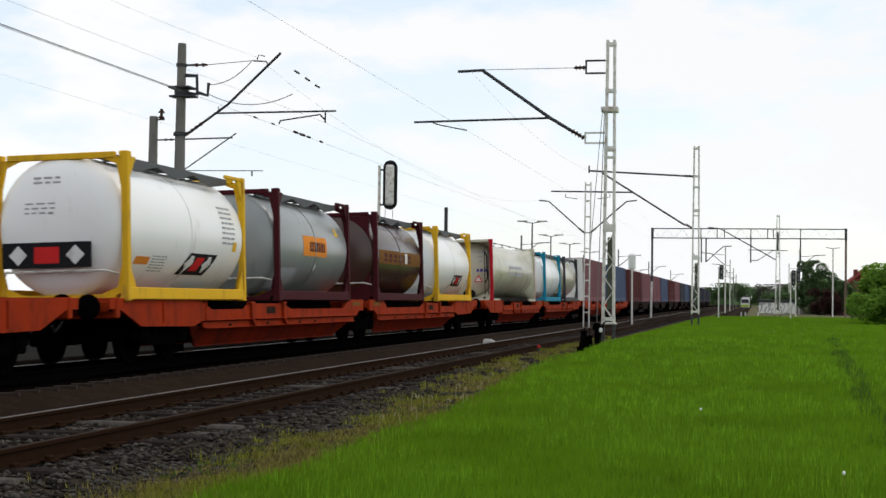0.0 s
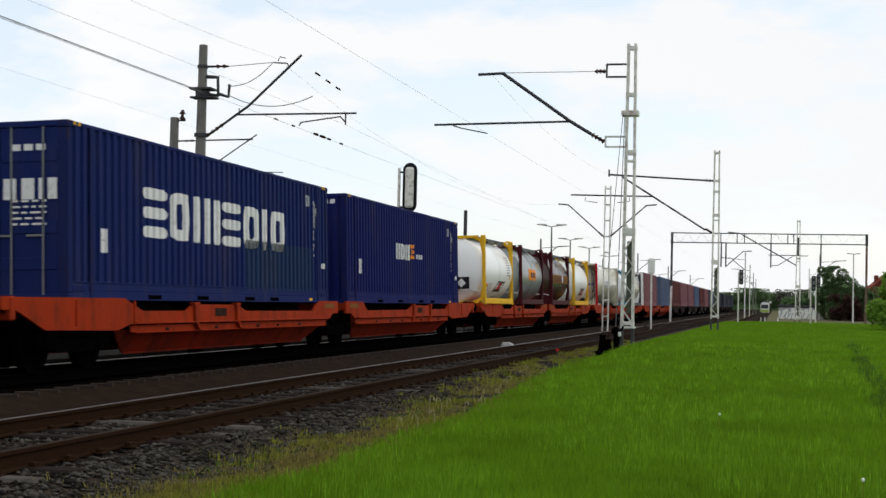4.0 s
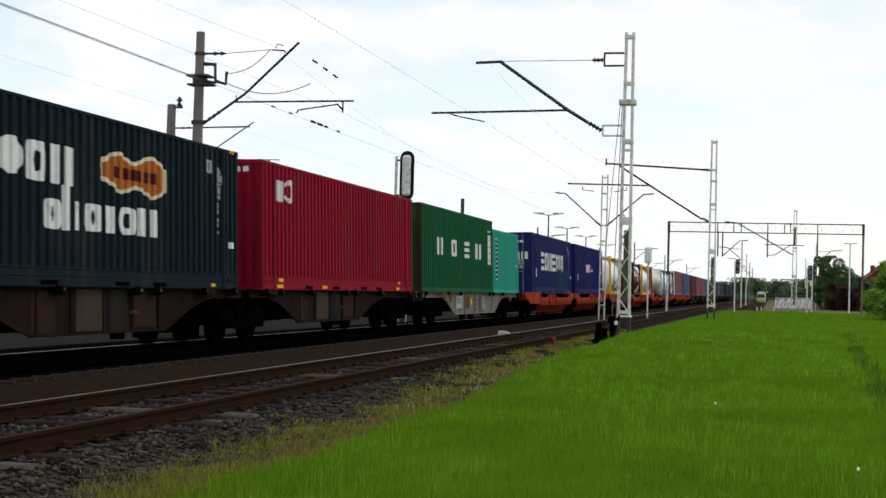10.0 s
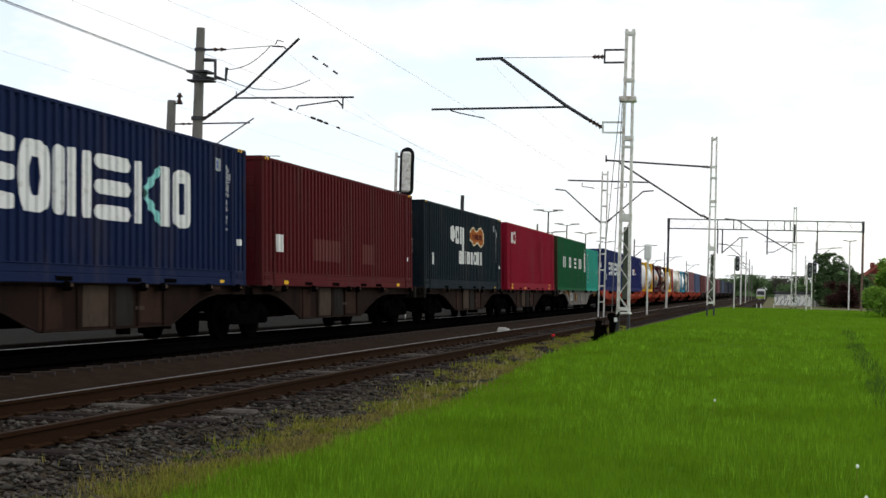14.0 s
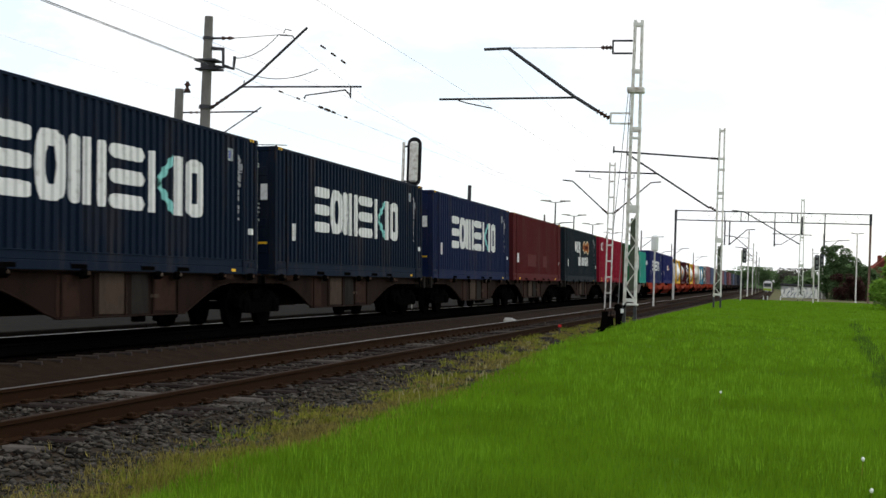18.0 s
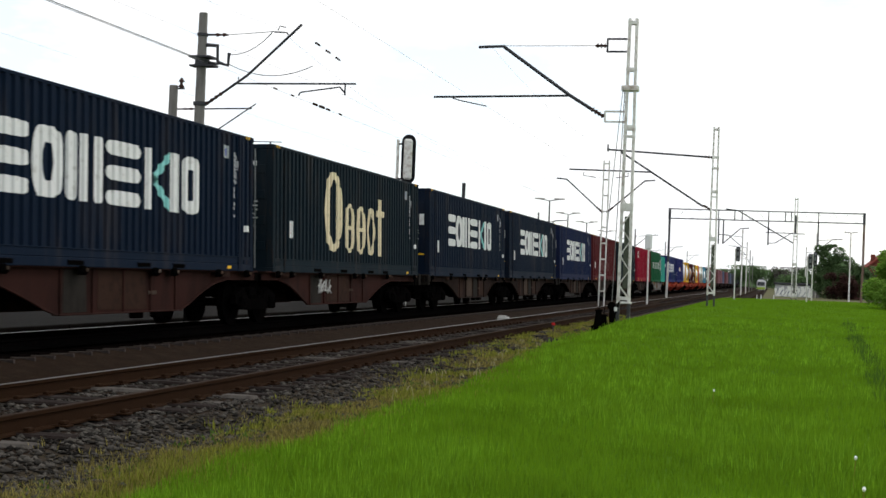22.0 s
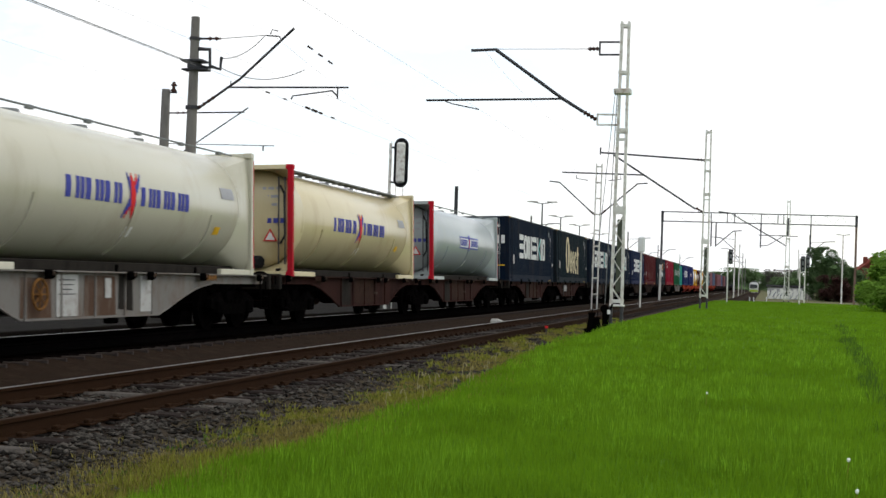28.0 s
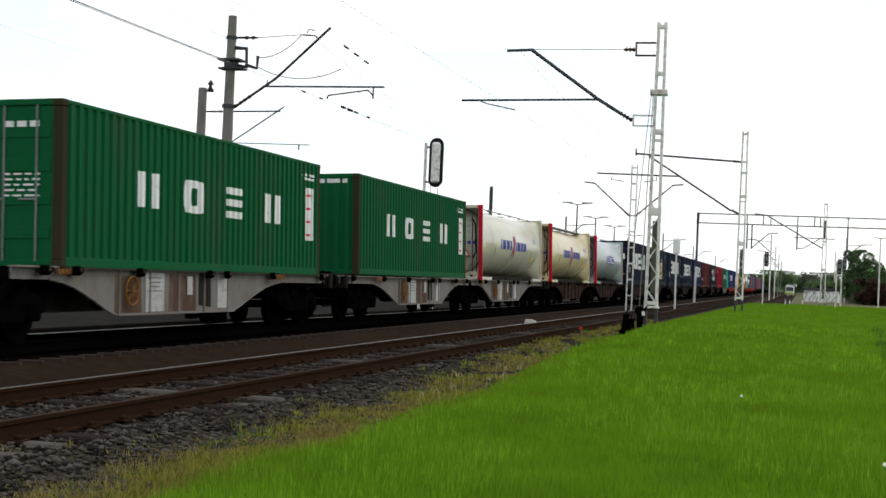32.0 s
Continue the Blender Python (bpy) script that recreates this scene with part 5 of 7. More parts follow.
def pocket_wagon(label):
    """An orange articulated twin wagon of two sections on three bogies; its origin is over the joint."""
    c = thing("twin_wagon", label, "wagon", "wagons of the freight train")
    m = "wagon_orange"
    for k in (-1, 1):
        at = lambda pts: [(k * d, z) for d, z in pts]
        for x in (-1, 1):
            up = [(0.37, 0.86), (0.8, 0.86), (1.15, 0.72), (12.6, 0.72), (13.1, 0.62), (15.6, 0.66), (16.5, 0.98), (16.9, 0.98), (16.9, 1.17), (12.8, 1.17), (12.1, 0.95), (10.1, 0.95), (9.8, 1.07), (7.5, 1.07), (6.95, 0.94), (2.38, 0.93), (1.95, 1.17), (0.37, 1.17)]
            beam = part("upper_side_beam", Form().prism(at(up), "x", x * 1.2 - 0.03, x * 1.2 + 0.03), m, c)
            # the lower plate leans inwards towards its foot
            lo = [(0.85, 0.78), (2.15, 0.21), (12.1, 0.21), (13.0, 0.62)]
            n, f = len(lo), Form()
            vs = []
            for t in (0.0, -0.03):
                vs += [(x * (0.82 + t + 0.40 * (z - 0.21) / 0.57), k * d, z) for d, z in lo]
            fs = [tuple(range(n)), tuple(range(2 * n - 1, n - 1, -1))] + [(q, n + q, n + (q + 1) % n, (q + 1) % n) for q in range(n)]
            f.add(vs, fs if x * k < 0 else [g[::-1] for g in fs])
            # shade below the beam is painted in with the darker orange
            plate = part("lower_side_plate", f, "shaded_orange", c, "lower plate painted darker for its shade")
            part("lower_lip", Form().box((x * 0.82, k * 7.1, 0.205), (0.05, 9.9, 0.03), 0.006), "shaded_orange", plate)
            part("sub_beam", Form().box((x * 1.175, k * 6.9, 0.64), (0.05, 11.2, 0.12), 0.01), m, beam)
            part("beam_flange", Form().box((x * 1.22, k * 6.9, 0.735), (0.11, 11.0, 0.028), 0.006), m, beam)
            part("foot_flange", Form().box((x * 1.20, k * 6.9, 0.57), (0.10, 11.0, 0.022), 0.006), m, beam)
            for d in (7.55, 9.75):
                post = Form().prism(at([(d - 0.07, 1.08), (d + 0.07, 1.08), (d + 0.06, 0.74), (d - 0.10, 0.6), (d - 0.22, 0.57), (d - 0.1, 0.72)]), "x", x * 1.25 - 0.04, x * 1.25 + 0.04)
                part("curved_bracket", post, m, beam)
                part("bracket_cap", Form().box((x * 1.235, k * d, 1.085), (0.12, 0.26, 0.05), 0.012), m, beam)
            for d in (12.45, 14.6):
                part("end_rib", Form().box((x * 1.24, k * d, 0.92), (0.03, 0.05, 0.42), 0.008), m, beam)
            for d in (3.4, 4.9, 6.2, 8.6, 11.0):
                part("lashing_ring", Form().box((x * 1.215, k * d, 0.62), (0.03, 0.12, 0.05), 0.012), "sooty", beam)
            part("data_board", Form().box((x * 1.234, k * 1.1, 1.05), (0.008, 0.8, 0.11), 0.002), "ochre", c)
            part("oil_smear", Form().box((x * 1.233, k * 8.4, 0.92), (0.007, 0.62, 0.16), 0.002), "wagon_rust", c, "square dirty repainted patch")
        part("deck_end", Form().box((0, k * 14.9, 1.02), (2.34, 3.8, 0.2), 0.02), m, c)
        part("deck_end", Form().box((0, k * 1.2, 1.02), (2.34, 1.5, 0.2), 0.02), m, c)
        # floor and sill coloured near black for the shade inside the pocket
        part("pocket_floor", Form().box((0, k * 7.1, 0.36), (1.6, 9.6, 0.06), 0.01), "near_black_grime", c)
        part("centre_sill", Form().box((0, k * 7.5, 0.62), (0.5, 11.5, 0.3), 0.02), "near_black_grime", c)
        for d in (3.9, 8.7, 11.3):
            part("load_carrier", Form().prism(at([(d - 0.9, 0.9), (d + 0.9, 0.9), (d + 0.6, 1.14), (d - 0.6, 1.14)]), "x", -1.1, 1.1), "near_black_grime", c)
        part("equipment_box", Form().box((1.12, k * 13.4, 1.0), (0.2, 0.5, 0.2), 0.02), "steel", c)
        bogie(c, k * 14.3)
        buffers(c, k * 16.72, k, m)
    part("articulation", Form().box((0, 0, 0.9), (1.2, 0.7, 0.3), 0.04), "near_black_grime", c)
    bogie(c, 0.0)
    return c


# ---- the train: rear positions along it at the clip's start, front to rear ----
AXIS, CANT, FALL, LIFT = -12.08, -2.08, 0.0, 0.05
SPEED = [(0, 7.668), (4, 7.698), (8, 7.683), (12, 7.623), (16, 7.554), (20, 7.583), (24, 7.757), (28, 7.935), (32, 8.123)]


def gone(t):
    """Metres that the train has rolled since the start."""
    s = 0.0
    for (a, va), (b, vb) in zip(SPEED, SPEED[1:]):
        if t <= a:
            break
        e = min(t, b)
        ve = va + (vb - va) * (e - a) / (b - a)
        s += (va + ve) / 2 * (e - a)
    return s


def on_track(y, z=0.0):
    return pose(AXIS, y, FALL * (y - 20), math.degrees(FALL), CANT, 0) @ Matrix.Translation((0, 0, z))


train = []  # thing, place along the train, height


def load(ob, u, z=1.17):
    ob.matrix_basis = on_track(u, z)
    train.append((ob, u, z))
    return ob


sam = dry_container("navy blue 45-foot container with large white word mark, on a wagon", C45, HIGH, "navy", True, marks_modern)
load(sam, -152.2 + C45 / 2)
for u in (-121.9, -107.05):
    load(copy_thing(sam, sam.matrix_basis), u + C45 / 2)
sam2 = dry_container("blue 45-foot container with large white word mark, on a wagon", C45, HIGH, "deep_blue", True, marks_modern)
load(sam2, -91.9 + C45 / 2)
load(dry_container("dark slate-blue 45-foot container with tall cream word mark", C45, HIGH, "slate", True, marks_geest), -137.2 + C45 / 2)
load(dry_container("dull red-brown 45-foot container with lighter repainted patches", C45, HIGH, "maroon", True, marks_brown), -77.2 + C45 / 2)
load(dry_container("dark slate 45-foot container with white words and orange emblem", C45, HIGH, "slate", True, marks_dieren), -61.9 + C45 / 2)
load(dry_container("crimson red 45-foot container with small white initials", C45, HIGH, "crimson", False, marks_cai), -46.72 + C45 / 2)
load(dry_container("blue 45-foot container with white word mark and grey patch", C45, HIGH, "blue", True, marks_old), -9.75 + C45 / 2)
load(dry_container("bright blue 45-foot container with small white and orange mark", C45, HIGH, "royal", False, marks_unit), 5.6 + C45 / 2)
load(dry_container("green 40-foot container with large spaced white marks, doors at the rear", C40, HIGH, "green", True, marks_uasc_high), -31.85 + C40 / 2)
load(dry_container("green 40-foot container with large spaced white marks, doors at the rear", C40, LOW, "green", True, marks_uasc), -227.0 + C40 / 2)
load(dry_container("green 40-foot container with large spaced white marks, blank rear wall", C40, LOW, "green", False, marks_uasc), -211.75 + C40 / 2, 1.215)
load(dry_container("turquoise 20-foot container with an upright white name plate", C20, LOW, "teal", False, marks_teal), -19.57 + C20 / 2)
load(tank_container("long cream tank container with red rear posts and crossed emblem", C40, 2.68, "tank_cream", "red", "collar", marks_cross, 1.215, "red"), -197.0 + C40 / 2)
load(tank_container("long pale yellow tank container with red rear posts", C40, 2.68, "tank_yellow", "red", "collar", marks_cross, 1.215, "red"), -182.15 + C40 / 2)
load(tank_container("long pale blue tank container with red rear posts", C40, 2.68, "tank_blue", "red", "collar", marks_plate, 1.215, "red"), -167.2 + C40 / 2)
load(tank_container("white tank in a yellow frame with black hazard boards", C20, 2.68, "tank_white", "yellow", "beam", marks_white_tank, 1.30), 23.8 + C20 / 2)
load(tank_container("grey tank in a dark wine frame with orange name board", C20, 2.65, "tank_grey", "wine", "beam", marks_grey_tank, 1.28), 32.1 + C20 / 2)
load(tank_container("dark brown tank in a wine frame with ochre band", C20, 2.65, "tank_brown", "wine", "beam", marks_brown_tank, 1.27, solid=True), 41.1 + C20 / 2)
load(tank_container("white tank in a yellow frame with a dark board", C20, 2.65, "tank_white", "yellow", "beam", marks_yellow_frame, 1.28), 49.4 + C20 / 2)
load(tank_container("long beige tank container with red rear posts and dark boards", C40, 2.68, "tank_cream", "red", "collar", marks_dark_plate, 1.215, "red"), 60.8 + C40 / 2)
load(tank_container("white tank in a cyan blue frame", C20, 2.65, "tank_white", "cyan", "beam", None, 1.27), 76.2 + C20 / 2)
load(tank_container("grey-beige tank in a dark frame", C20, 2.65, "tank_cream", "steel", "beam", None, 1.2), 84.4 + C20 / 2)
# Greyed colours: the haze of distance is put into the far containers' paint.
FAR = [(94.6, "rose"), (112.6, "greyblue"), (129.6, "brick"), (144.8, "rose"), (160.0, "rose"), (175.2, "greyblue"), (190.4, "brick"), (205.6, "rose"), (220.8, "lead"),
       (236.0, "greyblue"), (251.2, "lead"), (266.4, "lead"), (281.6, "navy"), (296.8, "lead"), (312.0, "dusk"), (327.2, "lead"), (342.4, "dusk"), (357.6, "lead")]
WORDS = {"rose": "haze-greyed rose", "greyblue": "grey-blue", "crimson": "crimson red", "blue": "blue", "brick": "brick red", "lead": "lead grey", "navy": "navy blue", "dusk": "dusky grey"}
made = {}
for u, col in FAR:
    if col in made:
        load(copy_thing(made[col], made[col].matrix_basis), u + C45 / 2)
    else:
        made[col] = load(dry_container(WORDS[col] + " 45-foot container far along the train", C45, HIGH, col, True), u + C45 / 2)

part("rear_cover", Form().box((0, -C45 / 2 - 0.012, HIGH / 2), (W20 - 0.12, 0.02, HIGH - 0.1), 0.006), "white", made["rose"], "white rear cover")
def couple(u_rear, u_front, length):
    """Half-way between the middles of two loads."""
    return (u_rear + u_front + length) / 2


brown = twin_flat("rusty brown articulated container wagon with patched side sills", "wagon_brown", 15.0)
load(brown, couple(-91.9, -77.2, C45), LIFT)
load(copy_thing(brown, brown.matrix_basis), couple(-61.9, -46.72, C45), LIFT)
load(copy_thing(brown, brown.matrix_basis), couple(-121.9, -107.05, C45), LIFT)
distant = far_flat("rusty brown container wagon far along the train", 15.2)
load(distant, couple(FAR[2][0], FAR[3][0], C45), LIFT)
for k in range(4, len(FAR) - 1, 2):
    load(copy_thing(distant, distant.matrix_basis), couple(FAR[k][0], FAR[k + 1][0], C45), LIFT)
dull = twin_flat("dark red-brown articulated container wagon, dull with dust", "wagon_maroon", 15.0)
load(dull, couple(-152.2, -137.2, C45), LIFT)
load(copy_thing(dull, dull.matrix_basis), couple(-182.15, -167.2, C40), LIFT)
scrawl = [[(-3.2 + 0.16 * k + 0.12 * math.sin(2.3 * k + p), 0.80 + 0.17 * math.sin(1.9 * k + 1.3 * p)) for k in range(7)] for p in range(3)]
for pts in scrawl:  # sprayed on the rear section's sill only
    part("paint_scrawl", Form().chain([(1.115, 7.5 + a, b) for a, b in pts], 0.022, 5), "pale_board", dull, "pale sprayed scrawl on the sill")
grey = twin_flat("dirty grey articulated container wagon with orange brake wheels", "wagon_grey", 15.0)
load(grey, couple(-211.75, -197.0, C40), LIFT)
load(copy_thing(grey, grey.matrix_basis), couple(-242.1, -227.0, C40), LIFT)
load(long_flat("long light grey container wagon under two containers"), -22.6, LIFT)
twin = pocket_wagon("orange articulated twin wagon, stained with rust and dirt")
load(twin, 5.1, LIFT)
for u in (40.1, 75.6, 111.1):
    load(copy_thing(twin, twin.matrix_basis), u, LIFT)


# ---- ground ----
def ground_z(x, y):
    prof = [(-1500, -0.9), (-60, -0.55), (-16.4, -0.45), (-14.4, -0.36), (-13.7, -0.17), (-10.6, -0.13), (-9.6, -0.27), (-8.7, -0.24), (-8.2, -0.16), (-5.55, -0.16), (-5.1, -0.24), (-4.6, -0.2), (-3.2, -0.1), (0, -0.06), (6, -0.06), (60, -0.1), (1500, -0.6)]
    for (a, za), (b, zb) in zip(prof, prof[1:]):
        if x <= b:
            z = za + (zb - za) * (x - a) / (b - a)
            break
    up = min(1.0, max(0.0, (y - 17) / 26)) * min(1.0, max(0.0, (152 - y) / 40)) * min(1.0, max(0.0, (x + 5.0) / 1.1))
    z += 0.31 * up * up * (3 - 2 * up)  # the meadow swells beside the track
    far = min(max(y - 20, 0), 400)
    if x < -9.5:
        z += FALL * far
    if 60 < y:
        z -= 0.0006 * far
    if -16 < x < 30 and y < 140:
        z += 0.035 * noise.noise((x * 0.9, y * 0.6, 3.1)) * (1.0 if x > -5 else 0.5)
    return z


def grid_object(name, xs, ys, mat_of, mats, label, category):
    n = len(xs)
    vs = [(x, y, ground_z(x, y)) for y in ys for x in xs]
    fs = [(j * n + i, j * n + i + 1, (j + 1) * n + i + 1, (j + 1) * n + i) for j in range(len(ys) - 1) for i in range(n - 1)]
    me = bpy.data.meshes.new(name)
    me.from_pydata(vs, [], fs)
    for m in mats:
        me.materials.append(MAT[m])
    me.polygons.foreach_set("material_index", [mat_of((xs[i] + xs[i + 1]) / 2, (ys[j] + ys[j + 1]) / 2) for j in range(len(ys) - 1) for i in range(n - 1)])
    me.polygons.foreach_set("use_smooth", [True] * len(fs))
    ob = new(name, me)
    return tagged(ob, label, category, kind="structure")


def grass_edge(y):
    """Where the meadow ends towards the near track."""
    return -3.87 - 1.38 * min(1.0, max(0.0, (y - 18) / 20)) + 0.16 * noise.noise((0.35 * y, 1.7, 0)) + 0.09 * noise.noise((1.9 * y, 4.1, 0))


def path_line(y):
    """A narrow trodden line through the taller grass."""
    return 1.05 + 0.025 * y + 0.18 * noise.noise((0.11 * y, 7.3, 0))



gx = [-1500, -300, -60, -30, -16.4, -14.4, -13.7, -12.1, -10.75, -10.6, -10.1, -9.6, -9.1, -8.7, -8.2, -7.5, -6.9, -6.2, -5.55, -5.3] + [-5.2 + 0.2 * k for k in range(12)] + [-2.5 + 0.8 * k for k in range(6)] + [2.3, 2.6, 2.9] + [3.7 + 0.8 * k for k in range(7)] + [10, 14, 20, 30, 60, 150, 400, 1500]
gy = [-400, -100, -30, -20, -14, -10, -8, -6, -4, -2, 0, 2, 4] + [6 + 0.5 * k for k in range(90)] + [52 + 3 * k for k in range(30)] + [150, 170, 200, 250, 320, 420, 700, 1500, 3500]


def ground_mat(x, y):
    if y > 112 and -4.6 < x < -0.5:
        return 0
    if y > 128 and -60 < x < 60:
        return 2 if x > -5 else 0
    if x > grass_edge(y):
        return 1
    # strip under the train, its shade painted into the ballast
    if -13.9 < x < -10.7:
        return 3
    if x < -60:
        return 2
    return 4 if x > -5.5 and y < 110 else 0


grid_object("ground", gx, gy, ground_mat, ["ballast", "turf", "soil", "shaded_oily_ballast", "gravel"], "meadow, track ballast and trodden soil in one sheet", "ground")
platform = thing("platform", "low grey asphalt platform with a pale kerb beyond the train", "platform", kind="structure")
part("platform_surface", Form().box((-22.4, 130, -0.40), (11.4, 300, 0.3), 0.02), "asphalt", platform)
for k in range(75):
    part("kerb_stone", Form().box((-16.55, -18 + 4.0 * k, -0.40), (0.2, 3.97, 0.33), 0.02), "asphalt", platform)


# ---- tracks ----
def rail_form(x, z, y0, y1, tilt=0.0):
    p = [(-0.065, -0.172), (0.065, -0.172), (0.065, -0.158), (0.012, -0.145), (0.012, -0.045), (0.034, -0.034), (0.034, -0.004), (-0.034, -0.004), (-0.034, -0.034), (-0.012, -0.045), (-0.012, -0.145), (-0.065, -0.158)]
    return Form().prism([(x + a, z + b) for a, b in p], "y", y0, y1)


near_track = thing("near_track", "rusty single track on timber sleepers in grey ballast", "railway track", kind="structure")
for x in (-6.2, -7.69):
    r = part("rail", rail_form(x, 0.035 if x < -7 else 0.026, -40, 600), "rail", near_track)
    if x > -7:
        part("rail_head", Form().box((x, 280, 0.026), (0.05, 640, 0.006), 0.002), "dull_head", r, "dull rusty running surface")
    else:
        part("rail_head", Form().box((x + 0.006, 280, 0.035), (0.034, 640, 0.008), 0.003), "railhead", r)
plank = Form().box((0, 0, 0), (2.6, 0.25, 0.14), 0.02).mesh("sleeper", MAT["timber"])
pale_plank = Form().box((0, 0, 0), (2.6, 0.25, 0.14), 0.03).mesh("sleeper", MAT["old_timber"])
plate = Form().box((0, 0, 0), (0.34, 0.15, 0.02), 0.004).box((-0.11, 0, 0.025), (0.06, 0.1, 0.04), 0.01).box((0.11, 0, 0.025), (0.06, 0.1, 0.04), 0.01).mesh("tie_plate", MAT["rail"])
rng = random.Random(5)
for k in range(210):
    y = 5.0 + 0.62 * k
    ob = new("sleeper", pale_plank if k in (8, 9, 16, 17, 29, 40, 41, 55) else plank)
    ob.parent = near_track
    ob.matrix_basis = pose(-6.94 + rng.uniform(-0.05, 0.05), y + rng.uniform(-0.03, 0.03), -0.205 + rng.uniform(-0.02, 0.015), rng.uniform(-1, 1), 0, rng.uniform(-1.5, 1.5))
    if y < 45:
        for x in (-6.2, -7.69):
            ob = new("tie_plate", plate)
            ob.parent = near_track
            ob.matrix_basis = pose(x, y, -0.13)
train_track = thing("train_track", "main track on pale concrete sleepers under the train", "railway track", kind="structure")
for d in (-0.7525, 0.7525):
    f = rail_form(d, LIFT, -320, 720)
    # Rails coloured near black for oil and the train's shade; the far head stays bright.
    r = part("rail", f, "near_black_grime", train_track)
    part("rail_head", Form().box((d, 200, LIFT), (0.062, 1040, 0.008), 0.003), "railhead" if d < 0 else "near_black_grime", r)
train_track.matrix_basis = on_track(0)
# The sleepers take the ballast's colour with the painted shade; only their ends are pale.
block = Form().prism([(-1.2, -0.1), (-1.2, 0.0), (-1.14, 0.025), (1.14, 0.025), (1.2, 0.0), (1.2, -0.1)], "y", -0.09, 0.09).mesh("concrete_sleeper", MAT["shaded_oily_ballast"])
tip = Form().box((1.49, 0, -0.012), (0.40, 0.05, 0.07), 0.01).mesh("sleeper_end", MAT["sleeper"])
for k in range(150):
    ob = new("concrete_sleeper", block)
    ob.parent = train_track
    ob.matrix_basis = pose(0, 6 + 0.6 * k, LIFT - 0.235)
    end = new("sleeper_end", tip)
    end.parent = ob
lead = thing("crossover_track", "rusty rails of a crossover that leaves the near track", "railway track", kind="structure")
for d in (0, 1.505):
    pts = [(-7.69 + d - 0.00062 * max(0, y - 58) ** 2, y, 0.03) for y in range(58, 111, 4)]
    f = Form()
    for a, b in zip(pts, pts[1:]):
        f.bar((a[0], a[1], -0.03), (b[0], b[1], -0.03), 0.065, 0.13)
    part("rail", f, "rail", lead)
side = thing("side_track", "straight rusty track that runs away beside the meadow", "railway track", kind="structure")
for x in (-1.75, -3.25):
    part("rail", rail_form(x, 0.02, 118, 600), "rail", side)
for x, y in ((-1.3, 150), (-0.9, 152), (0.4, 158)):
    peg = thing("white_peg", "short white marker peg beside the side track", "marker", "white pegs", m=pose(x, y, -0.25))
    part("peg_post", Form().post((0, 0, 0), (0, 0, 0.55), 0.1, 0.1), "white", peg)



# ---- loose stones, grass and weeds ----
def scatter_mesh(name, base_v, base_f, place, scale, angle, jitter, mat, label, category, seed):
    """Many small copies of one form, each turned, sized and bent a little, in one mesh."""
    r = np.random.RandomState(seed)
    bv, n, k = np.array(base_v, float), len(place), len(base_v)
    ca, sa = np.cos(angle), np.sin(angle)
    v = bv[None] * scale[:, None, :] * (1 + jitter * r.uniform(-1, 1, (n, k, 1)))
    out = np.empty((n, k, 3))
    out[:, :, 0] = v[:, :, 0] * ca[:, None] - v[:, :, 1] * sa[:, None]
    out[:, :, 1] = v[:, :, 0] * sa[:, None] + v[:, :, 1] * ca[:, None]
    out[:, :, 2] = v[:, :, 2]
    out += place[:, None, :]
    bf = np.array(base_f)
    f = (bf[None] + (np.arange(n) * k)[:, None, None]).reshape(-1, 3)
    me = bpy.data.meshes.new(name)
    me.vertices.add(n * k)
    me.vertices.foreach_set("co", out.reshape(-1))
    me.loops.add(len(f) * 3)
    me.loops.foreach_set("vertex_index", f.reshape(-1).astype(np.int32))
    me.polygons.add(len(f))
    me.polygons.foreach_set("loop_start", np.arange(len(f), dtype=np.int32) * 3)
    me.materials.append(MAT[mat])
    me.update(calc_edges=True)
    me.validate()
    return tagged(new(name, me), label, category, kind="stuff")


OCTA_V = [(1, 0, 0), (-1, 0, 0), (0, 1, 0), (0, -1, 0), (0, 0, 0.8), (0, 0, -0.8)]
OCTA_F = [(0, 2, 4), (2, 1, 4), (1, 3, 4), (3, 0, 4), (2, 0, 5), (1, 2, 5), (3, 1, 5), (0, 3, 5)]
rs = np.random.RandomState(11)
n = 52000
sy = 7.5 * np.exp(rs.uniform(0, 1, n) * math.log(58 / 7.5))
sx = rs.uniform(-8.9, -4.2, n)
keep = ((sx > -5.75) & (sx < -4.2)) | (rs.uniform(0, 1, n) < 0.5)
keep &= (np.abs(sx + 6.2) > 0.09) & (np.abs(sx + 7.69) > 0.09)
sx, sy = sx[keep], sy[keep]
n = len(sx)
sz = np.array([ground_z(a, b) for a, b in zip(sx, sy)]) + 0.012
size = (0.010 + 0.040 * rs.uniform(0, 1, (n, 1)) ** 2.2) * rs.uniform(0.5, 1.5, (n, 3)) * np.array([[1, 1, 0.55]])
scatter_mesh("ballast_stones", OCTA_V, OCTA_F, np.stack([sx, sy, sz], 1), size, rs.uniform(0, 6.28, n), 0.35, "stone", "loose grey ballast stones along the near track", "ballast", 3)
BLADE_V = [(-0.5, 0, 0), (0.5, 0, 0), (-0.36, 0.16, 0.55), (0.36, 0.16, 0.55), (0, 0.5, 1)]
BLADE_F = [(0, 1, 3), (0, 3, 2), (2, 3, 4)]


path_of = np.vectorize(path_line)


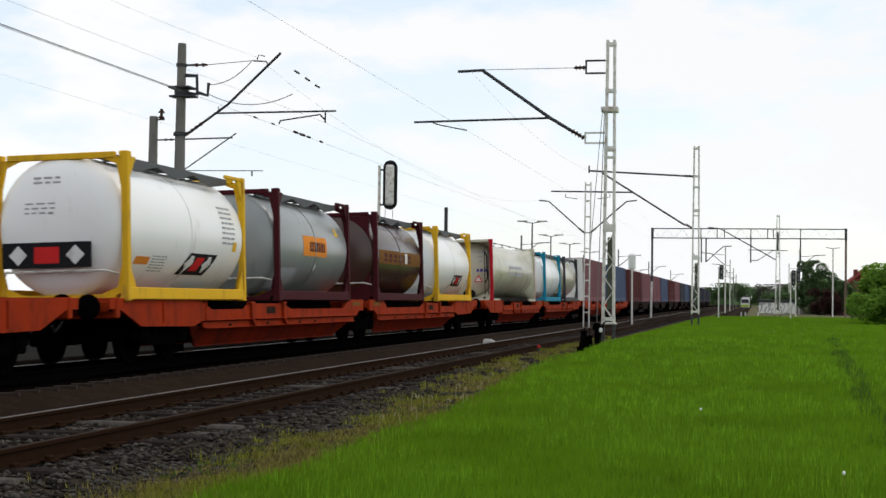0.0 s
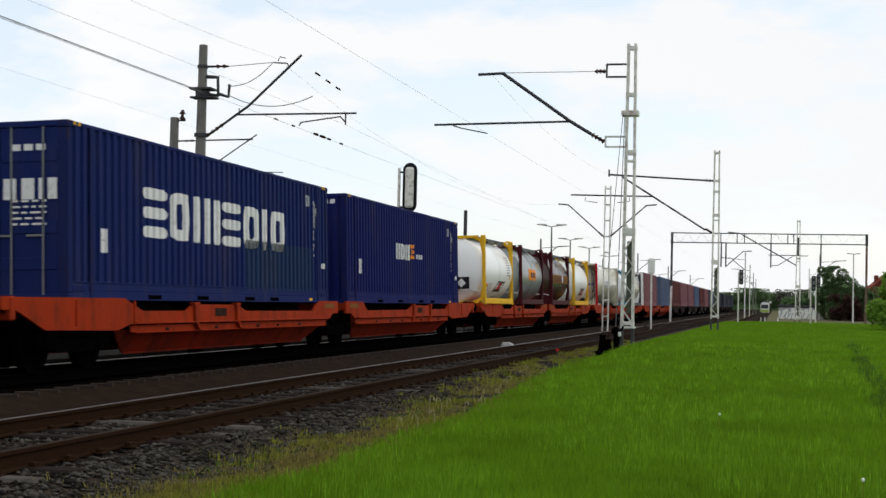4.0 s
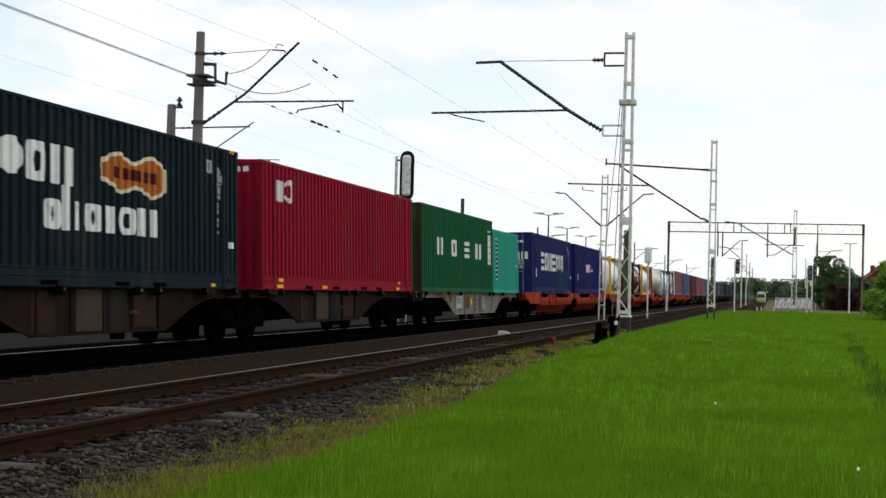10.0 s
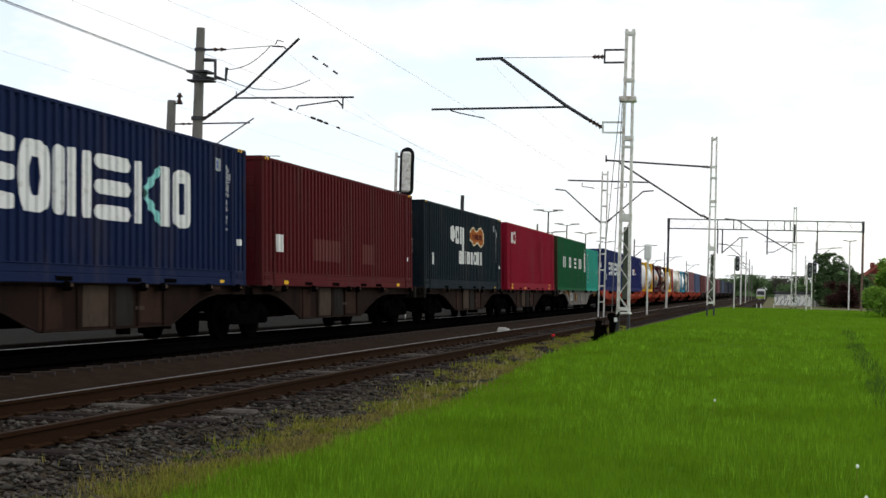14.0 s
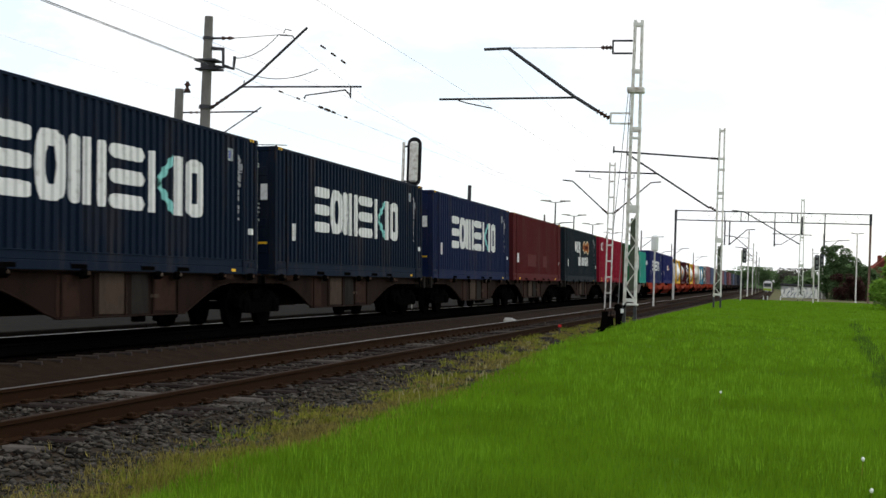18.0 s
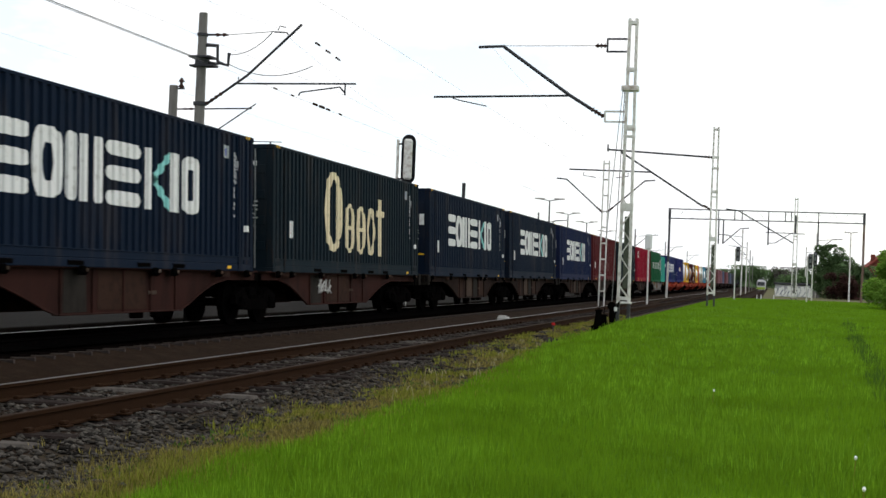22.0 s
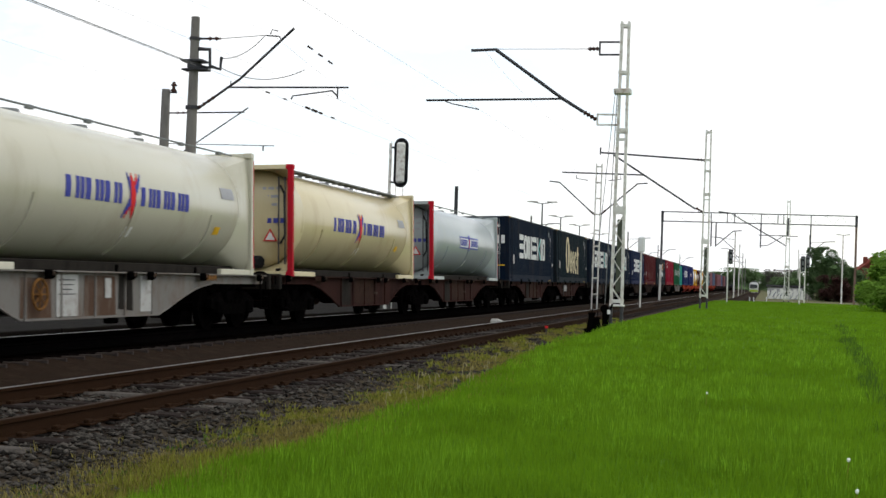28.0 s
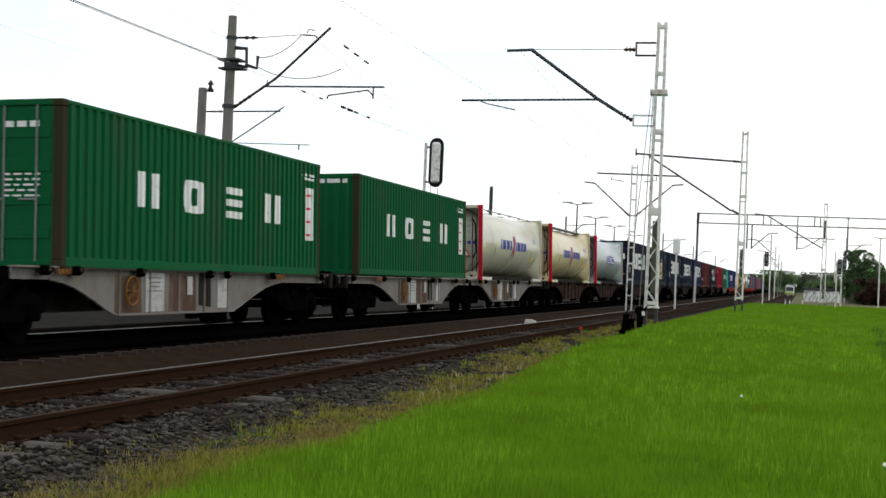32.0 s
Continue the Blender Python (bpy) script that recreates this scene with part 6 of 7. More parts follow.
def blades(name, n, ylo, yhi, inside, width, height, mat, label, seed, power=1.0):
    r = np.random.RandomState(seed)
    y = r.uniform(ylo, yhi, n) if ylo < 0 else ylo * np.exp(r.uniform(0, 1, n) ** power * math.log(yhi / ylo))
    x = inside(y, r)
    z = np.array([ground_z(a, b) for a, b in zip(x, y)]) - 0.01
    k = np.maximum(y / 10, 0.8) ** 0.6
    h = height * r.uniform(0.5, 1.3, n)
    clump = np.array([0.9 + 0.3 * noise.noise((a * 0.7, b * 0.7, 9)) for a, b in zip(x, y)])
    h = h * np.clip(clump, 0.45, 1.5)
    h = h * np.clip(1.15 - y / 90, 0.55, 1.0)
    s = np.stack([width * k * r.uniform(0.7, 1.3, n), h * r.uniform(0.2, 1.0, n), h], 1)
    return scatter_mesh(name, BLADE_V, BLADE_F, np.stack([x, y, z], 1), s, r.uniform(0, 6.28, n), 0.05, mat, label, "grass", seed)


edge_of = np.vectorize(grass_edge)
def tufts(name, x, y, per, spread, height, width, lean, mat, label, seed):
    """Blades gathered in tufts that lean outwards from each tuft's middle."""
    r = np.random.RandomState(seed)
    n = len(x) * per
    tall = np.repeat(r.uniform(0.55, 1.35, len(x)), per)
    dx, dy = r.normal(0, 1, n), r.normal(0, 1, n)
    px, py = np.repeat(x, per) + spread * dx, np.repeat(y, per) + spread * dy
    pz = np.array([ground_z(a, b) for a, b in zip(px, py)]) - 0.01
    h = height * tall * r.uniform(0.5, 1.15, n)
    wide = width * np.maximum(py / 10, 0.8) ** 0.6 * r.uniform(0.7, 1.3, n)
    size = np.stack([wide, h * lean * r.uniform(0.2, 1.6, n), h], 1)
    return scatter_mesh(name, BLADE_V, BLADE_F, np.stack([px, py, pz], 1), size, np.arctan2(-dx, dy) + r.normal(0, 0.5, n), 0.05, mat, label, "grass", seed)


def spots(n, ylo, yhi, inside, seed, bare=None, grain=1.0):
    """Places for tufts: denser nearby, with bare patches where bare is given."""
    r = np.random.RandomState(seed)
    y = ylo * np.exp(r.uniform(0, 1, n) * math.log(yhi / ylo))
    x = inside(y, r)
    if bare is not None:
        keep = np.array([noise.noise((a * 0.9 * grain, b * 0.55 * grain, seed)) + 0.6 * noise.noise((a * 3.1 * grain, b * 2.2 * grain, seed)) for a, b in zip(x, y)]) > bare
        x, y = x[keep], y[keep]
    return x, y


wide = lambda y: 0.115 * y + 1.6
blades("meadow_grass", 270000, 7.2, 130, lambda y, r: edge_of(y) + (wide(y) - edge_of(y)) * r.uniform(0, 1, len(y)), 0.008, 0.12, "blade", "lush green meadow grass", 21)
blades("verge_grass", 50000, -6, 7.6, lambda y, r: edge_of(y) + (9.5 - edge_of(y)) * r.uniform(0, 1, len(y)), 0.012, 0.12, "blade", "lush green grass round the viewpoint", 25)
blades("verge_grass", 40000, 8, 60, lambda y, r: wide(y) + 8 * r.uniform(0, 1, len(y)), 0.014, 0.13, "blade", "lush green meadow grass at the far side", 26)
tx, ty = spots(9000, 7.2, 42, lambda y, r: edge_of(y) + 0.05 + (wide(y) - edge_of(y)) * r.uniform(0, 1, len(y)), 31, -0.05, 0.5)
tufts("grass_tufts", tx, ty, 9, 0.03, 0.145, 0.006, 0.45, "tall_blade", "pale taller tufts standing in the meadow", 24)
tx, ty = spots(170, 14, 44, lambda y, r: path_of(y) + r.normal(0, 0.10, len(y)), 32)
tufts("rank_grass", tx, ty, 10, 0.05, 0.15, 0.009, 0.5, "leafy", "dark rank grass along a trodden line", 28)
tx, ty = spots(8500, 7.0, 55, lambda y, r: edge_of(y) + r.normal(-0.38, 0.36, len(y)), 33, -0.1)
tufts("dry_grass", tx, ty, 9, 0.05, 0.06, 0.008, 1.3, "dry", "matted straw-coloured grass at the meadow's edge", 22)
tx, ty = spots(1300, 7.0, 13, lambda y, r: edge_of(y) + r.normal(-0.6, 0.5, len(y)) - 0.25 * (y < 9.5), 36, 0.02)
tufts("dry_grass", tx, ty, 8, 0.06, 0.09, 0.007, 1.0, "dry", "taller straw-coloured grass in the stones", 29)
tx, ty = spots(4200, 7.2, 60, lambda y, r: edge_of(y) + r.normal(-0.4, 0.4, len(y)), 34, 0.08)
tufts("trackside_weeds", tx, ty, 10, 0.04, 0.09, 0.010, 0.8, "weed", "low yellow-green weeds in the ballast", 23)
tx, ty = spots(1500, 7.4, 45, lambda y, r: edge_of(y) + r.normal(-0.35, 0.35, len(y)), 35, 0.2)
tufts("leafy_weeds", tx, ty, 7, 0.04, 0.05, 0.024, 1.2, "leafy", "small broad-leaved weeds among the stones", 27)
rng = random.Random(8)
for k in range(22):  # nodding weeds along the edge
    y = rng.uniform(16, 32)
    x = grass_edge(y) + rng.uniform(-0.45, 0.1)
    h = rng.uniform(0.14, 0.32)
    d = rng.choice((-1, 1)) * rng.uniform(0.03, 0.07)
    f = Form().chain([(0, 0, 0), (0.01, 0.01, h * 0.6), (d * 0.3, 0.02, h * 0.93), (d * 0.6, 0.02, h), (d, 0.02, h * 0.95)], 0.004, 5)
    plant = thing("seeding_weed", "pale nodding weed stalk in the ballast", "weed", "weeds beside the track", m=pose(x, y, ground_z(x, y) - 0.01))
    part("stalk", f, "seed", plant)
    part("seed_head", Form().rod((d, 0.02, h * 0.95), (d * 1.25, 0.02, h * 0.95 - 0.04), 0.009, 7), "seed", plant)
for x, y in ((-0.59, 16.56), (0.62, 10.65), (0.59, 9.2)):
    plant = thing("dandelion_clock", "white dandelion seed head in the grass", "flower", "dandelions in the meadow", m=pose(x, y, ground_z(x, y)))
    part("stalk", Form().rod((0, 0, 0), (0.01, 0, 0.2), 0.004, 5), "weed", plant)
    part("seed_ball", Form().lathe([(0, 0.226), (0.009, 0.220), (0.013, 0.209), (0.009, 0.198), (0, 0.192)][::-1], 10, (0.01, 0, 0), "z"), "petal", plant)


# ---- overhead line masts ----
def insulator(f, p, q, r=0.075, n=4):
    p, q = Vector(p), Vector(q)
    f.rod(p, q, r * 0.45, 8)
    for k in range(n):
        a = p + (q - p) * ((k + 0.25) / n)
        f.rod(a, a + (q - p) * (0.4 / n), r, 10, r * 0.6)
    return f


def lattice_mast(parent, x, y, z0, z1, w0, w1, depth=0.2):
    """Two painted channel legs, narrowing upwards, with lacing low down and battens higher up."""
    edge = lambda s, z: x + s * (w0 + (w1 - w0) * (z - z0) / (z1 - z0)) / 2
    for s in (-1, 1):
        f = Form()
        f.post((edge(s, z0), y, z0), (edge(s, z1), y, z1), 0.075, depth)
        part("mast_leg", f, "silver", parent)
        f = Form().post((edge(s, z0), y, z0 - 0.8), (edge(s, z0), y, z0), 0.09, 0.14)
        part("foundation_stub", f, "steel", parent, "dark steel stub under the mast")
    for d in (-1, 1):
        z, s = z0 + 0.1, 1
        while z < z0 + (z1 - z0) * 0.36:
            z2 = z + 0.42
            part("lacing", Form().bar((edge(s, z), y + d * depth * 0.52, z), (edge(-s, z2), y + d * depth * 0.52, z2), 0.012, 0.03), "silver", parent)
            z, s = z2, -s
        for q, hh in ((0.015, 0.1), (0.335, 0.22), (0.585, 0.06), (0.615, 0.14), (0.755, 0.1), (0.82, 0.1), (0.985, 0.1)):
            z = z0 + (z1 - z0) * q
            part("batten", Form().box((x, y + d * depth * 0.54, z), (edge(1, z) - edge(-1, z) + 0.09, 0.012, hh), 0.003), "silver", parent)
    part("counterweight", Form().box((x + 0.03, y, z0 + 1.45), (0.15, 0.1, 2.1), 0.02), "mossy", parent, "dark stack of counterweights between the legs")
    return edge


mast = thing("catenary_mast", "silver lattice catenary mast with an arm over the near track", "mast", "catenary masts")
lattice_mast(mast, -4.14, 42, 0.68, 8.94, 0.31, 0.2)
f = Form()
for z in (8.35, 7.98):
    f.bar((-4.3, 42, z), (-4.88, 42, z), 0.06, 0.05)
f.post((-4.87, 42, 7.96), (-4.87, 42, 8.37), 0.05, 0.05)
part("upper_bracket", f, "steel", mast)
f = Form()
for z in (6.23, 5.93):
    f.bar((-4.3, 42, z), (-4.88, 42, z), 0.06, 0.05)
f.bar((-4.87, 42, 5.91), (-4.87, 42, 6.25), 0.05, 0.05)
part("lower_bracket", f, "silver", mast)
part("arm_insulator", insulator(Form(), (-4.9, 42, 6.08), (-5.3, 42, 6.31), 0.085), "insulator", mast)
part("tie_insulator", insulator(Form(), (-4.9, 42, 8.15), (-5.22, 42, 8.15), 0.08, 3), "insulator", mast)
part("cantilever_tube", Form().chain([(-5.3, 42, 6.31), (-5.94, 42, 6.70), (-7.95, 42, 8.12)], 0.05, 8), "steel", mast)
part("cantilever_head", Form().bar((-7.9, 42, 8.13), (-8.7, 42, 8.10), 0.09, 0.07), "steel", mast)
part("tie_rod", Form().rod((-5.2, 42, 8.15), (-7.9, 42, 8.14), 0.009), "steel", mast)
part("registration_tube", Form().chain([(-5.94, 42, 6.68), (-10.02, 42, 6.60)], 0.032), "steel", mast)
part("steady_arm", Form().chain([(-9.44, 42, 6.57), (-9.2, 42, 6.5), (-8.4, 42, 6.34)], 0.018), "steel", mast)
part("step_collar", Form().box((-4.16, 42, 6.9), (0.5, 0.34, 0.16), 0.02), "silver", mast)
part("balance_wire", Form().rod((-4.45, 41.8, 0.7), (-4.3, 41.8, 6.8), 0.012).rod((-4.7, 41.8, 2.4), (-4.35, 41.8, 6.9), 0.01), "wire", mast)
part("mast_base", Form().box((-4.12, 42, 0.68), (0.44, 0.3, 0.06), 0.02), "silver", mast)

mast = thing("catenary_mast", "slim silver lattice mast with a long dark arm", "mast", "catenary masts")
lattice_mast(mast, -2.84, 72, 0.72, 9.0, 0.33, 0.22)
part("top_arm", Form().chain([(-2.92, 72, 7.5), (-8.16, 72, 7.8)], 0.045, 8), "steel", mast)
part("tie_insulator", insulator(Form(), (-2.95, 72, 7.5), (-3.4, 72, 7.53), 0.09, 3), "insulator", mast)
part("diagonal_tube", Form().chain([(-3.36, 72, 5.08), (-6.9, 72, 7.32), (-7.5, 72, 7.7)], 0.045, 8), "steel", mast)
part("arm_insulator", insulator(Form(), (-2.95, 72, 4.9), (-3.35, 72, 5.14), 0.09), "insulator", mast)
part("hook", Form().rod((-8.14, 72, 7.7), (-8.14, 72, 8.05), 0.04), "steel", mast)

mast = thing("catenary_mast", "silver double mast between the tracks with arms to both sides", "mast", "catenary masts")
for x in (-9.84, -9.52):
    part("mast_leg", Form().post((x, 85, -0.3), (x + 0.03, 85, 8.3), 0.07, 0.14), "silver", mast)
for k in range(9):
    part("batten", Form().box((-9.67, 85, 0.6 + 0.94 * k), (0.36, 0.03, 0.1), 0.004), "silver", mast)
part("cross_tube", Form().chain([(-11.85, 85, 7.75), (-7.0, 85, 7.68)], 0.045, 8), "steel", mast)
for s in (-1, 1):
    part("side_arm", Form().chain([(-9.68 + 0.2 * s, 85, 5.3), (-9.68 + 2.3 * s, 85, 7.15), (-9.68 + 2.9 * s, 85, 7.2)], 0.04, 8), "steel", mast)
    part("arm_insulator", insulator(Form(), (-9.68 + 0.12 * s, 85, 5.25), (-9.68 + 0.5 * s, 85, 5.55), 0.09), "insulator", mast)
    part("steady_arm", Form().chain([(-9.68 + 1.3 * s, 85, 7.6), (-9.68 + 1.32 * s, 85, 7.4), (-9.68 + 0.6 * s, 85, 7.3)], 0.025), "steel", mast)


def concrete_mast(parent, x, y, z1, r0, r1):
    part("concrete_pole", Form().lathe([(0, -0.5), (r0, -0.5), (r1, z1 - 0.01), (r1 * 0.9, z1), (0, z1)][::-1], 14, (x, y, 0), "z"), "concrete", parent, smooth=True)


mast = thing("catenary_mast", "round weathered concrete mast behind the train with cantilever arms", "mast", "catenary masts")
concrete_mast(mast, -15.37, 36.9, 8.2, 0.19, 0.115)
# Added dark sleeve: puts shade on the pole's foot, seen under the train.
part("shade_sleeve", Form().lathe([(0.19, -0.5), (0.215, -0.5), (0.205, 1.0), (0.18, 1.0)][::-1], 14, (-15.37, 36.9, 0), "z"), "near_black_grime", mast)
part("steel_band", Form().lathe([(0.13, 6.78), (0.2, 6.78), (0.2, 6.92), (0.13, 6.92)][::-1], 14, (-15.35, 36.9, 0), "z").box((-15.35, 36.9, 6.98), (0.62, 0.5, 0.06), 0.01).box((-15.3, 36.9, 6.74), (0.7, 0.4, 0.05), 0.01), "steel", mast)
part("switch_bracket", Form().chain([(-15.25, 36.9, 7.32), (-14.92, 36.9, 7.3), (-14.9, 36.9, 6.8), (-15.25, 36.9, 6.85)], 0.055).chain([(-14.9, 36.9, 6.85), (-14.6, 36.9, 6.76), (-14.58, 36.9, 7.1)], 0.05), "steel", mast)
part("line_insulator", insulator(Form(), (-15.0, 36.9, 7.6), (-14.62, 36.9, 7.6), 0.06, 2), "insulator", mast)
part("line_bracket", Form().rod((-15.3, 36.9, 7.6), (-15.0, 36.9, 7.6), 0.03).lathe([(0.12, 7.56), (0.15, 7.56), (0.15, 7.64), (0.12, 7.64)][::-1], 14, (-15.37, 36.9, 0), "z"), "steel", mast)
part("stay_wire", Form().rod((-14.62, 36.9, 7.6), (-13.3, 36.9, 7.69), 0.01), "wire", mast)
part("lower_clamp", Form().lathe([(0.14, 5.66), (0.185, 5.66), (0.185, 5.76), (0.14, 5.76)][::-1], 14, (-15.37, 36.9, 0), "z").rod((-15.37, 36.9, 5.71), (-15.15, 36.9, 5.71), 0.04), "steel", mast)
part("diagonal_tube", Form().chain([(-15.15, 36.9, 5.72), (-14.02, 36.9, 6.5), (-12.53, 36.9, 7.88)], 0.035, 8), "steel", mast)
part("arm_insulator", insulator(Form(), (-15.2, 36.9, 5.7), (-14.7, 36.9, 6.03), 0.06), "insulator", mast)
part("horizontal_tube", Form().rod((-14.4, 36.9, 6.27), (-10.95, 36.9, 6.29), 0.025), "steel", mast)
part("drop_rod", Form().rod((-14.28, 36.9, 6.27), (-14.28, 36.9, 6.45), 0.015), "steel", mast)
part("steady_arm", Form().chain([(-12.55, 36.9, 5.96), (-12.5, 36.9, 6.05), (-11.4, 36.9, 6.2), (-11.25, 36.9, 6.05)], 0.022).rod((-11.25, 36.9, 5.98), (-11.25, 36.9, 6.28), 0.022), "steel", mast)
part("clamp", Form().chain([(-13.3, 36.9, 7.68), (-12.95, 36.9, 7.66), (-12.9, 36.9, 7.6)], 0.02).chain([(-13.2, 36.9, 7.72), (-13.15, 36.9, 7.84), (-12.98, 36.9, 7.8)], 0.014), "steel", mast)
loop = [(-14.58 + 1.25 * k / 8, 36.9, 7.05 + 0.65 * (k / 8) ** 2.2) for k in range(9)]
part("jumper_wire", Form().chain(loop, 0.012, 5), "wire", mast)
loop = [(-14.58 + 2.4 * k / 12, 36.9, 6.8 - 1.15 * (k / 12) * (1 - k / 12) - 0.04 * k / 12) for k in range(13)]
part("jumper_wire", Form().chain(loop, 0.012, 5), "wire", mast)
mast = thing("catenary_mast", "shorter concrete mast beyond with a thin straight arm", "mast", "catenary masts")
concrete_mast(mast, -18.3, 41.8, 6.85, 0.19, 0.13)
# The same added sleeve darkens this pole's foot in place of shade.
part("shade_sleeve", Form().lathe([(0.19, -0.5), (0.215, -0.5), (0.205, 1.0), (0.18, 1.0)][::-1], 14, (-18.3, 41.8, 0), "z"), "near_black_grime", mast)
part("knob_insulator", insulator(Form(), (-18.05, 41.8, 6.75), (-18.04, 41.8, 7.08), 0.11, 2), "insulator", mast)
part("knob_bracket", Form().bar((-18.3, 41.8, 6.75), (-17.94, 41.8, 6.75), 0.05, 0.05), "steel", mast)
part("straight_arm", Form().rod((-18.2, 41.8, 6.11), (-15.7, 41.8, 6.16), 0.024), "steel", mast)
part("arm_insulator", insulator(Form(), (-17.95, 41.8, 6.115), (-17.4, 41.8, 6.125), 0.045, 3), "insulator", mast)
part("diagonal_rod", Form().rod((-18.2, 41.8, 4.55), (-15.58, 41.8, 6.3), 0.02), "steel", mast)
part("low_arm", Form().rod((-18.2, 41.8, 5.16), (-14.7, 41.8, 5.14), 0.013).rod((-15.05, 41.8, 5.14), (-15.05, 41.8, 4.98), 0.025), "steel", mast)


# ---- gantry across the tracks, far masts ----
gantry = thing("catenary_gantry", "wide truss gantry over the tracks on slim posts", "gantry", "catenary masts")
for x, m in ((-9.86, "steel"), (8.52, "rust_post")):
    part("gantry_post", Form().post((x - 0.06, 143, -0.6), (x, 143, 3.2), 0.2, 0.2), "silver" if x < 0 else m, gantry)
    part("upper_post", Form().post((x, 143, 3.2), (x, 143, 7.4), 0.2, 0.2), m, gantry)
    part("post_head", Form().post((x, 143, 7.4), (x, 143, 8.5), 0.24, 0.24), "steel", gantry)
for z in (8.43, 7.5):
    part("truss_chord", Form().bar((-9.9, 143, z), (8.55, 143, z), 0.14, 0.1), "steel", gantry)
for k in range(26):
    a = -9.8 + 18.3 * k / 26
    part("truss_brace", Form().bar((a, 143, 7.5 if k % 2 else 8.43), (a + 18.3 / 26, 143, 8.43 if k % 2 else 7.5), 0.022, 0.02), "wire", gantry)
for a in (-5.15, -3.6, -2.9, -0.38, 1.2, 1.75, 4.3):
    part("truss_post", Form().bar((a, 143, 7.5), (a, 143, 8.43), 0.09, 0.08), "steel", gantry)
for a in (-5.1, -4.65, -0.38, 4.3):
    part("drop_post", Form().bar((a, 143, 7.5), (a, 143, 5.15), 0.13, 0.12, 0.01), "steel", gantry)
part("drop_arm", Form().chain([(-4.65, 143, 5.2), (-3.0, 143, 6.7), (-2.2, 143, 6.75)], 0.05), "steel", gantry)
part("drop_arm", Form().chain([(-0.38, 143, 5.35), (0.3, 143, 5.4), (1.75, 143, 6.35), (3.1, 143, 6.35)], 0.04), "steel", gantry)
mast = thing("catenary_mast", "dark and silver lattice mast before the gantry", "mast", "catenary masts")
edge = lattice_mast(mast, 1.92, 125, 0.3, 8.75, 0.40, 0.2)
part("diagonal_tube", Form().chain([(1.8, 125, 4.9), (-2.9, 125, 7.55), (-3.9, 125, 7.65)], 0.05), "steel", mast)
part("top_arm", Form().chain([(1.8, 125, 5.75), (-0.55, 125, 5.75)], 0.035), "steel", mast)
part("upper_leg_case", Form().box((1.90, 125, 6.5), (0.15, 0.24, 1.5), 0.02), "steel", mast)


def far_mast(x, y, h, arm, label):
    m = thing("catenary_mast", label, "mast", "catenary masts", m=pose(x, y, -0.6))
    part("mast_pole", Form().bar((0, 0, 0), (0, 0, h), 0.17, 0.17, 0.03), "silver" if x > -4 else "concrete", m)
    part("mast_arm", Form().chain([(0, 0, h - 2.3), (arm * 0.6, 0, h - 0.8), (arm, 0, h - 0.75)], 0.05), "steel", m)
    part("mast_tie", Form().rod((0, 0, h - 1.0), (arm, 0, h - 0.75), 0.03), "steel", m)


for x, y, h, a in ((-3.6, 185, 8.8, -3), (-3.9, 240, 8.8, -3), (-4.2, 300, 8.8, -3), (-4.4, 360, 8.8, -3), (-17.5, 190, 8.6, 3), (-17.8, 250, 8.6, 3), (-18, 320, 8.6, 3), (-24, 150, 8.6, 3), (-25, 215, 8.6, -3), (-23, 280, 8.6, 3), (5.6, 190, 8.8, 3.2), (5.9, 260, 8.8, 3)):
    far_mast(x, y, h, a, "slim distant catenary mast with one arm")


# ---- wires ----
def sagging(p, q, sag, n=14):
    p, q = Vector(p), Vector(q)
    return [p + (q - p) * (k / n) - Vector((0, 0, 4 * sag * (k / n) * (1 - k / n))) for k in range(n + 1)]


def line(label, pts, sag, r, droppers=None):
    w = thing("overhead_wire", label, "wire", "overhead wires")
    for p, q in zip(pts, pts[1:]):
        part("wire_span", Form().chain(sagging(p, q, sag), r, 5), "wire", w)
    return w


line("stranded feeder wire up to the concrete mast", [(-15.3, -40, 6.95), (-15.32, 36.9, 6.9)], 0.04, 0.012)
line("thin feeder wire beyond the concrete mast", [(-15.32, 36.9, 6.9), (-15.3, 100, 6.95), (-15.4, 165, 6.9)], 0.04, 0.0045)
line("second strand of the feeder wire", [(-15.22, -40, 6.87), (-15.24, 36.9, 6.84)], 0.04, 0.008)
line("bare messenger wire over the main track", [(-7, -25, 7.8), (-13.25, 36.9, 7.8), (-12.2, 85, 7.3), (-12.1, 143, 7.2), (-12.2, 200, 7.0), (-12.2, 320, 6.9)], 1.4, 0.0024)
line("contact wire over the main track", [(-12.0, -28, 5.75), (-11.25, 36.9, 5.98), (-12.1, 85, 5.6), (-12.0, 143, 5.5), (-12.1, 200, 5.4), (-12.1, 320, 5.2)], 0.03, 0.0026)
line("contact wire over the near track", [(-8.4, -30, 6.34), (-8.4, 42, 6.34), (-7.8, 85, 6.0), (-6.9, 143, 5.6), (-6.8, 240, 5.5)], 0.02, 0.0026)
line("messenger wire over the near track", [(-8.3, 42, 8.1), (-7.8, 72, 7.7), (-6.9, 143, 7.3), (-6.8, 240, 7.2)], 0.5, 0.0026)
line("thin wire over the far tracks", [(-18.9, -30, 7.0), (-18.9, 110, 7.0), (-19.5, 190, 7.0)], 0.1, 0.0022)
w = thing("section_insulator", "rows of brown insulators strung in the wires", "insulator", "overhead wires")
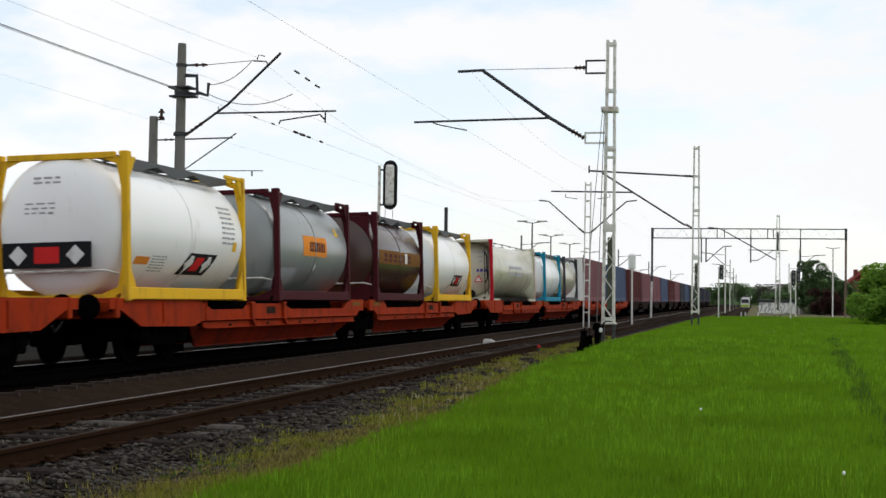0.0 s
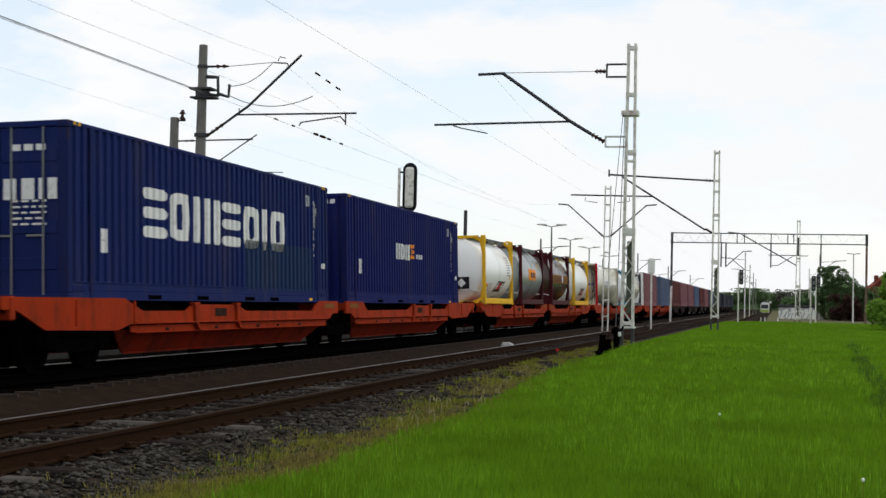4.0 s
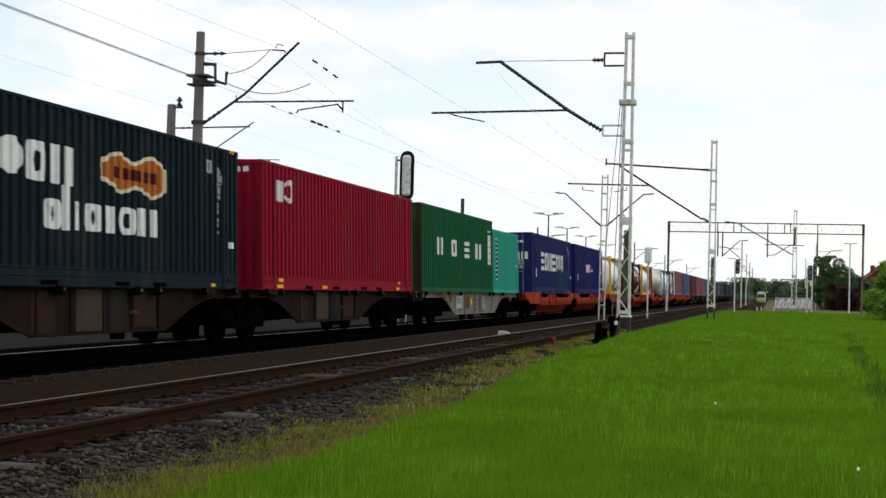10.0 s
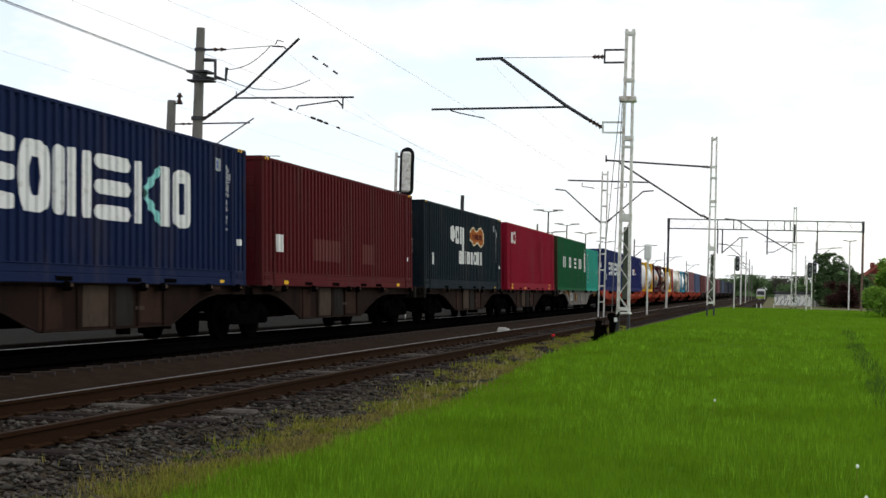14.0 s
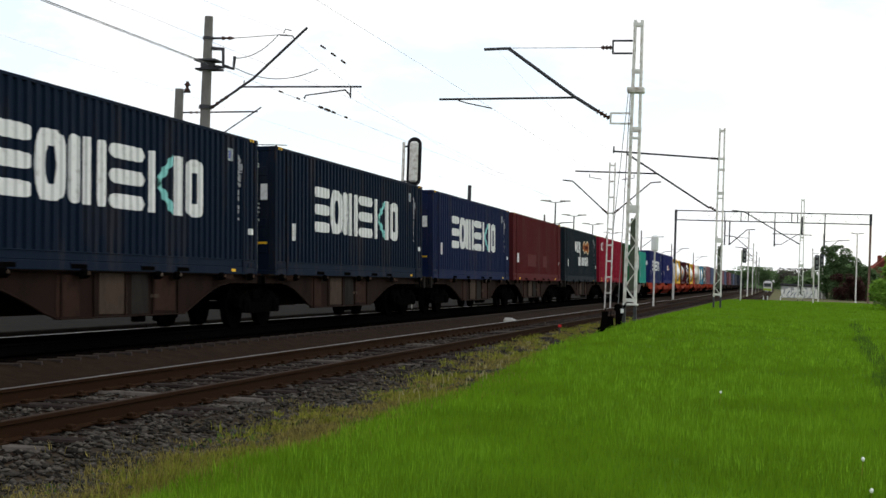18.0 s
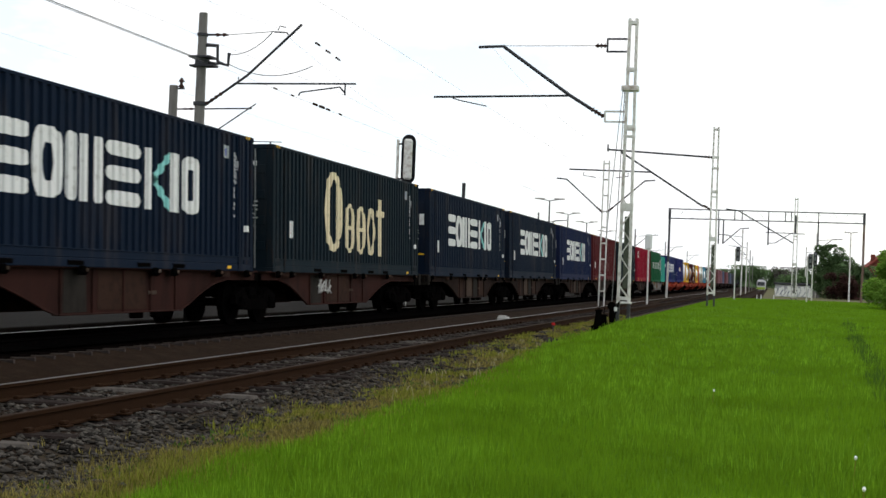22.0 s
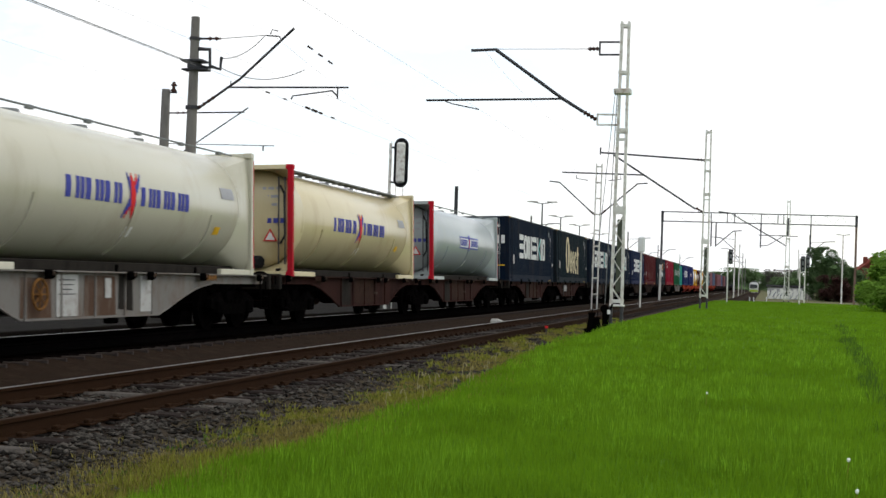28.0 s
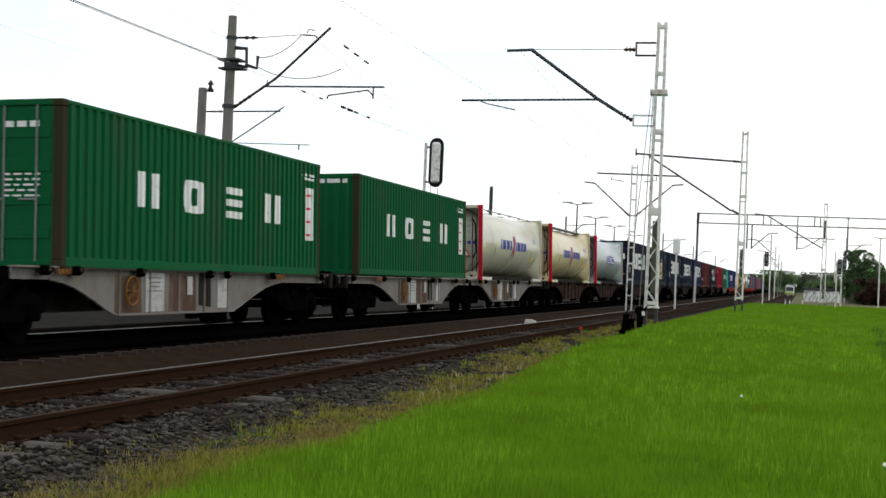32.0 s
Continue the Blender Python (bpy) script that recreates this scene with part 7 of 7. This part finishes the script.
for y, n, r in ((42.6, 0.35, 0.03), (44.3, 0.3, 0.03), (46.6, 0.5, 0.045), (47.3, 0.6, 0.05), (48.1, 0.4, 0.04), (49.6, 0.35, 0.035)):
    part("insulator_stick", insulator(Form(), (-15.31, y, 6.9), (-15.31, y + n, 6.9), r, 3), "insulator", w)
for k in range(3):
    y = 39.4 + 1.0 * k
    part("insulator_stick", insulator(Form(), (-12.95, y, 7.80 - 0.06 * k), (-12.93, y + 0.4, 7.77 - 0.06 * k), 0.034, 3), "insulator", w)


# ---- signals, lamps and trackside gear ----
sig = thing("rail_signal", "black round-ended signal board seen from behind on a pale ladder post", "signal", "signals")
pts = [(-0.31 + 0.31 + 0.31 * math.cos(a) - 0.0, 1.9 + 0.31 * math.sin(a)) for a in [math.pi * k / 10 for k in range(11)]] + [(0.31 * math.cos(a), 0.31 + 0.31 * math.sin(a)) for a in [math.pi + math.pi * k / 10 for k in range(11)]]
part("signal_board", Form().prism([(a, b) for a, b in pts], "y", -0.03, 0.03), "black", sig)
part("lamp_case", Form().box((0, -0.12, 1.1), (0.4, 0.2, 1.86), 0.08), "silver", sig)
part("board_rim", Form().chain([(a, -0.03, b) for a, b in pts + pts[:1]], 0.03, 6), "black", sig)
part("signal_post", Form().rod((-0.52, 0, -5.6), (-0.52, 0, 2.0), 0.07, 10), "silver", sig)
part("ladder", Form().chain([(-0.25, 0.1, -5.6), (-0.25, 0.1, 0.2)], 0.02).chain([(0.1, 0.1, -5.6), (0.1, 0.1, 0.2)], 0.02), "silver", sig)
part("mount", Form().box((-0.25, 0, 0.2), (0.6, 0.08, 0.08), 0.01).box((-0.25, 0, 1.8), (0.6, 0.08, 0.08), 0.01), "steel", sig)
sig.matrix_basis = pose(-16.35, 64, 5.36)


def small_signal(x, y, h, label):
    s = thing("rail_signal", label, "signal", "signals", m=pose(x, y, -0.3))
    part("signal_post", Form().rod((0, 0, 0), (0, 0, h - 0.2), 0.05, 8), "silver", s)
    part("signal_board", Form().box((0.2, 0, h - 0.6), (0.3, 0.12, 1.1), 0.1), "steel", s)
    part("back_plate", Form().box((0.2, -0.07, h - 0.6), (0.14, 0.03, 0.9), 0.012), "grey_steel", s)
    for z in (h - 0.35, h - 0.8):
        part("lamp_hood", Form().rod((0.2, -0.05, z), (0.2, -0.3, z), 0.08, 10), "black", s)


small_signal(-2.62, 110, 4.45, "black colour light signal on a pale post")
small_signal(2.62, 110, 4.1, "dark colour light signal on a white post")
small_signal(3.2, 118, 4.4, "black colour light signal on a pale post")
sign = thing("track_sign", "white box sign on a slim pale post beside the train", "sign")
part("sign_post", Form().rod((-7.0, 85, -0.3), (-7.02, 85, 3.2), 0.05, 8), "silver", sign)
part("sign_box", Form().box((-7.03, 85, 3.6), (0.42, 0.2, 0.95), 0.12), "white", sign)
pole = thing("dark_pole", "dark slender pole behind the train", "pole")
part("pole_shaft", Form().rod((-15.0, 70, -0.4), (-15.0, 70, 5.82), 0.09, 10), "steel", pole)
lamp = thing("street_lamp", "slim grey street lamp beyond the meadow", "lamp", m=pose(8.2, 160, -0.4))
part("lamp_post", Form().rod((0, 0, 0), (0, 0, 7.6), 0.09, 8, 0.06), "silver", lamp)
part("lamp_arm", Form().chain([(-0.7, 0, 7.7), (0, 0, 7.6), (0.7, 0, 7.7)], 0.04), "steel", lamp)
for x, y, s in ((-18.6, 122, 1.0), (-20.6, 148, 1.0), (-21.4, 170, 1.0), (-22.4, 200, 1.0), (-23, 232, 1.0)):
    lamp = thing("platform_lamp", "twin-armed grey platform lamp beyond the train", "lamp", "platform lamps", m=pose(x, y, -0.2))
    part("lamp_post", Form().rod((0, 0, 0), (0, 0, 8.0), 0.09, 8, 0.06), "steel", lamp)
    part("cross_arm", Form().chain([(-1.0, 0, 8.15), (0, 0, 8.0), (1.0, 0, 8.15)], 0.035), "steel", lamp)
    for s in (-1, 1):
        part("lamp_head", Form().box((s * 0.85, 0, 8.17), (0.9, 0.3, 0.12), 0.04), "silver", lamp)
box = thing("signal_wire_stand", "pair of short black trackside posts overgrown at the foot", "trackside post")
for x, y, h, tilt in ((-4.72, 40.5, 0.44, 0.05), (-4.5, 40.7, 0.30, -0.05)):
    part("black_post", Form().post((x, y, -0.28), (x + tilt, y, h), 0.15, 0.2).prism([(x - 0.13, -0.3), (x + 0.13, -0.3), (x + 0.07 + tilt * 0.6, h * 0.6), (x - 0.07 + tilt * 0.6, h * 0.6)], "y", y - 0.13, y + 0.13), "near_black_grime", box)
    part("post_rod", Form().rod((x + tilt, y, h), (x + tilt + 0.02, y, h + 0.22), 0.012), "near_black_grime", box)
    part("post_cap", Form().box((x + tilt, y, h + 0.02), (0.2, 0.24, 0.05), 0.02), "near_black_grime", box)
part("pulley_bar", Form().bar((-4.86, 40.55, -0.05), (-4.55, 40.65, -0.02), 0.1, 0.16), "near_black_grime", box)
box = thing("point_lever", "black point lever frame with a round weight", "lever")
part("lever_frame", Form().box((-4.38, 41.4, 0.3), (0.16, 0.3, 0.5), 0.03).rod((-4.38, 41.4, 0.1), (-4.2, 41.4, 0.72), 0.03), "near_black_grime", box)
part("lever_weight", Form().lathe([(0, -0.06), (0.12, -0.05), (0.12, 0.05), (0, 0.06)], 16, (-4.40, 41.3, 0.58), "y"), "near_black_grime", box)
part("white_mark", Form().box((-4.27, 41.2, 0.5), (0.09, 0.02, 0.12), 0.01), "white", box)
block = thing("concrete_block", "pale concrete block lying between the tracks", "block")
part("block_body", Form().box((-9.0, 49.4, -0.19), (0.38, 0.36, 0.17), 0.03), "pale", block)
part("block_cap", Form().box((-9.04, 49.4, -0.09), (0.26, 0.26, 0.05), 0.02), "pale", block)
mark = thing("red_marker", "small red marker beside the near track", "marker")
part("marker_peg", Form().rod((-5.75, 39.2, -0.3), (-5.75, 39.2, 0.03), 0.02), "steel", mark)
part("marker_head", Form().box((-5.75, 39.2, 0.06), (0.09, 0.05, 0.07), 0.015), "red_mark", mark)


# ---- buildings, far train ----
house = thing("house", "red brick house with a red tiled gable roof", "house")
part("house_wall", Form().prism([(11.9, -0.5), (19, -0.5), (19, 3.1), (15.4, 6.0), (11.9, 3.1)], "y", 210, 222), "brickwall", house)
part("house_roof", Form().prism([(11.4, 2.8), (15.4, 6.1), (19.5, 2.8), (19.5, 3.05), (15.4, 6.4), (11.4, 3.05)], "y", 209.5, 222.5), "rooftile", house)
part("chimney", Form().box((14.1, 214, 5.7), (0.6, 0.6, 1.0), 0.04), "brickwall", house)
for x in (13.2, 17.2):
    win = part("window", Form().box((x, 209.97, 1.6), (1.1, 0.08, 1.3), 0.02), "white", house)
    part("pane", Form().box((x, 209.92, 1.6), (0.9, 0.04, 1.1), 0.01), "glass", win)
shed = thing("low_building", "long low building with white graffiti panels and a dark roof", "building")
part("building_wall", Form().box((2.9, 201, 0.4), (4.6, 3.0, 2.0), 0.03), "plaster", shed)
part("building_roof", Form().box((2.9, 201, 1.56), (5.0, 3.5, 0.28), 0.06), "steel", shed)
part("lean_to", Form().box((5.9, 201, 0.2), (1.6, 2.6, 1.5), 0.04), "concrete", shed)
rng = random.Random(4)
for k in range(11):
    a = 0.8 + 0.43 * k
    part("painted_patch", Form().box((a, 199.47, 0.45 + rng.uniform(-0.2, 0.2)), (rng.uniform(0.34, 0.5), 0.03, rng.uniform(0.9, 1.5)), 0.01, Matrix.Rotation(rng.uniform(-0.25, 0.25), 3, "Y")), "petal", shed)
for k in range(9):
    a = 0.9 + 0.5 * k
    part("painted_stroke", Form().bar((a - 0.15, 199.44, rng.uniform(-0.1, 0.3)), (a + rng.uniform(0, 0.3), 199.44, rng.uniform(0.5, 1.0)), 0.02, rng.uniform(0.05, 0.1)), rng.choice(["dusk", "grey_mark", "greyblue"]), shed)
shed = thing("grey_building", "plain grey building behind the trees", "building")
part("building_wall", Form().box((11.2, 200, 1.4), (1.8, 6, 4.0), 0.05), "plaster", shed)
part("building_roof", Form().box((11.2, 200, 3.5), (2.1, 6.4, 0.25), 0.05), "steel", shed)
emu = thing("railcar", "white and lime green railcar standing far down the line", "train")
part("car_body", Form().prism([(-3.6, -0.3), (-3.65, 2.0), (-3.45, 2.45), (-3.0, 2.65), (-2.0, 2.65), (-1.55, 2.45), (-1.35, 2.0), (-1.4, -0.3)], "y", 404, 440), "white", emu)
part("roof_gear", Form().box((-2.5, 415, 2.8), (1.4, 6, 0.3), 0.1), "steel", emu)
part("front_mask", Form().prism([(-3.58, 0.0), (-3.6, 0.55), (-1.4, 0.55), (-1.42, 0.0)], "y", 403.8, 404.1), "lime", emu)
part("windscreen", Form().prism([(-3.5, 1.0), (-3.45, 2.0), (-1.55, 2.0), (-1.5, 1.0)], "y", 403.8, 404.05), "glass", emu)
part("skirt", Form().box((-2.5, 421, -0.7), (2.2, 36, 0.9), 0.05), "steel", emu)
for x in (-3.25, -1.75):
    part("headlight", Form().rod((x, 403.75, 0.75), (x, 403.95, 0.75), 0.14, 12), "white", emu)


# ---- trees ----
LEAF_V = [(-0.5, 0, 0), (0, -0.3, 0.12), (0.5, 0, 0), (0, 0.3, 0.12)]
LEAF_F = [(0, 1, 2), (0, 2, 3)]


def tree(label, x, y, h, w, mat, count, leaf, seed, trunk=0.25, low=0.25, name="tree", cat="tree", z=-0.4):
    """Tapered trunk, limbs, and a crown of many leaves gathered in clumps."""
    t = thing(name, label, cat, "trees and bushes", m=pose(x, y, z))
    r = random.Random(seed)
    f = Form().chain([(0, 0, 0), (0.1 * w * 0.1, 0, h * 0.3)], trunk * h * 0.06, 8).rod((0.01 * w, 0, h * 0.3), (0.03 * w, 0.02 * w, h * 0.75), trunk * h * 0.05, 8, trunk * h * 0.015)
    part("trunk", f, "bark", t)
    limbs, tips = Form(), []
    for k in range(16):
        a, e = r.uniform(0, 6.28), r.uniform(0.1, 1.0)
        z0 = h * (low + 0.45 * r.random())
        tip = (w * 0.42 * math.cos(a) * math.sqrt(1 - 0.6 * e), w * 0.42 * math.sin(a) * math.sqrt(1 - 0.6 * e), min(h * 0.93, z0 + h * 0.45 * e))
        limbs.rod((0.02 * w, 0, z0 * 0.8), tip, trunk * h * 0.02, 6, trunk * h * 0.006)
        tips.append(tip)
    part("limb", limbs, "bark", t)
    q = np.random.RandomState(seed)
    cl = []
    for tip in tips:
        for _ in range(7):
            cl.append((tip[0] + r.gauss(0, w * 0.11), tip[1] + r.gauss(0, w * 0.11), tip[2] + r.gauss(0, h * 0.085), r.uniform(0.08, 0.15) * w))
    cl = np.array(cl)
    idx = q.randint(0, len(cl), count)
    d = q.normal(0, 1, (count, 3))
    d /= np.linalg.norm(d, axis=1)[:, None]
    p = cl[idx, :3] + d * (cl[idx, 3] * q.uniform(0.5, 1.0, count) ** 0.5)[:, None]
    p[:, 2] = np.clip(p[:, 2], h * 0.06, h * 1.02)
    s = leaf * q.uniform(0.6, 1.4, (count, 1)) * np.ones((1, 3))
    # tilt every leaf by shearing its height
    s[:, 2] *= q.uniform(-4, 4, count)
    ob = scatter_mesh("crown", LEAF_V, LEAF_F, p, s, q.uniform(0, 6.28, count), 0.6, mat, "", "", seed)
    ob.parent = t
    return t


tree("round broad-leaved tree with a dense dark crown", 8.8, 190, 6.9, 6.2, "leaf", 38000, 0.30, 31, 0.25, 0.08)
tree("dark copper-leaved tree beside the green one", 8.4, 183, 3.4, 3.4, "red_leaf", 12000, 0.2, 32, 0.25, 0.04)
tree("bright green bush at the meadow's edge", 9.3, 87, 3.5, 6.2, "bush_leaf", 42000, 0.20, 33, 0.2, 0.08, "bush", "bush", 0.0)
tree("lower bright green bush at the meadow's edge", 7.5, 84, 2.1, 3.4, "bush_leaf", 20000, 0.17, 34, 0.2, 0.06, "bush", "bush", 0.0)
tree("bright green bush at the meadow's edge", 12.4, 98, 3.9, 7.0, "bush_leaf", 26000, 0.2, 35, 0.2, 0.08, "bush", "bush", 0.0)
tree("distant grey-brown tree crown beyond the white building", 5.6, 455, 7.6, 12, "grey_leaf", 6000, 0.5, 71, z=-1.0)
for k, (x, y, h, w) in enumerate(((-12, 470, 6.5, 9), (-7, 480, 8, 10), (-1.5, 490, 7.0, 9), (3.5, 470, 7.0, 9), (8.5, 455, 5.5, 8), (-18, 500, 6.5, 10), (9.5, 330, 6.5, 7), (13, 280, 6, 8), (6.0, 400, 5.0, 7), (-24, 520, 7, 11), (20, 320, 7, 9), (4.6, 250, 3.6, 3.6))):
    tree("distant rounded tree beyond the tracks", x, y, h, w, "leaf", 5000, 0.5, 50 + k, z=-1.0)
far_wood = Form()
rng = random.Random(77)
for k in range(60):
    x = -240 + 9 * k + rng.uniform(-3, 3)
    h, r = rng.uniform(5, 9), rng.uniform(5, 9)
    far_wood.lathe([(0, -2), (r * 0.9, -1), (r, h * 0.35), (r * 0.75, h * 0.7), (r * 0.35, h * 0.93), (0, h)], 9, (x, 760 + rng.uniform(-20, 20), -2), "z")
tagged(new("far_wood", far_wood.mesh("far_wood", MAT["leaf"])), "low dark line of woods on the horizon", "wood", kind="stuff")


def motions():
    """Every wagon and load rolls along the track with the train's one speed; the wheels of the wagons that come near turn."""
    for ob, u, z in train:
        walk(ob, [(t, on_track(u + gone(t), z)) for t in range(0, 33, 2)])
    turns = [(k / 15, -math.degrees(gone(k / 15) / 0.46)) for k in range(0, 481)]
    for ob, u, z in train:
        for o in ob.children:
            if o.name.startswith("wheelset") and -240 < u < 60:
                y = o.location.y
                walk(o, [(t, pose(0, y, 0.46, a % 360, 0, 0)) for t, a in turns])


motions()
